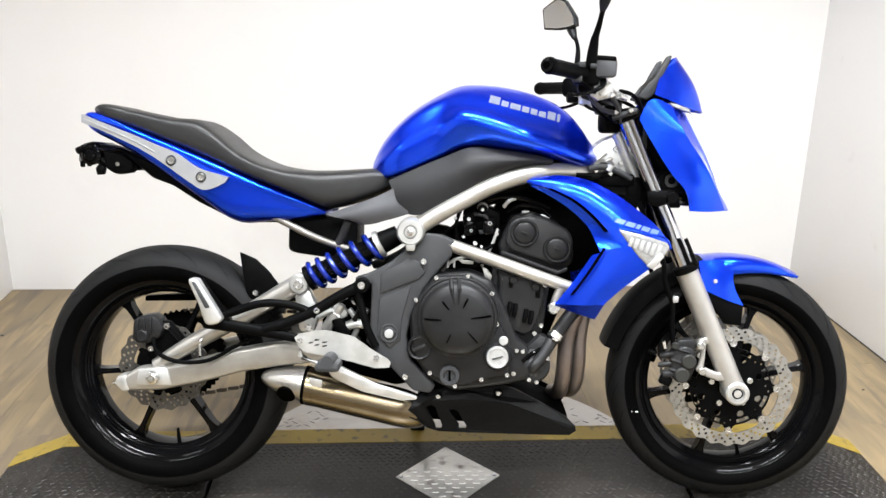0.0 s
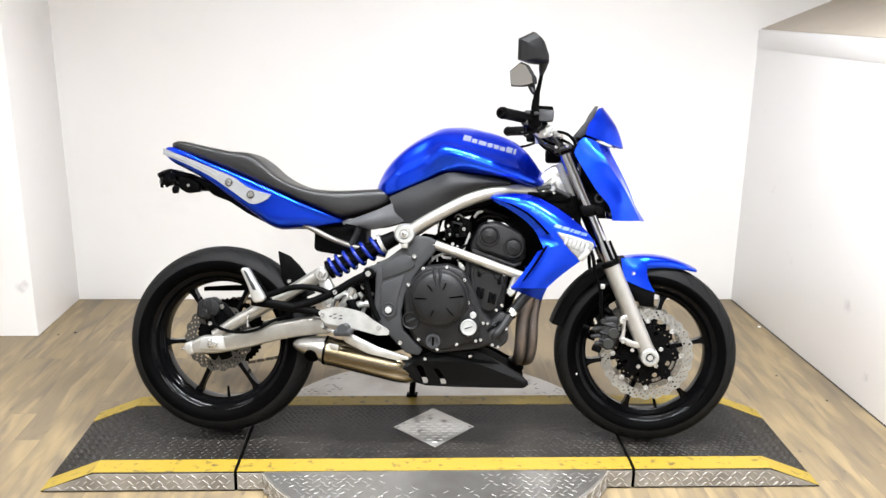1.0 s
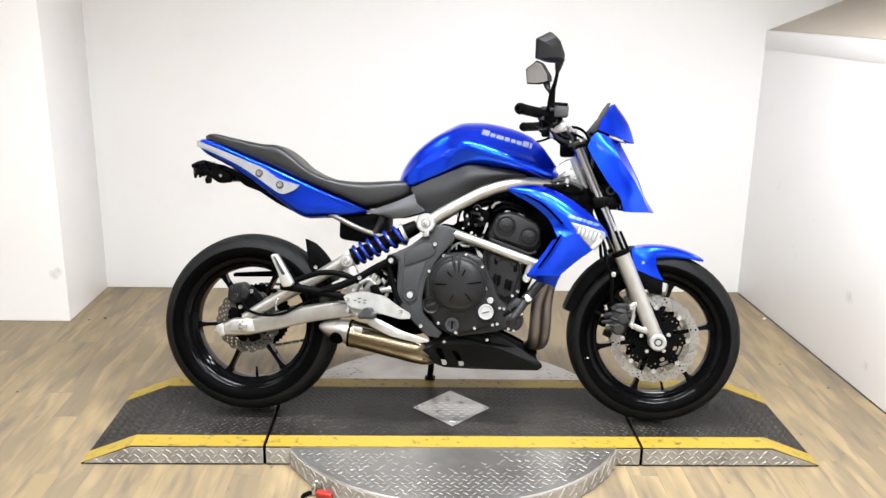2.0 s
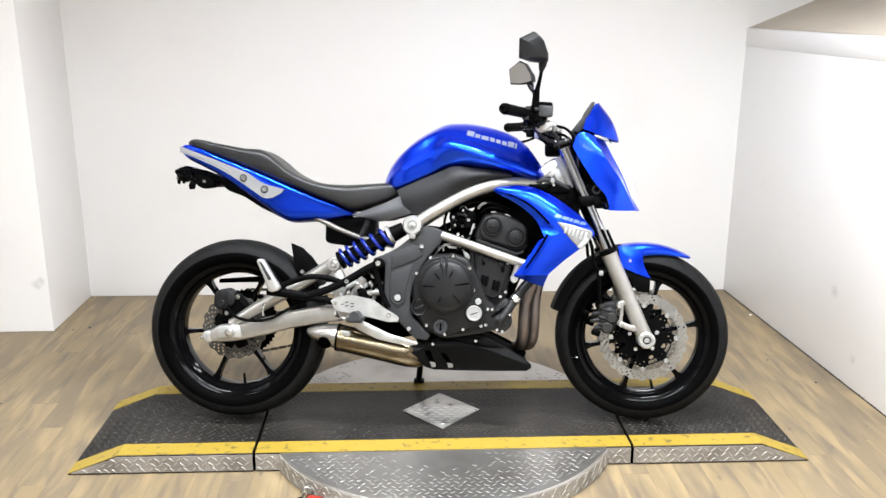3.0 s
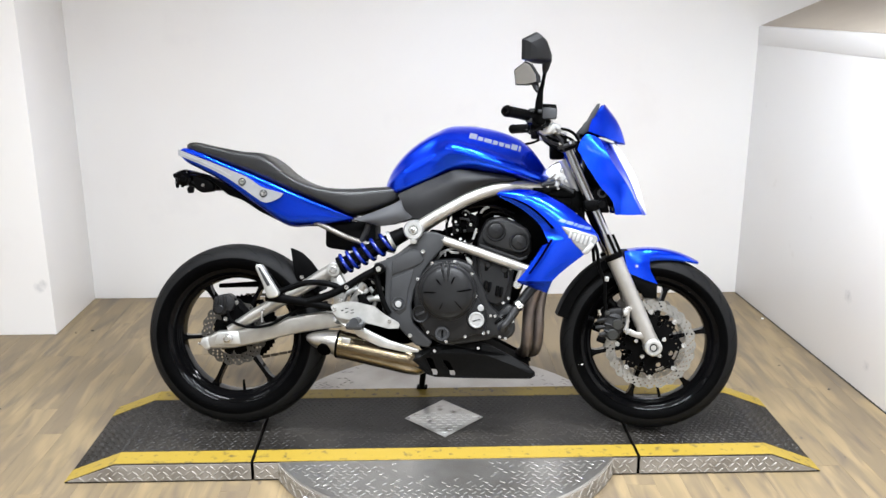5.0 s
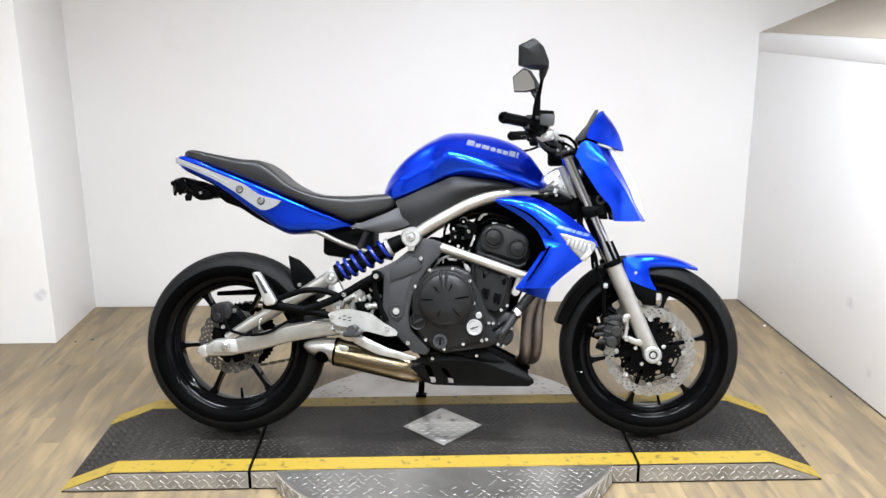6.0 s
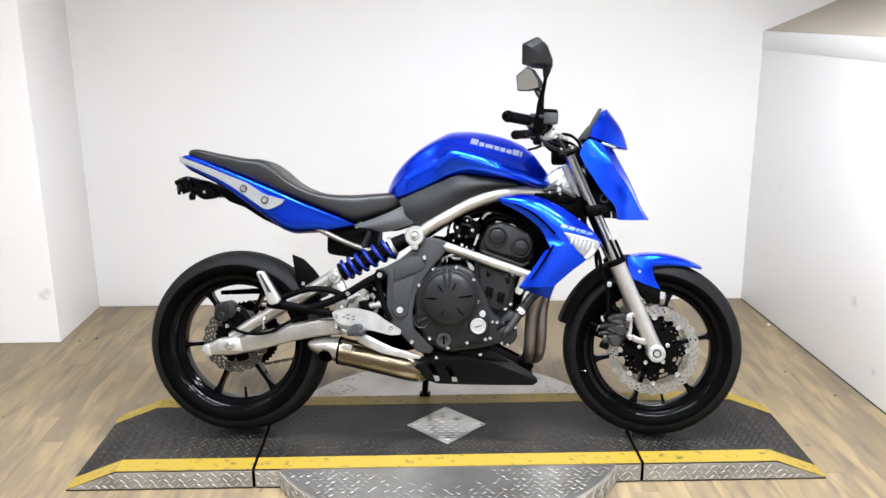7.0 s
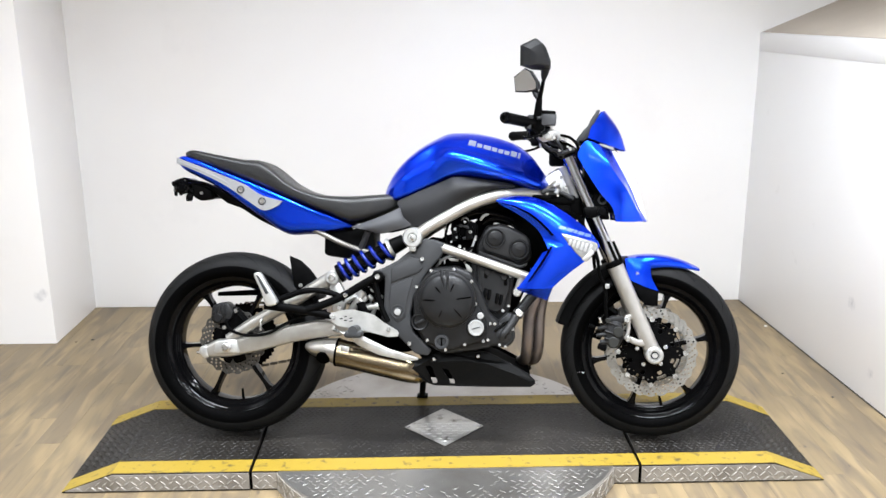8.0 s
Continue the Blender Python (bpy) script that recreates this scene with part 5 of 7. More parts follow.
for path in ([(0.02, -0.13, 0.66), (0.045, -0.135, 0.63), (0.075, -0.135, 0.625), (0.11, -0.13, 0.64)], [(0.03, -0.12, 0.72), (0.02, -0.13, 0.68), (0.03, -0.135, 0.64), (0.06, -0.13, 0.615)], [(0.14, -0.115, 0.715), (0.17, -0.118, 0.733), (0.215, -0.112, 0.726), (0.25, -0.10, 0.70)]):
    part("wiring", tube(path, 0.0045, 8, 20), GLOSS, engine)
# added near-black filler: painted shade between the engine parts
part("engine_gap_fill", prism([(-0.08, 0.45), (-0.05, 0.62), (0.02, 0.68), (0.28, 0.70), (0.30, 0.55), (0.22, 0.35), (0.0, 0.30)], -0.10, 0.10, 0.01), VOID, engine)
pump = part("water_pump", join(disc_y((0.208, -0.13, 0.360), 0.040, 0.045, 36, 0.006), prism([(0.19, 0.40), (0.222, 0.432), (0.240, 0.428), (0.250, 0.40), (0.244, 0.36), (0.20, 0.35)], -0.165, -0.12, 0.006)), CASTING, engine, "black water pump housing")
part("pump_hub", lathe([(0.0, -0.186), (0.010, -0.186), (0.014, -0.182), (0.022, -0.178), (0.028, -0.1745)], (0.208, 0, 0.358), 28), CASTING, pump)
part("pump_elbow", tube([(0.250, -0.165, 0.420), (0.236, -0.174, 0.398), (0.220, -0.182, 0.376), (0.208, -0.186, 0.362), (0.206, -0.180, 0.355)], [0.0145, 0.0140, 0.0135, 0.0125, 0.011], 16, 20), CASTING, pump)
for bx, bz in ((0.168, 0.398), (0.182, 0.397), (0.198, 0.330), (0.216, 0.325), (0.240, 0.382), (0.208, 0.440)):
    bolt("pump_screw", bx, -0.180, bz, 0.0055, pump, STEEL)
part("pump_rib", tube([(0.182, -0.176, 0.372), (0.205, -0.178, 0.392), (0.232, -0.172, 0.405)], 0.005, 8, 12), GLOSS, pump)
for bx, bz in ((0.128, 0.560), (0.232, 0.548), (0.226, 0.452)):
    bolt("cylinder_bolt", bx, -0.142, bz, 0.0055, engine)
hose = part("coolant_hose", tube([(0.330, -0.10, 0.500), (0.298, -0.128, 0.478), (0.275, -0.148, 0.452), (0.252, -0.163, 0.422)], 0.0165, 16, 24), GREY_SIDE, bike, "black rubber coolant hose")
part("hose_clamp", tube([(0.2615, -0.157, 0.4345), (0.254, -0.162, 0.4245)], 0.0185, 18), STEEL, hose)
part("clamp_screw", tube([(0.262, -0.176, 0.424), (0.250, -0.182, 0.430)], 0.0045, 8), STEEL, hose)
for path in ([(0.345, -0.06, 0.53), (0.318, -0.062, 0.47), (0.298, -0.063, 0.41), (0.293, -0.062, 0.346), (0.291, -0.050, 0.300), (0.287, -0.012, 0.262), (0.275, 0.045, 0.246)],
             [(0.365, 0.0, 0.52), (0.342, -0.012, 0.46), (0.332, -0.02, 0.40), (0.331, -0.022, 0.34), (0.328, -0.006, 0.288), (0.322, 0.035, 0.256), (0.305, 0.09, 0.242)]):
    part("exhaust_header", tube(path, 0.0195, 16, 40), HEADER, bike, "heat-browned steel exhaust header pipe")

# belly cover, silencer
belly_out = [(-0.093, 0.250), (-0.086, 0.264), (-0.046, 0.283), (0.010, 0.297), (0.075, 0.304), (0.140, 0.302), (0.168, 0.295), (0.232, 0.264), (0.290, 0.233), (0.314, 0.212), (0.315, 0.201), (0.300, 0.190), (0.200, 0.187), (0.067, 0.186),
             (-0.012, 0.188), (-0.040, 0.198), (-0.054, 0.213), (-0.077, 0.228)]
belly_slots = [[(-0.042, 0.252), (-0.030, 0.254), (-0.020, 0.249), (-0.003, 0.203), (-0.005, 0.195), (-0.018, 0.194), (-0.021, 0.205)],
               [(0.012, 0.243), (0.024, 0.245), (0.034, 0.240), (0.055, 0.203), (0.053, 0.194), (0.038, 0.194), (0.036, 0.207)]]
belly_crease = [(-0.080, 0.246), (-0.030, 0.266), (0.060, 0.272), (0.150, 0.266), (0.230, 0.238), (0.296, 0.208)]


def belly_geo():
    """A moulded cover: the face leans in above its crease and tucks under below it."""
    verts, faces = holed(belly_out, belly_slots, -0.152, -0.142, belly_crease)
    cx, cz = zip(*belly_crease)
    shaped = []
    for x, y, z in verts:
        h = z - float(np.interp(x, cx, cz))
        shaped.append((x, y + (0.55 * h if h > 0 else -0.16 * h) - 0.024 * min(max((-0.030 - x) / 0.045, 0.0), 1.0), z))
    return shaped, faces


belly = part("belly_cover", belly_geo(), PAN, bike, "scuffed matt black belly cover with slots", smooth=False)
part("belly_cover", mirrored(belly_geo()), PAN, bike, "scuffed matt black belly cover with slots", smooth=False)
# box in gap black: paints the shade seen through the belly slots
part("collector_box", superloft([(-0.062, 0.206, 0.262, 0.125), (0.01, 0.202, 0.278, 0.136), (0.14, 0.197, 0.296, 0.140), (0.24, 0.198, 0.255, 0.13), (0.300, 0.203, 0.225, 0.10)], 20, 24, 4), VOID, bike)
for bx, bz in ((-0.014, 0.275), (0.129, 0.287)):
    cup = part("bolt_cup", disc_y((bx, -0.1455, bz), 0.0105, 0.0035, 18), VOID, belly)
    part("belly_bolt", disc_y((bx, -0.1485, bz), 0.0062, 0.004, 14), STEEL, cup)


def oval_loft(stations, n=30, count=28, y0=-0.132):
    rings = []
    for x, zb, zt, w, lean in smooth_curve(stations, n):
        h = (zt - zb) / 2
        rings.append([(x + lean * math.sin(a), y0 + w * math.cos(a), (zb + zt) / 2 + h * math.sin(a)) for a in np.linspace(0, 2 * math.pi, count, endpoint=False)])
    return loft(rings)


muffler = part("silencer", oval_loft([(-0.333, 0.246, 0.334, 0.054, 0.006), (-0.26, 0.230, 0.319, 0.053, 0.006), (-0.173, 0.211, 0.301, 0.050, 0.006), (-0.090, 0.194, 0.283, 0.046, 0.006), (-0.062, 0.192, 0.272, 0.030, 0.004), (-0.045, 0.200, 0.262, 0.012, 0.002)], 20, 40), EXHAUST, bike, "short brushed steel silencer under the swingarm")
cap_geo = oval_loft([(-0.334, 0.249, 0.335, 0.053, 0.006), (-0.352, 0.257, 0.336, 0.051, 0.005), (-0.385, 0.270, 0.334, 0.045, 0.004), (-0.420, 0.286, 0.328, 0.033, 0.002), (-0.436, 0.299, 0.320, 0.020, 0), (-0.440, 0.306, 0.313, 0.006, 0)], 16)
end_cap = part("end_cap", cap_geo, EXHAUST_CAP, muffler, "bright pointed silencer end cap")
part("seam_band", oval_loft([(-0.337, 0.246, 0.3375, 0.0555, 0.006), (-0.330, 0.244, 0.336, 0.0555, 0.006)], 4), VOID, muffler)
part("rear_band", oval_loft([(-0.327, 0.2435, 0.3345, 0.0552, 0.006), (-0.312, 0.2405, 0.331, 0.0552, 0.006)], 4, 40), EXHAUST, muffler)
out = Matrix.Translation((-0.374, -0.170, 0.276)) @ Matrix.Rotation(radians(-10), 4, "Z") @ Matrix.Rotation(radians(34), 4, "X")
# the outlet's dark inside is painted as a near-black disc
part("outlet", moved(lathe([(0.0, -0.002), (0.0225, -0.002), (0.0235, 0.0), (0.0235, 0.02)], (0, 0, 0), 28), out), VOID, end_cap, "black exhaust outlet")
part("heat_tab", prism([(-0.318, 0.322), (-0.285, 0.316), (-0.288, 0.298), (-0.312, 0.302)], -0.186, -0.178, 0.003), ALLOY, muffler)

# footrests and heel guard
pb = [(-0.562, -0.188, 0.449), (-0.467, -0.190, 0.437), (-0.351, -0.188, 0.417), (-0.310, -0.186, 0.409)]
bracket = part("pillion_bracket", tube(pb, [0.015, 0.0145, 0.012, 0.010], 12, 24, 0.7), BLACK, bike, "black tubular pillion footrest bracket")
for path, r in (([(-0.555, -0.188, 0.455), (-0.507, -0.19, 0.470), (-0.419, -0.19, 0.497), (-0.345, -0.188, 0.490), (-0.30, -0.186, 0.470)], 0.0095),
                ([(-0.425, -0.188, 0.434), (-0.36, -0.188, 0.456), (-0.297, -0.188, 0.486), (-0.235, -0.186, 0.524), (-0.194, -0.184, 0.545)], 0.0125),
                ([(-0.206, -0.184, 0.536), (-0.192, -0.184, 0.48), (-0.176, -0.184, 0.43), (-0.160, -0.184, 0.40)], 0.009)):
    part("bracket_arm", tube(path, r, 12, 24), BLACK, bracket)
part("bracket_eye", disc_y((-0.194, -0.17, 0.545), 0.018, 0.03, 24, 0.004), BLACK, bracket)
bolt("bracket_bolt", -0.194, -0.199, 0.545, 0.009, bracket)
bolt("bracket_bolt", -0.297, -0.197, 0.484, 0.0075, bracket)
bolt("bracket_bolt", -0.316, -0.196, 0.443, 0.008, bracket)
peg = part("pillion_peg", prism([(-0.592, 0.546), (-0.588, 0.555), (-0.570, 0.554), (-0.530, 0.490), (-0.512, 0.462), (-0.522, 0.450), (-0.545, 0.446), (-0.554, 0.452), (-0.566, 0.49)], -0.218, -0.190, 0.007, 3), ALLOY, bracket, "folded silver pillion footpeg")
part("peg_rubber", prism([(-0.584, 0.548), (-0.574, 0.546), (-0.540, 0.488), (-0.552, 0.486)], -0.2205, -0.21, 0.003), GREY, peg)
part("peg_stop", prism([(-0.568, 0.550), (-0.560, 0.535), (-0.50, 0.455), (-0.515, 0.450)], -0.196, -0.17, 0.004), BLACK, peg)
slots = []
for cx_, cz_ in ((-0.310, 0.409), (-0.296, 0.416), (-0.278, 0.411), (-0.296, 0.404), (-0.278, 0.402)):
    slots.append([(cx_ - 0.0062, cz_ - 0.0028), (cx_ + 0.0045, cz_ - 0.0014), (cx_ + 0.0062, cz_ + 0.0022), (cx_ - 0.0045, cz_ + 0.0010)])
heel = part("heel_guard", holed([(-0.348, 0.420), (-0.340, 0.428), (-0.295, 0.439), (-0.268, 0.438), (-0.208, 0.425), (-0.174, 0.400), (-0.130, 0.374), (-0.124, 0.366), (-0.127, 0.355), (-0.160, 0.353), (-0.220, 0.368), (-0.281, 0.380), (-0.322, 0.386), (-0.338, 0.398)], slots, -0.2035, -0.1985), ALLOY, bike, "polished aluminium heel guard with slots", sharp=20)
# near-black sheet paints the shade behind the guard's slots
part("guard_backing", prism([(-0.320, 0.422), (-0.262, 0.424), (-0.262, 0.392), (-0.320, 0.396)], -0.196, -0.19, 0.0), VOID, heel)
for bx, bz in ((-0.334, 0.413), (-0.157, 0.377)):
    bolt("guard_bolt", bx, -0.203, bz, 0.0072, heel)
part("foot_bracket", prism([(-0.335, 0.395), (-0.33, 0.370), (-0.29, 0.362), (-0.24, 0.352), (-0.155, 0.312), (-0.062, 0.285), (-0.062, 0.277), (-0.10, 0.274), (-0.19, 0.292), (-0.262, 0.325), (-0.275, 0.345), (-0.31, 0.355), (-0.345, 0.372)], -0.192, -0.180, 0.004), ALLOY, bike, "cast aluminium footrest hanger")
part("rider_peg", join(tube([(-0.262, -0.185, 0.372), (-0.262, -0.275, 0.379)], [0.017, 0.015], 16), block((-0.262, -0.24, 0.366), (0.055, 0.07, 0.020), 0.008)), GREY, bike, "grey rubber rider footpeg")
part("linkage", join(tube([(-0.30, -0.15, 0.46), (-0.27, -0.15, 0.475), (-0.245, -0.15, 0.445), (-0.24, -0.15, 0.42)], 0.008, 8, 16), tube([(-0.23, -0.14, 0.48), (-0.21, -0.14, 0.44), (-0.22, -0.14, 0.41)], 0.007, 8, 12)), ALLOY, bike, "rear brake linkage behind the guard")
part("brake_master", prism([(-0.27, 0.455), (-0.245, 0.462), (-0.222, 0.425), (-0.25, 0.415)], -0.165, -0.14, 0.005), BLACK, bike)

# added near-black filler: painted shade round the swingarm pivot
part("pivot_gap_fill", prism([(-0.30, 0.46), (-0.23, 0.53), (-0.10, 0.53), (-0.02, 0.45), (-0.02, 0.31), (-0.12, 0.285), (-0.22, 0.31), (-0.31, 0.35)], -0.095, 0.095, 0.01), VOID, bike, "near-black filler for the shaded gap at the swingarm pivot")
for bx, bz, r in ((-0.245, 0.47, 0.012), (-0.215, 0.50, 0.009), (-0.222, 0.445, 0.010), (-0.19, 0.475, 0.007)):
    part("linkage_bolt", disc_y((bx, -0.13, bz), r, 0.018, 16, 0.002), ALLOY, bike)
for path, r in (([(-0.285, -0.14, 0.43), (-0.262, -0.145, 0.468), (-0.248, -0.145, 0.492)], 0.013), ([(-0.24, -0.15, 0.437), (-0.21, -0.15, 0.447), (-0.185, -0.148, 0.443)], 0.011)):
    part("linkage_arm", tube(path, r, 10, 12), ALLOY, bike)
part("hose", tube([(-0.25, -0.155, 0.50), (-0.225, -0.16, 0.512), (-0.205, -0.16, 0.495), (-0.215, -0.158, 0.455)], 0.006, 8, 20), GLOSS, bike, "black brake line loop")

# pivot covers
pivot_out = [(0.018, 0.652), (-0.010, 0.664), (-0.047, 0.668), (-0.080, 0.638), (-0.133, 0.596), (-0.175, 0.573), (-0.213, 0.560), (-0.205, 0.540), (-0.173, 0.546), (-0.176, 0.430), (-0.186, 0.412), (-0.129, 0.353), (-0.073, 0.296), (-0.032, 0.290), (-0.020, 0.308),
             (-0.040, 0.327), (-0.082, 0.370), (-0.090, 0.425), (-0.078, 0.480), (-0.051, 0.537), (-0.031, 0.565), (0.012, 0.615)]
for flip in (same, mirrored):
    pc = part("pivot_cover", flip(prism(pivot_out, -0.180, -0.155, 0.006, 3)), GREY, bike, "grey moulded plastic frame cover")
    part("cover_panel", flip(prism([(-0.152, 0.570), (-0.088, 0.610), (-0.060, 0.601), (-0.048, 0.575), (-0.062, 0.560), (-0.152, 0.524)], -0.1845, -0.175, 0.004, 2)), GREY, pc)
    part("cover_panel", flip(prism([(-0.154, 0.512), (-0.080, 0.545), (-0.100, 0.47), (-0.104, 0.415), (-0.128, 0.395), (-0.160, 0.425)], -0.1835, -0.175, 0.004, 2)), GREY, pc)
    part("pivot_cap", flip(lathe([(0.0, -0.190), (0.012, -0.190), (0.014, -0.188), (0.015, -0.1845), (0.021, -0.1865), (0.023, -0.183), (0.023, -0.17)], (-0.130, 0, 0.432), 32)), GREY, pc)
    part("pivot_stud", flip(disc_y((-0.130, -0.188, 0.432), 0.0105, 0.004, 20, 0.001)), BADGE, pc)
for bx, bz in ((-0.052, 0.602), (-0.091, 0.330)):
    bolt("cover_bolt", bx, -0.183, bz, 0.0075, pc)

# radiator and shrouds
# added filler that keeps the white wall from showing through behind the shrouds
part("shroud_gap_fill", prism([(0.300, 0.798), (0.36, 0.806), (0.445, 0.792), (0.468, 0.735), (0.42, 0.725), (0.34, 0.765)], -0.075, 0.075, 0.008), BLACK, bike, "black filler standing for the dark clutter behind the shrouds")
# radiator in gap black: the shade between the shrouds is in its colour
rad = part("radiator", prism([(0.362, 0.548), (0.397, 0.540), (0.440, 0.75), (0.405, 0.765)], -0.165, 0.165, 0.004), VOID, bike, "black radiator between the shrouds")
for flip in (same, mirrored):
    up_row = [(0.180, -0.150, 0.795), (0.250, -0.160, 0.806), (0.310, -0.168, 0.800), (0.370, -0.176, 0.774), (0.440, -0.182, 0.727), (0.490, -0.180, 0.684), (0.512, -0.176, 0.648)]
    mid_row = [(0.180, -0.158, 0.792), (0.242, -0.180, 0.792), (0.302, -0.198, 0.776), (0.362, -0.210, 0.738), (0.416, -0.216, 0.694), (0.458, -0.214, 0.650), (0.485, -0.205, 0.622)]
    low_row = [(0.182, -0.156, 0.788), (0.232, -0.182, 0.776), (0.292, -0.202, 0.748), (0.347, -0.214, 0.702), (0.385, -0.220, 0.661), (0.425, -0.220, 0.626), (0.458, -0.214, 0.599)]
    shroud_shape = skin([up_row, mid_row, low_row], 44, 16, 0.005)
    shroud = part("radiator_shroud", flip(shroud_shape), BLUE, bike, "glossy metallic blue radiator shroud", sharp=60)
    rows = [[(0.330, -0.214, 0.628), (0.292, -0.206, 0.568), (0.252, -0.197, 0.513)],
            [(0.362, -0.222, 0.640), (0.322, -0.217, 0.575), (0.283, -0.209, 0.513)],
            [(0.395, -0.224, 0.648), (0.348, -0.220, 0.560), (0.312, -0.214, 0.513)],
            [(0.460, -0.216, 0.600), (0.392, -0.213, 0.545), (0.361, -0.213, 0.516)]]
    part("lower_panel", flip(skin(rows, 24, 24, 0.005)), BLUE, shroud, sharp=60)
    rows = [[(0.251, -0.1975, 0.5135), (0.306, -0.2125, 0.5135), (0.362, -0.2135, 0.5165)], [(0.253, -0.190, 0.507), (0.300, -0.182, 0.490), (0.348, -0.168, 0.473)]]
    part("lower_lip", flip(skin(rows, 14, 4, 0.005)), BLUE, shroud)
    rows = [[(0.352, -0.224, 0.646), (0.320, -0.219, 0.590), (0.285, -0.210, 0.536)], [(0.361, -0.2255, 0.649), (0.328, -0.2210, 0.592), (0.290, -0.2108, 0.535)]]
    # vent drawn as a near-black strip for the shade inside it
    vent = part("vent", flip(skin(rows, 14, 4, 0.002)), VOID, shroud, "dark air vent in the shroud")
    part("vent_rib", flip(tube([(0.364, -0.2275, 0.645), (0.333, -0.2235, 0.590), (0.294, -0.2125, 0.538)], [0.002, 0.0025, 0.0015], 8, 12)), BLUE, vent)
    rows = [[(0.188, -0.150, 0.787), (0.240, -0.172, 0.768), (0.300, -0.197, 0.745), (0.350, -0.207, 0.706), (0.385, -0.213, 0.668), (0.408, -0.216, 0.646)],
            [(0.19, -0.145, 0.780), (0.236, -0.165, 0.758), (0.285, -0.180, 0.726), (0.322, -0.190, 0.690), (0.342, -0.206, 0.650), (0.350, -0.217, 0.632)]]
    part("inner_edge", flip(skin(rows, 24, 4, 0.004)), BLUE, shroud)
    rows = [[(0.232, -0.1835, 0.777), (0.292, -0.2035, 0.749), (0.340, -0.2140, 0.709), (0.364, -0.2175, 0.684)],
            [(0.230, -0.1795, 0.774), (0.288, -0.1995, 0.745), (0.334, -0.2100, 0.706), (0.357, -0.2145, 0.680)]]
    # thin near-black strip paints the shade of the groove
    part("groove", flip(skin(rows, 24, 4, 0.003)), VOID, shroud, "dark groove along the shroud")
    signal = part("turn_signal", flip(prism([(0.384, 0.690), (0.440, 0.678), (0.498, 0.660), (0.503, 0.648), (0.487, 0.622), (0.465, 0.598), (0.430, 0.630), (0.405, 0.662)], -0.226, -0.19, 0.006, 3)), LENS, bike, "clear flush-mounted turn signal")
    for k in range(6):
        part("reflector_rib", flip(block((0.414 + 0.0125 * k, -0.2255, 0.661 - 0.0040 * k), (0.0075, 0.006, 0.020 + 0.002 * k), 0.0015, Matrix.Rotation(radians(18), 4, "Y"))), BADGE, signal)
    part("signal_rim", flip(tube([(0.386, -0.222, 0.691), (0.440, -0.224, 0.681), (0.499, -0.220, 0.663), (0.505, -0.218, 0.647)], 0.0025, 8, 16)), BLUE, signal)
    part("signal_base", flip(prism([(0.45, 0.607), (0.465, 0.600), (0.490, 0.630), (0.480, 0.640)], -0.229, -0.222, 0.003)), ALLOY, signal)
    if flip is same:
        decal_row("mark_bar", (0.376, 0.705), (0.478, 0.676), 0.0105, [1.1, 1.1, 0.5, 1.0, 1.0], 0.5, tree_of(shroud_shape), DECAL, shroud, "grey-blue bar of the model mark")

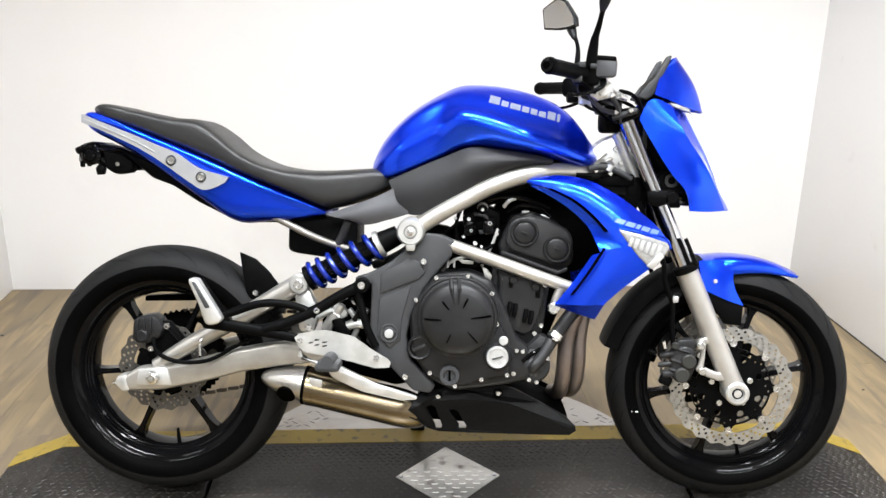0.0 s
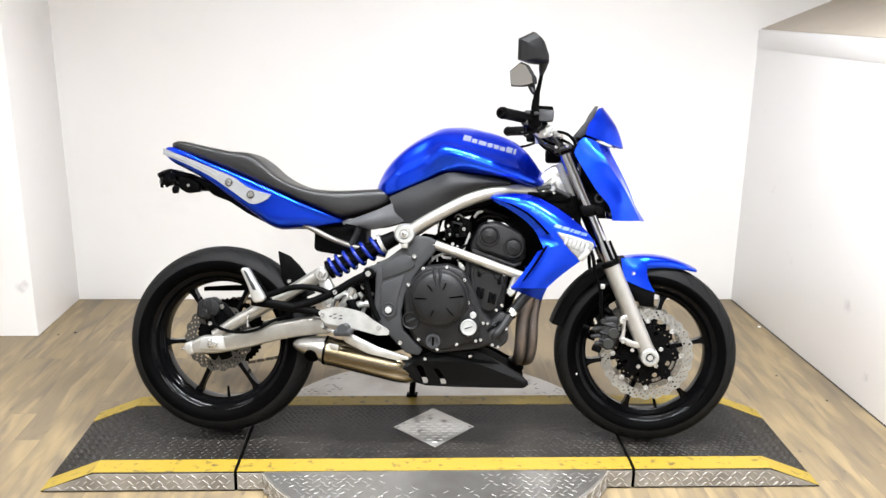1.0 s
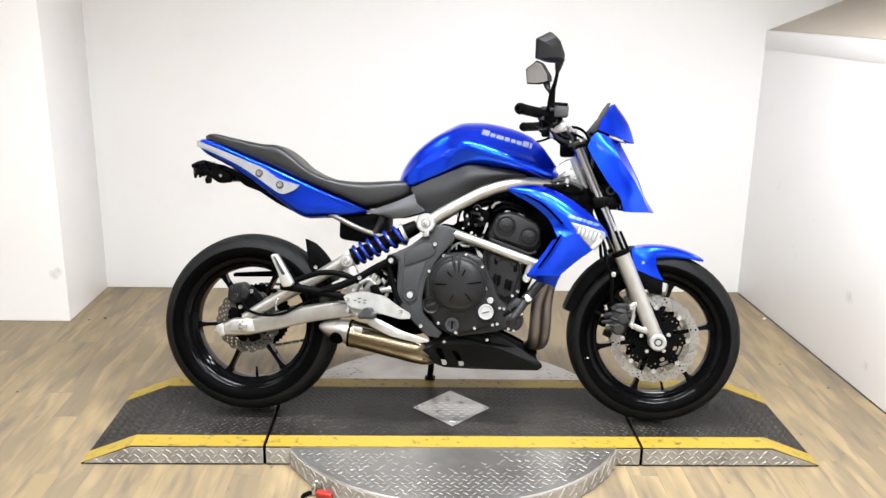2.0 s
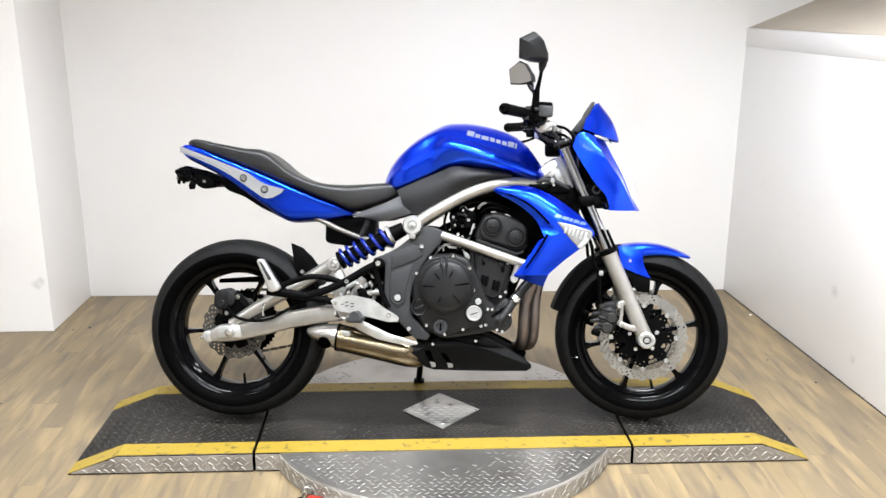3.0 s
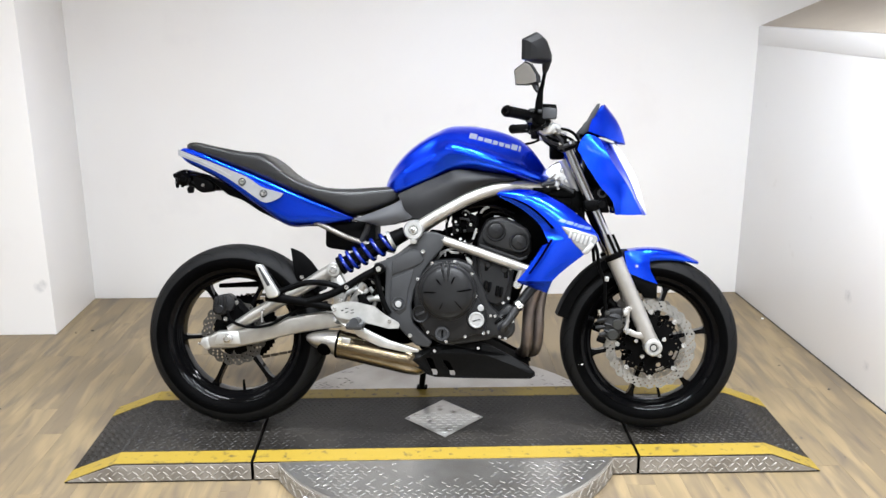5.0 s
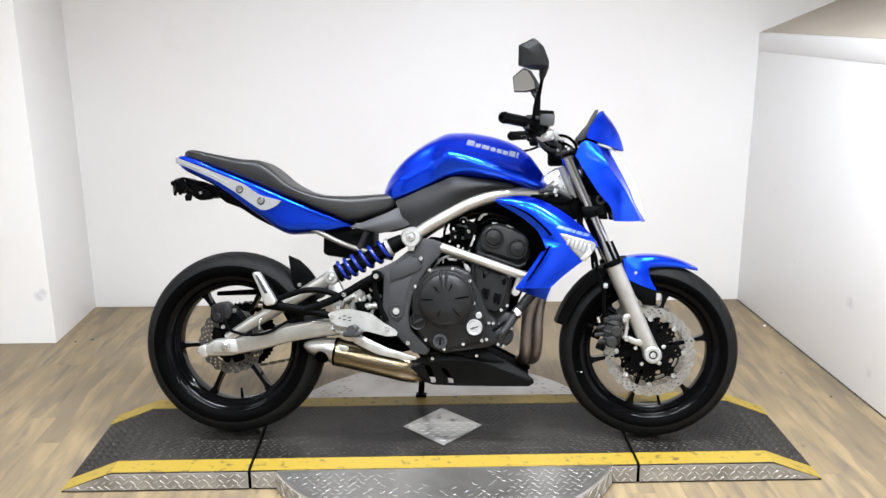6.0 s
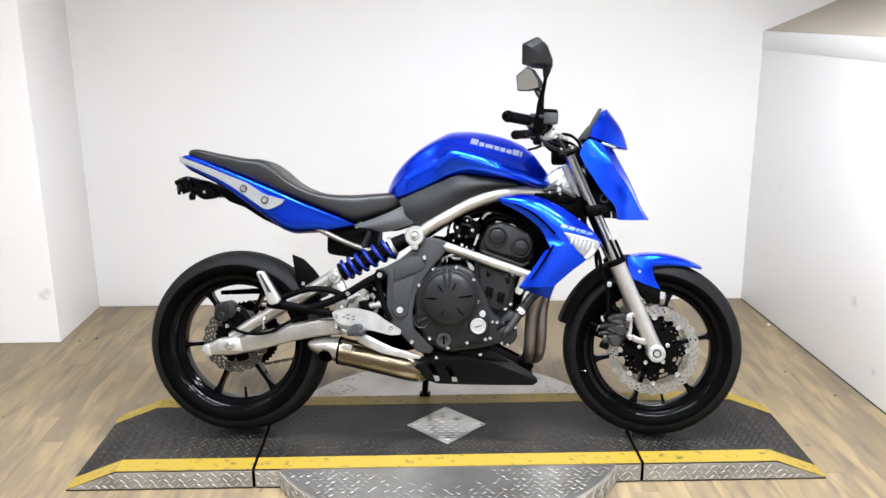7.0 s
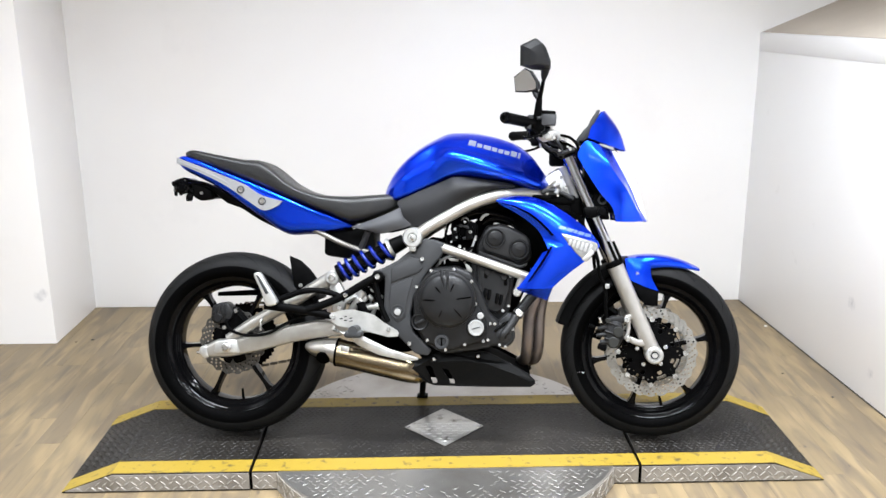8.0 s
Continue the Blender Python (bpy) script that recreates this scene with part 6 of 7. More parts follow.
# front fork, wheel guard and brakes
axle = Vector((FX + DX - 0.002, 0, FZ - 0.002))
top = Vector((0.417 + DX, 0, 0.932))
way = (top - axle).normalized()
for sgn in (-1, 1):
    off = Vector((0, 0.098 * sgn, 0))
    p = [axle + off + way * k for k in (-0.012, 0.0, 0.04, 0.30, 0.316)]
    fork = part("fork_leg", steered(tube(p, [0.018, 0.027, 0.0255, 0.0265, 0.0275], 24)), FORK, bike, "silver fork lower leg with chrome stanchion")
    part("stanchion", steered(tube([axle + off + way * 0.31, axle + off + way * 0.70], 0.0200, 24)), CHROME, fork, "bright chrome fork tube")
    part("dust_seal", steered(tube([axle + off + way * k for k in (0.314, 0.318, 0.330, 0.334)], [0.0285, 0.031, 0.030, 0.0215], 24)), BLACK, fork)
    part("axle_boss", steered(lathe([(0.0, -0.128), (0.0085, -0.128), (0.010, -0.124), (0.014, -0.124), (0.016, -0.130), (0.024, -0.130), (0.028, -0.126), (0.030, -0.07), (0.0, -0.07)], (axle.x, 0, axle.z), 36) if sgn < 0 else mirrored(lathe([(0.0, -0.128), (0.024, -0.130), (0.028, -0.126), (0.030, -0.07), (0.0, -0.07)], (axle.x, 0, axle.z), 36))), ALLOY, fork)
    if sgn < 0:
        # near-black disc stands for the shaded axle recess
        part("axle_hole", steered(disc_y((axle.x, -0.1245, axle.z), 0.0125, 0.0012, 20, 0.0003)), VOID, fork)
        part("axle_core", steered(disc_y((axle.x, -0.1255, axle.z), 0.0065, 0.002, 16, 0.0005)), ALLOY, fork)
    ly0, ly1 = (-0.120, -0.104) if sgn < 0 else (0.104, 0.120)
    part("caliper_lug", steered(join(prism([(0.606, 0.414), (0.612, 0.425), (0.622, 0.426), (0.629, 0.416), (0.627, 0.372), (0.625, 0.350), (0.614, 0.343), (0.607, 0.352), (0.615, 0.366), (0.618, 0.396)], ly0, ly1, 0.004, 3),
                                     prism([(0.612, 0.427), (0.640, 0.434), (0.662, 0.430), (0.664, 0.414), (0.628, 0.412)], ly0 + 0.002, ly1 - 0.002, 0.005, 3),
                                     prism([(0.612, 0.345), (0.628, 0.358), (0.656, 0.346), (0.682, 0.350), (0.692, 0.326), (0.664, 0.324), (0.640, 0.331)], ly0 + 0.002, ly1 - 0.002, 0.005, 3))), FORK, fork)
    wl = axle + off + way * 0.335 + Vector((-0.008, 0.020 * sgn, 0))
    for dx in (0.0, 0.016):
        q = wl + Vector((dx + 0.018, 0, 0))
        part("guide_prong", steered(tube([q, q + way * 0.068], [0.0055, 0.0045], 8)), BLACK, fork)
    cy = -0.112 if sgn < 0 else 0.084
    oy = cy - 0.002 if sgn < 0 else cy + 0.045
    caliper = part("front_caliper", steered(join(prism([(0.546, 0.384), (0.556, 0.402), (0.584, 0.408), (0.606, 0.398), (0.608, 0.352), (0.594, 0.318), (0.566, 0.314), (0.550, 0.332)], cy - 0.002, cy + 0.034, 0.009, 3),
                                                 prism([(0.552, 0.402), (0.566, 0.420), (0.604, 0.424), (0.610, 0.398), (0.580, 0.396)], cy + 0.004, cy + 0.030, 0.005))), CASTING, bike, "black two-piston front brake caliper")
    for bx, bz in ((0.590, 0.371), (0.575, 0.337)):
        part("piston_cap", steered(disc_y((bx, oy, bz), 0.0178, 0.012, 28, 0.003)), TRIM, caliper)
    for (xa, za), (xb, zb), r in (((0.562, 0.388), (0.524, 0.380), 0.0085), ((0.558, 0.362), (0.520, 0.357), 0.0075), ((0.560, 0.338), (0.532, 0.334), 0.0095)):
        part("slide_pin", steered(tube([(xa, oy + 0.010, za), (xb + 0.006, oy + 0.010, zb), (xb, oy + 0.010, zb)], [r, r * 0.95, r * 0.7], 12)), CASTING, caliper)
    for (xa, za), (xb, zb) in (((0.560, 0.400), (0.592, 0.392)), ((0.548, 0.374), (0.572, 0.366)), ((0.546, 0.350), (0.562, 0.346))):
        part("caliper_rib", steered(tube([(xa, oy, za), (xb, oy - 0.002, zb)], 0.0042, 8)), ENGINE, caliper)
    part("pad_spring", steered(block((0.540, oy + 0.014, 0.318), (0.030, 0.020, 0.022), 0.005, Matrix.Rotation(radians(20), 4, "Y"))), BLACK, caliper)
    part("banjo_bolt", steered(disc_y((0.556, oy, 0.408), 0.0085, 0.010, 14, 0.002)), TRIM, caliper)
    part("bleed_nipple", steered(tube([(0.534, cy, 0.40), (0.528, cy - 0.004, 0.418)], 0.005, 8)), STEEL, caliper)
    part("pad_pin", steered(tube([(0.515, cy + 0.012, 0.383), (0.497, cy + 0.012, 0.390)], 0.006, 8)), BLACK, caliper)
    for dz in (0.0, -0.062):
        part("caliper_bolt", steered(disc_y((0.615 - dz * 0.1, -0.118 if sgn < 0 else 0.128, 0.412 + dz), 0.0095, 0.012, 16, 0.002)), STEEL, caliper)
    hose = [(0.515, 0.118 * sgn, 0.60), (0.520, 0.116 * sgn, 0.56), (0.540, 0.112 * sgn, 0.51), (0.542, 0.110 * sgn, 0.45), (0.548, 0.105 * sgn, 0.41)]
    part("brake_hose", steered(tube([(x + DX, y, z) for x, y, z in [(0.44, 0.06 * sgn, 0.78), (0.475, 0.09 * sgn, 0.70)] + hose], 0.006, 8, 40)), BLACK, bike, "black rubber brake hose")
part("hose_clip", steered(block((0.552, -0.115, 0.520), (0.014, 0.010, 0.016), 0.003)), BADGE, bike)
part("lower_fork_clamp", steered(join(prism([(0.470, 0.775), (0.520, 0.780), (0.535, 0.752), (0.50, 0.738), (0.475, 0.748)], -0.128, 0.128, 0.008), disc_y((0.53, -0.12, 0.762), 0.013, 0.02, 16, 0.002))), BLACK, bike, "black lower fork clamp")
part("upper_fork_clamp", steered(prism([(0.375, 0.945), (0.384, 0.962), (0.440, 0.972), (0.452, 0.960), (0.445, 0.946), (0.40, 0.930)], -0.128, 0.128, 0.007)), BLACK, bike, "black upper fork clamp")
part("clamp_pinch", steered(tube([(0.385, -0.130, 0.944), (0.440, -0.132, 0.962)], 0.007, 10)), GREY, bike)

front_guard = part("front_mudguard", steered(guard((FX, 0, FZ), 104, 60, lambda k: 0.320 - 0.004 * k, lambda k: 0.066 - 0.050 * max(0, k - 0.25) ** 1.3, lambda k: 0.046 * (1 - k) ** 0.7 + 0.004)), BLUE, bike, "glossy metallic blue front mudguard", sharp=60)
for flip in (same, mirrored):
    rows = [[(0.612, -0.066, 0.608), (0.618, -0.070, 0.570), (0.628, -0.073, 0.538)], [(0.655, -0.064, 0.610), (0.660, -0.072, 0.570), (0.676, -0.075, 0.517)], [(0.700, -0.062, 0.604), (0.695, -0.068, 0.566), (0.722, -0.070, 0.502)]]
    flap = part("mudguard_flank", steered(flip(skin(rows, 12, 16, 0.004))), BLUE, front_guard)
    part("flank_extension", steered(flip(prism([(0.632, 0.536), (0.680, 0.516), (0.722, 0.502), (0.720, 0.452), (0.678, 0.455), (0.655, 0.49)], -0.070, -0.064, 0.003))), BLACK, front_guard)
    part("flank_bolt", steered(flip(disc_y((0.652, -0.071, 0.560), 0.0055, 0.005, 14))), STEEL, flap)
part("rear_mudguard_half", steered(guard((FX, 0, FZ), 104, 164, lambda k: 0.321 + 0.004 * k, lambda k: 0.066, lambda k: 0.032 + 0.006 * k)), BLACK, bike, "matt black rear half of the front mudguard")

# headlight, screen and instruments
cowl_rows = [[(0.444, -0.108, 0.942), (0.489, -0.115, 0.867), (0.522, -0.116, 0.818), (0.560, -0.112, 0.772), (0.570, -0.107, 0.730)],
             [(0.472, -0.104, 0.990), (0.520, -0.112, 0.898), (0.560, -0.112, 0.836), (0.602, -0.106, 0.778), (0.612, -0.098, 0.729)],
             [(0.516, -0.096, 0.977), (0.556, -0.112, 0.903), (0.602, -0.106, 0.837), (0.638, -0.084, 0.775), (0.662, -0.060, 0.730)],
             [(0.552, -0.052, 0.966), (0.588, -0.056, 0.902), (0.623, -0.050, 0.834), (0.651, -0.036, 0.771), (0.680, -0.022, 0.729)]]
cowl_rows = [[(x + DX, y, z) for x, y, z in row] for row in cowl_rows]
cowl = part("headlight_cowl", steered(join(skin(cowl_rows[:3], 36, 20, 0.005), skin(cowl_rows[2:], 36, 10, 0.005))), BLUE, bike, "glossy metallic blue headlight cowl", sharp=60)
part("cowl_side", steered(mirrored(join(skin(cowl_rows[:3], 36, 20, 0.005), skin(cowl_rows[2:], 36, 10, 0.005)))), BLUE, cowl, sharp=60)
edge_row = cowl_rows[-1]
lens_rows = [[(x, y, z) for x, y, z in edge_row], [(x + 0.022 * math.sin(math.pi * (0.22 + 0.78 * k / 4)), y * 0.60, z) for k, (x, y, z) in enumerate(edge_row)], [(x + 0.030 * math.sin(math.pi * (0.22 + 0.78 * k / 4)), 0.0, z) for k, (x, y, z) in enumerate(edge_row)]]
lens_rows += [[(x, -y, z) for x, y, z in row] for row in lens_rows[1::-1]]
part("headlight_lens", steered(skin(lens_rows, 30, 30, 0.004)), LENS_HEAD, cowl, "clear multi-reflector headlight lens")
part("position_lamp", steered(prism([(0.520, 0.984), (0.526, 0.974), (0.572, 0.958), (0.568, 0.970), (0.54, 0.980)], -0.088, -0.060, 0.004)), LENS, cowl, "clear position lamp")
part("cowl_underside", steered(prism([(0.575, 0.750), (0.577, 0.738), (0.65, 0.740), (0.645, 0.76)], -0.045, 0.045, 0.006)), BLACK, cowl)
screen_rows = []
for y, pts in ((-0.092, [(0.478, 1.000), (0.490, 1.040), (0.521, 1.088)]), (-0.066, [(0.545, 0.978), (0.542, 1.035), (0.528, 1.091)]), (0.0, [(0.605, 0.962), (0.585, 1.022), (0.534, 1.094)])):
    screen_rows.append([(x + DX, y * (1 - 0.33 * k / 2), z) for k, (x, z) in enumerate(pts)])
screen_rows += [[(x, -y, z) for x, y, z in row] for row in screen_rows[1::-1]]
screen_part = part("fly_screen", steered(skin(screen_rows, 20, 40, 0.004)), BLUE, bike, "metallic blue fly screen over the headlight", sharp=60)
for flip in (same, mirrored):
    part("screen_trim", steered(flip(prism([(0.446, 0.996), (0.464, 1.018), (0.472, 1.030), (0.484, 1.040), (0.500, 1.072), (0.512, 1.092), (0.524, 1.094), (0.516, 1.070), (0.498, 1.035), (0.486, 1.004), (0.470, 0.990)], -0.080, -0.062, 0.004))), GREY, screen_part, "dark grey plastic screen edge")
part("instrument_panel", steered(prism([(0.455, 0.985), (0.475, 1.032), (0.520, 1.075), (0.545, 1.04), (0.50, 0.975)], -0.065, 0.065, 0.008)), BLACK, bike, "black instrument panel behind the screen")
part("headlight_shell", steered(superloft([(0.475, 0.84, 0.95, 0.07), (0.51, 0.80, 0.955, 0.080), (0.55, 0.76, 0.93, 0.070), (0.585, 0.75, 0.87, 0.045), (0.620, 0.745, 0.80, 0.015)], 16, 24)), BLACK, bike, "black headlight shell")
part("horn", steered(join(disc_y((0.535, -0.05, 0.795), 0.036, 0.03, 28, 0.006), prism([(0.515, 0.78), (0.55, 0.78), (0.56, 0.735), (0.525, 0.735)], -0.085, -0.05, 0.006))), BLACK, bike, "round black horn under the cowl")
part("horn_ring", steered(lathe([(0.009, -0.0815), (0.009, -0.085), (0.016, -0.085), (0.016, -0.0815)], (0.535, 0, 0.800), 20)), GREY, bike)

# handlebar and controls
bar_path = [(0.233, -0.355, 1.041), (0.268, -0.30, 1.039), (0.306, -0.24, 1.036), (0.345, -0.16, 1.012), (0.372, -0.09, 0.998), (0.376, 0.0, 0.996)]
bar_path += [(x, -y, z) for x, y, z in bar_path[-2::-1]]
bar = part("handlebar", steered(tube(bar_path, 0.0112, 14, 70)), BLACK, bike, "black tubular handlebar")
for sgn in (-1, 1):
    a, b = Vector((0.224, 0.370 * sgn, 1.0415)), Vector((0.300, 0.250 * sgn, 1.0365))
    grip = part("grip", steered(tube([a, a + (b - a) * 0.06, a + (b - a) * 0.12, a + (b - a) * 0.9, b], [0.0165, 0.0185, 0.0168, 0.0170, 0.0200], 20)), BLACK, bar, "black ribbed rubber grip")
    part("bar_end", steered(tube([a - (b - a) * 0.035, a - (b - a) * 0.03, a + (b - a) * 0.02], [0.0125, 0.0145, 0.0145], 16)), GLOSS, grip)
    # near-black plug stands for the shaded bar end hole
    part("bar_hole", steered(tube([a - (b - a) * 0.037, a - (b - a) * 0.030], [0.0080, 0.0080], 14)), VOID, grip)
    c = b + (b - a) * 0.18
    part("switch_housing", steered(join(block(tuple(c), (0.046, 0.050, 0.052), 0.010, Matrix.Rotation(radians(32 * -sgn), 4, "Z")), block(tuple(c + Vector((0.0, -0.006 * sgn, -0.026))), (0.036, 0.040, 0.030), 0.008))), BLACK, bar)
    part("lever", steered(tube([c + Vector((0.040, -0.02 * sgn, -0.012)), c + Vector((0.030, 0.03 * sgn, -0.030)), c + Vector((0.0, 0.07 * sgn, -0.045)), c + Vector((-0.035, 0.115 * sgn, -0.052))], [0.009, 0.0075, 0.006, 0.0075], 10, 24, 0.6)), BLACK if sgn > 0 else GLOSS, bar, "brake or clutch lever")
    part("master_cylinder", steered(join(tube([(0.318, 0.225 * sgn, 1.022), (0.385, 0.165 * sgn, 1.006)], [0.014, 0.012], 14), block((0.352, 0.19 * sgn, 1.002), (0.050, 0.040, 0.032), 0.008))), CAST, bar, "bright alloy lever mount")
    part("lever_pivot", steered(tube([(0.360, 0.2 * sgn, 0.985), (0.360, 0.2 * sgn, 1.030)], 0.006, 10)), STEEL, bar)
for x, y, z, sx, sy, sz in ((0.300, -0.276, 1.052, 0.016, 0.014, 0.012), (0.292, -0.270, 1.022, 0.020, 0.016, 0.014), (0.326, -0.262, 1.050, 0.014, 0.020, 0.010)):
    part("switch_button", steered(block((x, y, z), (sx, sy, sz), 0.003)), GREY, bar)
part("throttle_cable", steered(tube([(0.300, -0.262, 1.018), (0.330, -0.235, 0.998), (0.372, -0.17, 0.985), (0.405, -0.10, 0.975), (0.40, -0.06, 0.93)], 0.0042, 8, 30)), BLACK, bar)
part("brake_line", steered(tube([(0.388, -0.165, 1.004), (0.425, -0.14, 0.998), (0.450, -0.11, 0.975), (0.458, -0.085, 0.93), (0.455, -0.06, 0.86)], 0.005, 8, 30)), BLACK, bar)
res = part("brake_reservoir", steered(prism([(0.330, 1.028), (0.328, 1.068), (0.335, 1.073), (0.374, 1.070), (0.380, 1.062), (0.378, 1.030)], -0.245, -0.195, 0.005, 2)), SATIN, bar, "smoked square brake fluid reservoir")
part("reservoir_cap", steered(prism([(0.327, 1.066), (0.329, 1.076), (0.376, 1.073), (0.378, 1.063)], -0.248, -0.192, 0.003)), BLACK, res)
for y in (-0.055, 0.055):
    part("bar_clamp", steered(block((0.376, y, 0.985), (0.036, 0.03, 0.055), 0.008)), GREY, bar)
part("ignition_barrel", steered(join(tube([(0.392, 0, 0.985), (0.40, 0, 0.93)], 0.026, 18), block((0.385, -0.05, 0.935), (0.05, 0.05, 0.05), 0.010))), BLACK, bike, "black ignition switch and wiring below the bars")
for path in ([(0.338, -0.17, 0.995), (0.36, -0.14, 0.975), (0.40, -0.11, 0.965), (0.438, -0.09, 0.955), (0.455, -0.07, 0.90)], [(0.33, -0.2, 0.99), (0.345, -0.13, 0.965), (0.375, -0.08, 0.945), (0.395, -0.04, 0.93)],
             [(0.34, 0.19, 0.99), (0.37, 0.12, 0.97), (0.42, 0.05, 0.96), (0.45, -0.02, 0.90)], [(0.36, -0.17, 0.995), (0.40, -0.13, 0.985), (0.44, -0.11, 0.965), (0.455, -0.09, 0.91)]):
    part("cable", steered(tube(path, 0.0045, 8, 30)), BLACK, bike, "black control cable")
for path in ([(0.30, -0.11, 0.808), (0.35, -0.09, 0.806), (0.42, -0.07, 0.806), (0.47, -0.06, 0.79)], [(0.34, -0.07, 0.825), (0.375, -0.07, 0.832), (0.40, -0.065, 0.815), (0.44, -0.06, 0.78)], [(0.44, -0.06, 0.84), (0.455, -0.06, 0.80), (0.47, -0.07, 0.74), (0.465, -0.07, 0.70)]):
    part("cable", tube(path, 0.0065, 8, 24), BLACK, bike, "black control cable")
for bx, by, bz in ((0.350, -0.09, 0.818), (0.385, -0.085, 0.812), (0.425, -0.08, 0.806), (0.410, -0.075, 0.838), (0.398, -0.06, 0.872)):
    bolt("bracket_screw", bx, by, bz, 0.0055, bike)
part("wiring_sleeve", tube([(0.33, -0.10, 0.822), (0.365, -0.095, 0.828), (0.40, -0.09, 0.818), (0.435, -0.085, 0.80)], 0.0075, 10, 24), GREY, bike, "grey wiring sleeve at the steering head")
part("cable_tie", tube([(0.378, -0.095, 0.818), (0.384, -0.095, 0.832)], 0.0085, 10), BADGE, bike)
part("headstock_bracket", join(block((0.335, -0.085, 0.804), (0.05, 0.03, 0.018), 0.005), block((0.395, -0.07, 0.797), (0.10, 0.03, 0.030), 0.008), block((0.45, -0.05, 0.775), (0.05, 0.06, 0.06), 0.010)), BLACK, bike)


def mirror(centre, yaw, outline, stem, sgn, tilt=0.0):
    """A mirror head on its stem: a deep shell with the glass let into its rearward face."""
    body = part("mirror_stem", tube(stem, [0.0095, 0.0085, 0.0055, 0.0055], 12, 24), BLACK, bike, "black handlebar mirror stem and head")
    turn = Matrix.Translation(centre) @ Matrix.Rotation(radians(yaw), 4, "Z") @ Matrix.Rotation(radians(tilt), 4, "X")
    a, b = Vector(stem[-1]), Vector(stem[-2])
    knob = [a + (a - b) * 0.22, a, a + (b - a) * 0.28, a + (b - a) * 0.55]
    part("mirror_knuckle", tube(knob, [0.0125, 0.0135, 0.011, 0.006], 14, 12), GREY_SIDE, body)
    rings = []
    cu, cw = sum(u for u, _ in outline) / len(outline), sum(w for _, w in outline) / len(outline)
    for y, s in ((0.0, 0.94), (0.004, 1.0), (0.016, 0.97), (0.030, 0.80), (0.040, 0.50), (0.043, 0.25)):
        rings.append([(cu + (u - cu) * s + 0.006 * (1 - s) * sgn, y, cw + (w - cw) * s - 0.012 * (1 - s)) for u, w in outline])
    part("mirror_shell", moved(loft(rings), turn), GREY_SIDE, body, "matt dark grey faceted mirror shell", sharp=22)
    part("mirror_glass", moved(prism([(cu + (u - cu) * 0.88, cw + (w - cw) * 0.88) for u, w in outline], -0.0015, 0.003, 0.0), turn), MIRROR, body, "mirror glass")


MIRROR = material("mirror_glass", (0.82, 0.84, 0.86), 0.02, 1.0, (0.8, 0.82, 0.84), 5, rough_var=0.01)
# local u runs from the inner to the outer end of the glass, seen from behind
head_l = [(-0.060, 0.022), (-0.006, 0.050), (0.022, 0.038), (0.056, -0.008), (0.060, -0.036), (0.040, -0.040), (-0.004, -0.042), (-0.052, -0.036)]
mirror((0.290, 0.330, 1.252), -42, head_l, [(0.332, 0.245, 1.045), (0.338, 0.262, 1.10), (0.342, 0.285, 1.155), (0.326, 0.325, 1.215)], 1)
mirror((0.288, -0.330, 1.222), 222, [(-u, w) for u, w in head_l][::-1], [(0.307, -0.255, 1.040), (0.310, -0.266, 1.092), (0.318, -0.285, 1.13), (0.326, -0.315, 1.185)], -1, -9)
for path in ([(0.345, -0.215, 1.028), (0.365, -0.19, 1.000), (0.392, -0.15, 0.972), (0.405, -0.12, 0.935)], [(0.315, -0.235, 1.005), (0.335, -0.20, 0.978), (0.372, -0.15, 0.958), (0.41, -0.12, 0.955)],
             [(0.372, -0.12, 0.99), (0.395, -0.125, 0.975), (0.408, -0.115, 0.955), (0.412, -0.10, 0.935)]):
    part("wiring_loom", steered(tube(path, 0.0055, 8, 24)), GREY, bike, "dark grey wiring loom at the handlebar")
for bx, by, bz, r in ((0.338, -0.212, 1.000, 0.0075), (0.372, -0.212, 0.992, 0.0065), (0.392, -0.136, 0.958, 0.006), (0.425, -0.136, 0.962, 0.006), (0.362, -0.132, 0.972, 0.005), (0.404, -0.132, 0.988, 0.005)):
    part("control_bolt", steered(disc_y((bx, by, bz), r, 0.008, 14, 0.002)), STEEL, bar)
part("lever_bracket", steered(join(prism([(0.322, 0.990), (0.330, 1.012), (0.352, 1.018), (0.372, 1.004), (0.366, 0.984), (0.340, 0.978)], -0.232, -0.214, 0.005), disc_y((0.352, -0.232, 0.998), 0.012, 0.006, 18, 0.002))), ALLOY, bar, "cast alloy brake lever bracket")
part("adjuster", steered(tube([(0.388, -0.205, 0.992), (0.408, -0.185, 0.986)], [0.0085, 0.0060], 12)), STEEL, bar)
part("stem_boot", tube([(0.307, -0.255, 1.045), (0.309, -0.262, 1.075), (0.312, -0.271, 1.105)], [0.0125, 0.0115, 0.0085], 14), BLACK, bar)

# side stand
stand = part("side_stand", tube([(-0.060, 0.11, 0.235), (-0.072, 0.18, 0.165), (-0.084, 0.275, 0.078)], [0.013, 0.012, 0.011], 12), BLACK, bike, "black steel side stand, folded down")
part("stand_foot", moved(block((0, 0, 0.004), (0.040, 0.034, 0.008), 0.003), Matrix.Translation((-0.084, 0.285, 0.285 * math.tan(radians(13.5)) - 0.002)) @ Matrix.Rotation(radians(13.5), 4, "X")), BLACK, stand)


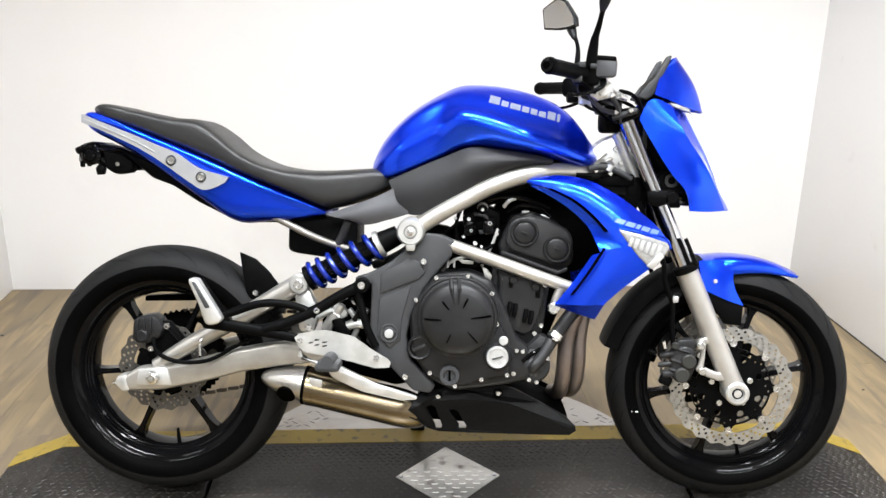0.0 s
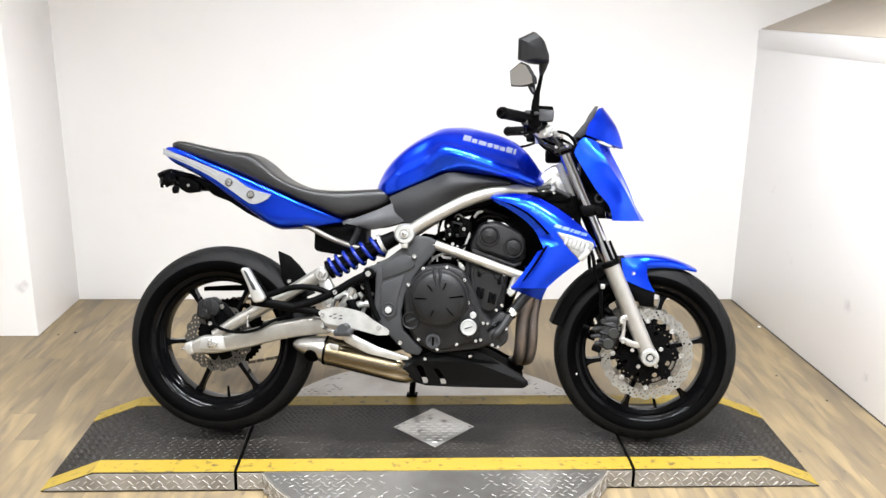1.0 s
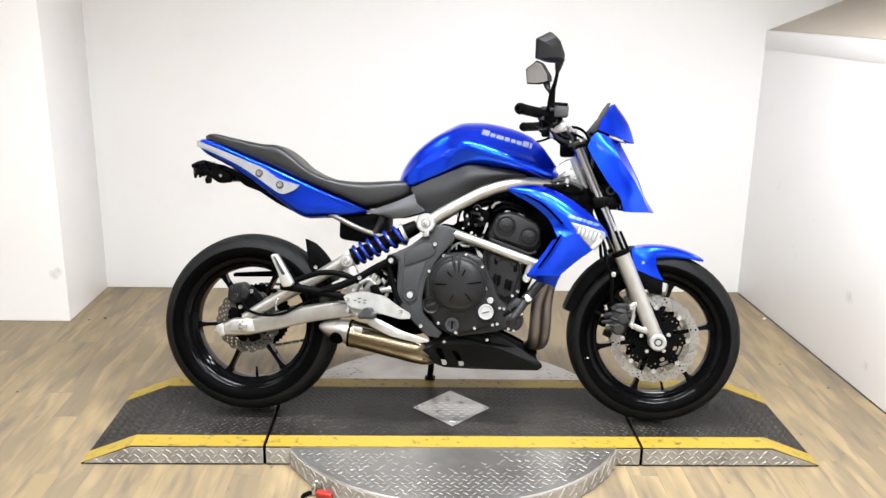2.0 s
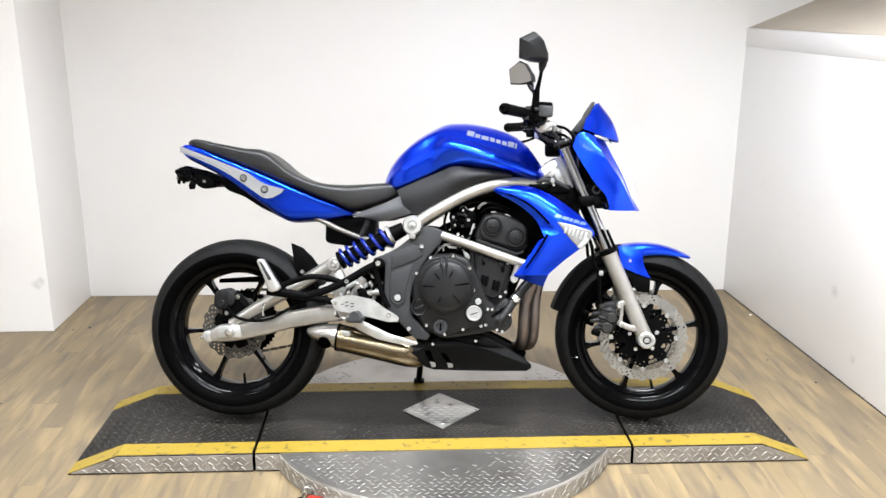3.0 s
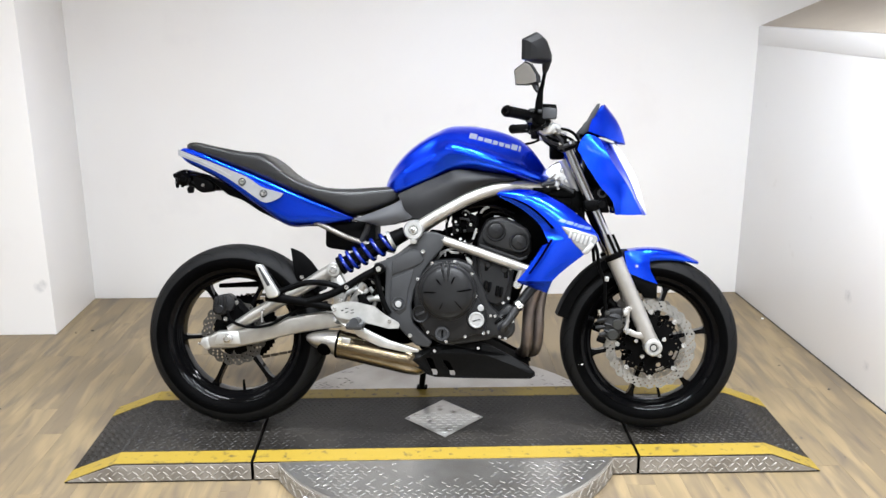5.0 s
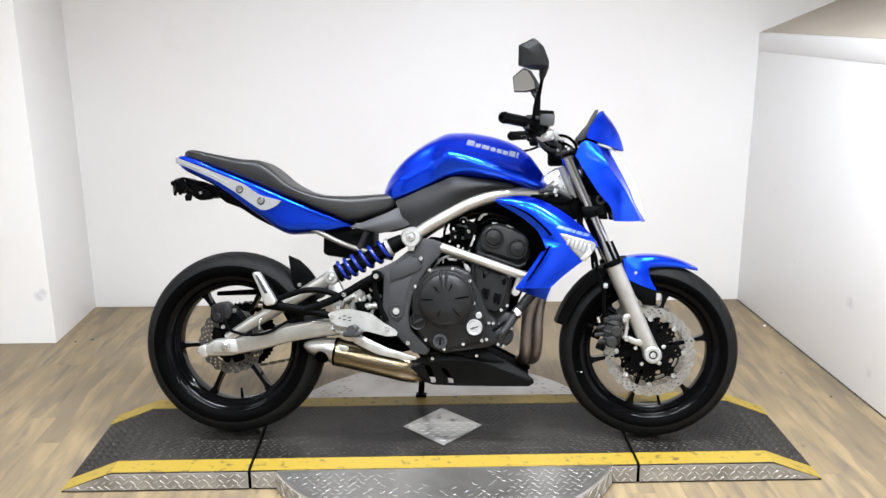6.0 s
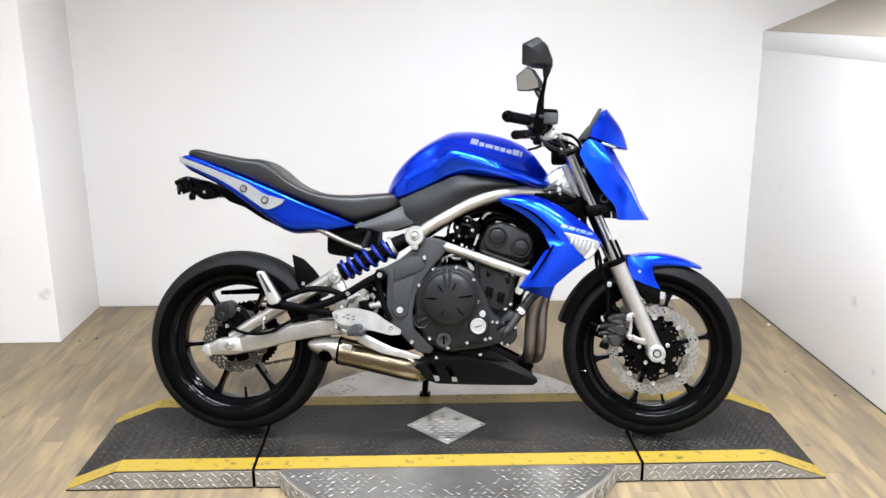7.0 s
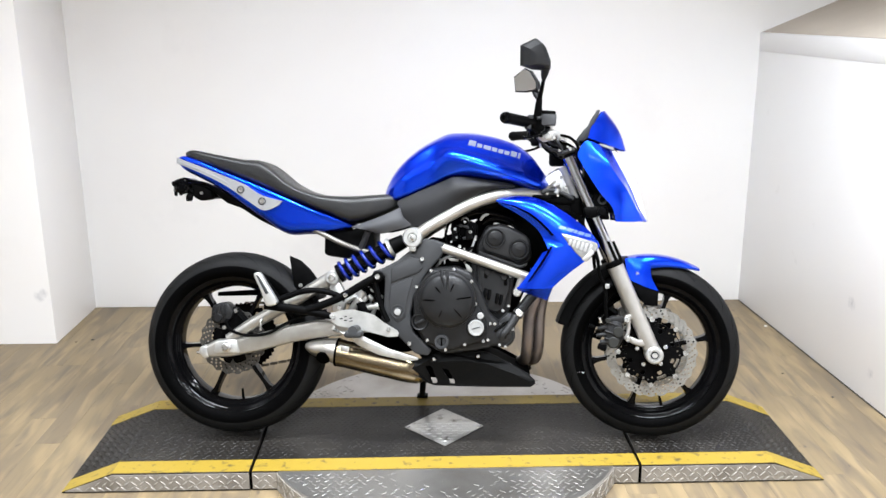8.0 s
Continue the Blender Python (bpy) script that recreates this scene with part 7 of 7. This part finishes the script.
# ---- small things on the floor ----
def crumb(name, x, y, size, seed, mat, label):
    """A small irregular bit of litter lying on the floor."""
    rnd = random.Random(seed)
    bm = bmesh.new()
    bmesh.ops.create_icosphere(bm, subdivisions=1, radius=size)
    for v in bm.verts:
        v.co = Vector((v.co.x * rnd.uniform(0.7, 1.5), v.co.y * rnd.uniform(0.6, 1.2), max(v.co.z, -size * 0.5) * rnd.uniform(0.3, 0.6)))
    low = min(v.co.z for v in bm.verts)
    bm.transform(Matrix.Translation((x, y, -low)))
    tagged(part(name, from_bm(bm), mat, smooth=False), label, "litter", "litter on the floor")


crumb("paper_scrap", 1.566, 1.148, 0.008, 3, FRAME_WHITE, "small white paper scrap at the foot of the wall")
crumb("grit", -1.668, 1.06, 0.005, 4, GREY, "small dark grit lying on the plank floor")
crumb("grit", -1.602, 1.085, 0.006, 5, GREY, "small dark grit lying on the plank floor")
crumb("grit", -1.658, 0.274, 0.004, 6, GREY, "small dark grit lying on the plank floor")
crumb("grit", 1.525, 0.35, 0.006, 7, GREY, "small dark grit lying on the plank floor")
crumb("grit", 1.423, 0.587, 0.005, 8, GREY, "small dark grit lying on the plank floor")
plug = tagged(new("cable_connector"), "red and silver cable connector lying against the turntable", "connector")
plug.location = (-0.430, -0.452, 0.0)
part("red_body", block((0.028, -0.014, 0.011), (0.052, 0.026, 0.020), 0.006, Matrix.Rotation(radians(-18), 4, "Z")), RED, plug)
part("latch", join(block((-0.006, 0.004, 0.020), (0.016, 0.020, 0.036), 0.004), tube([(-0.012, 0.0, 0.03), (0.0, 0.006, 0.045), (0.014, 0.004, 0.034)], 0.004, 8, 10)), STEEL, plug)
part("cable", tube([(-0.015, 0.0, 0.010), (-0.035, -0.012, 0.008), (-0.03, -0.05, 0.007), (0.01, -0.085, 0.007)], 0.0065, 8, 20), BLACK, plug)


# ---- floor planks ----
PL_W, PL_L = 0.0914, 0.914
plank_meshes = {}


def plank_box(length):
    return block((0, 0, -0.004), (PL_W - 0.0002, length - 0.0002, 0.008), 0.0004, seg=1)


def plank(px, y0, y1, dz):
    """One floor plank from y0 to y1; planks of one length share a mesh."""
    key = round(y1 - y0, 2)
    if key not in plank_meshes:
        plank_meshes[key] = mesh_of("plank", plank_box(y1 - y0), WOOD)
    ob = new("plank", plank_meshes[key])
    ob.parent = floor
    ob.location = (px, (y0 + y1) / 2, dz)


rng = random.Random(5)
Y_S = -5.0
rest = ([], [])
x = -3.955
while x < X_R + 0.40:
    y = Y_S
    end = Y_S + rng.choice((0.1, 0.2, 0.3, 0.4, 0.5, 0.6, 0.7, 0.8))
    while y < Y_B + 0.02:
        stop, dz = min(end, Y_B + 0.02), rng.uniform(-0.0002, 0.0)
        if x > -2.5 and stop > -0.95:
            plank(x, y, stop, dz)
        else:
            verts, faces = plank_box(stop - y)
            k = len(rest[0])
            rest[0].extend((v[0] + x, v[1] + (y + stop) / 2, v[2] + dz) for v in verts)
            rest[1].extend([i + k for i in face] for face in faces)
        y, end = end, end + PL_L
    x += PL_W
tagged(part("planks", rest, WOOD, floor, smooth=False), kind="stuff")
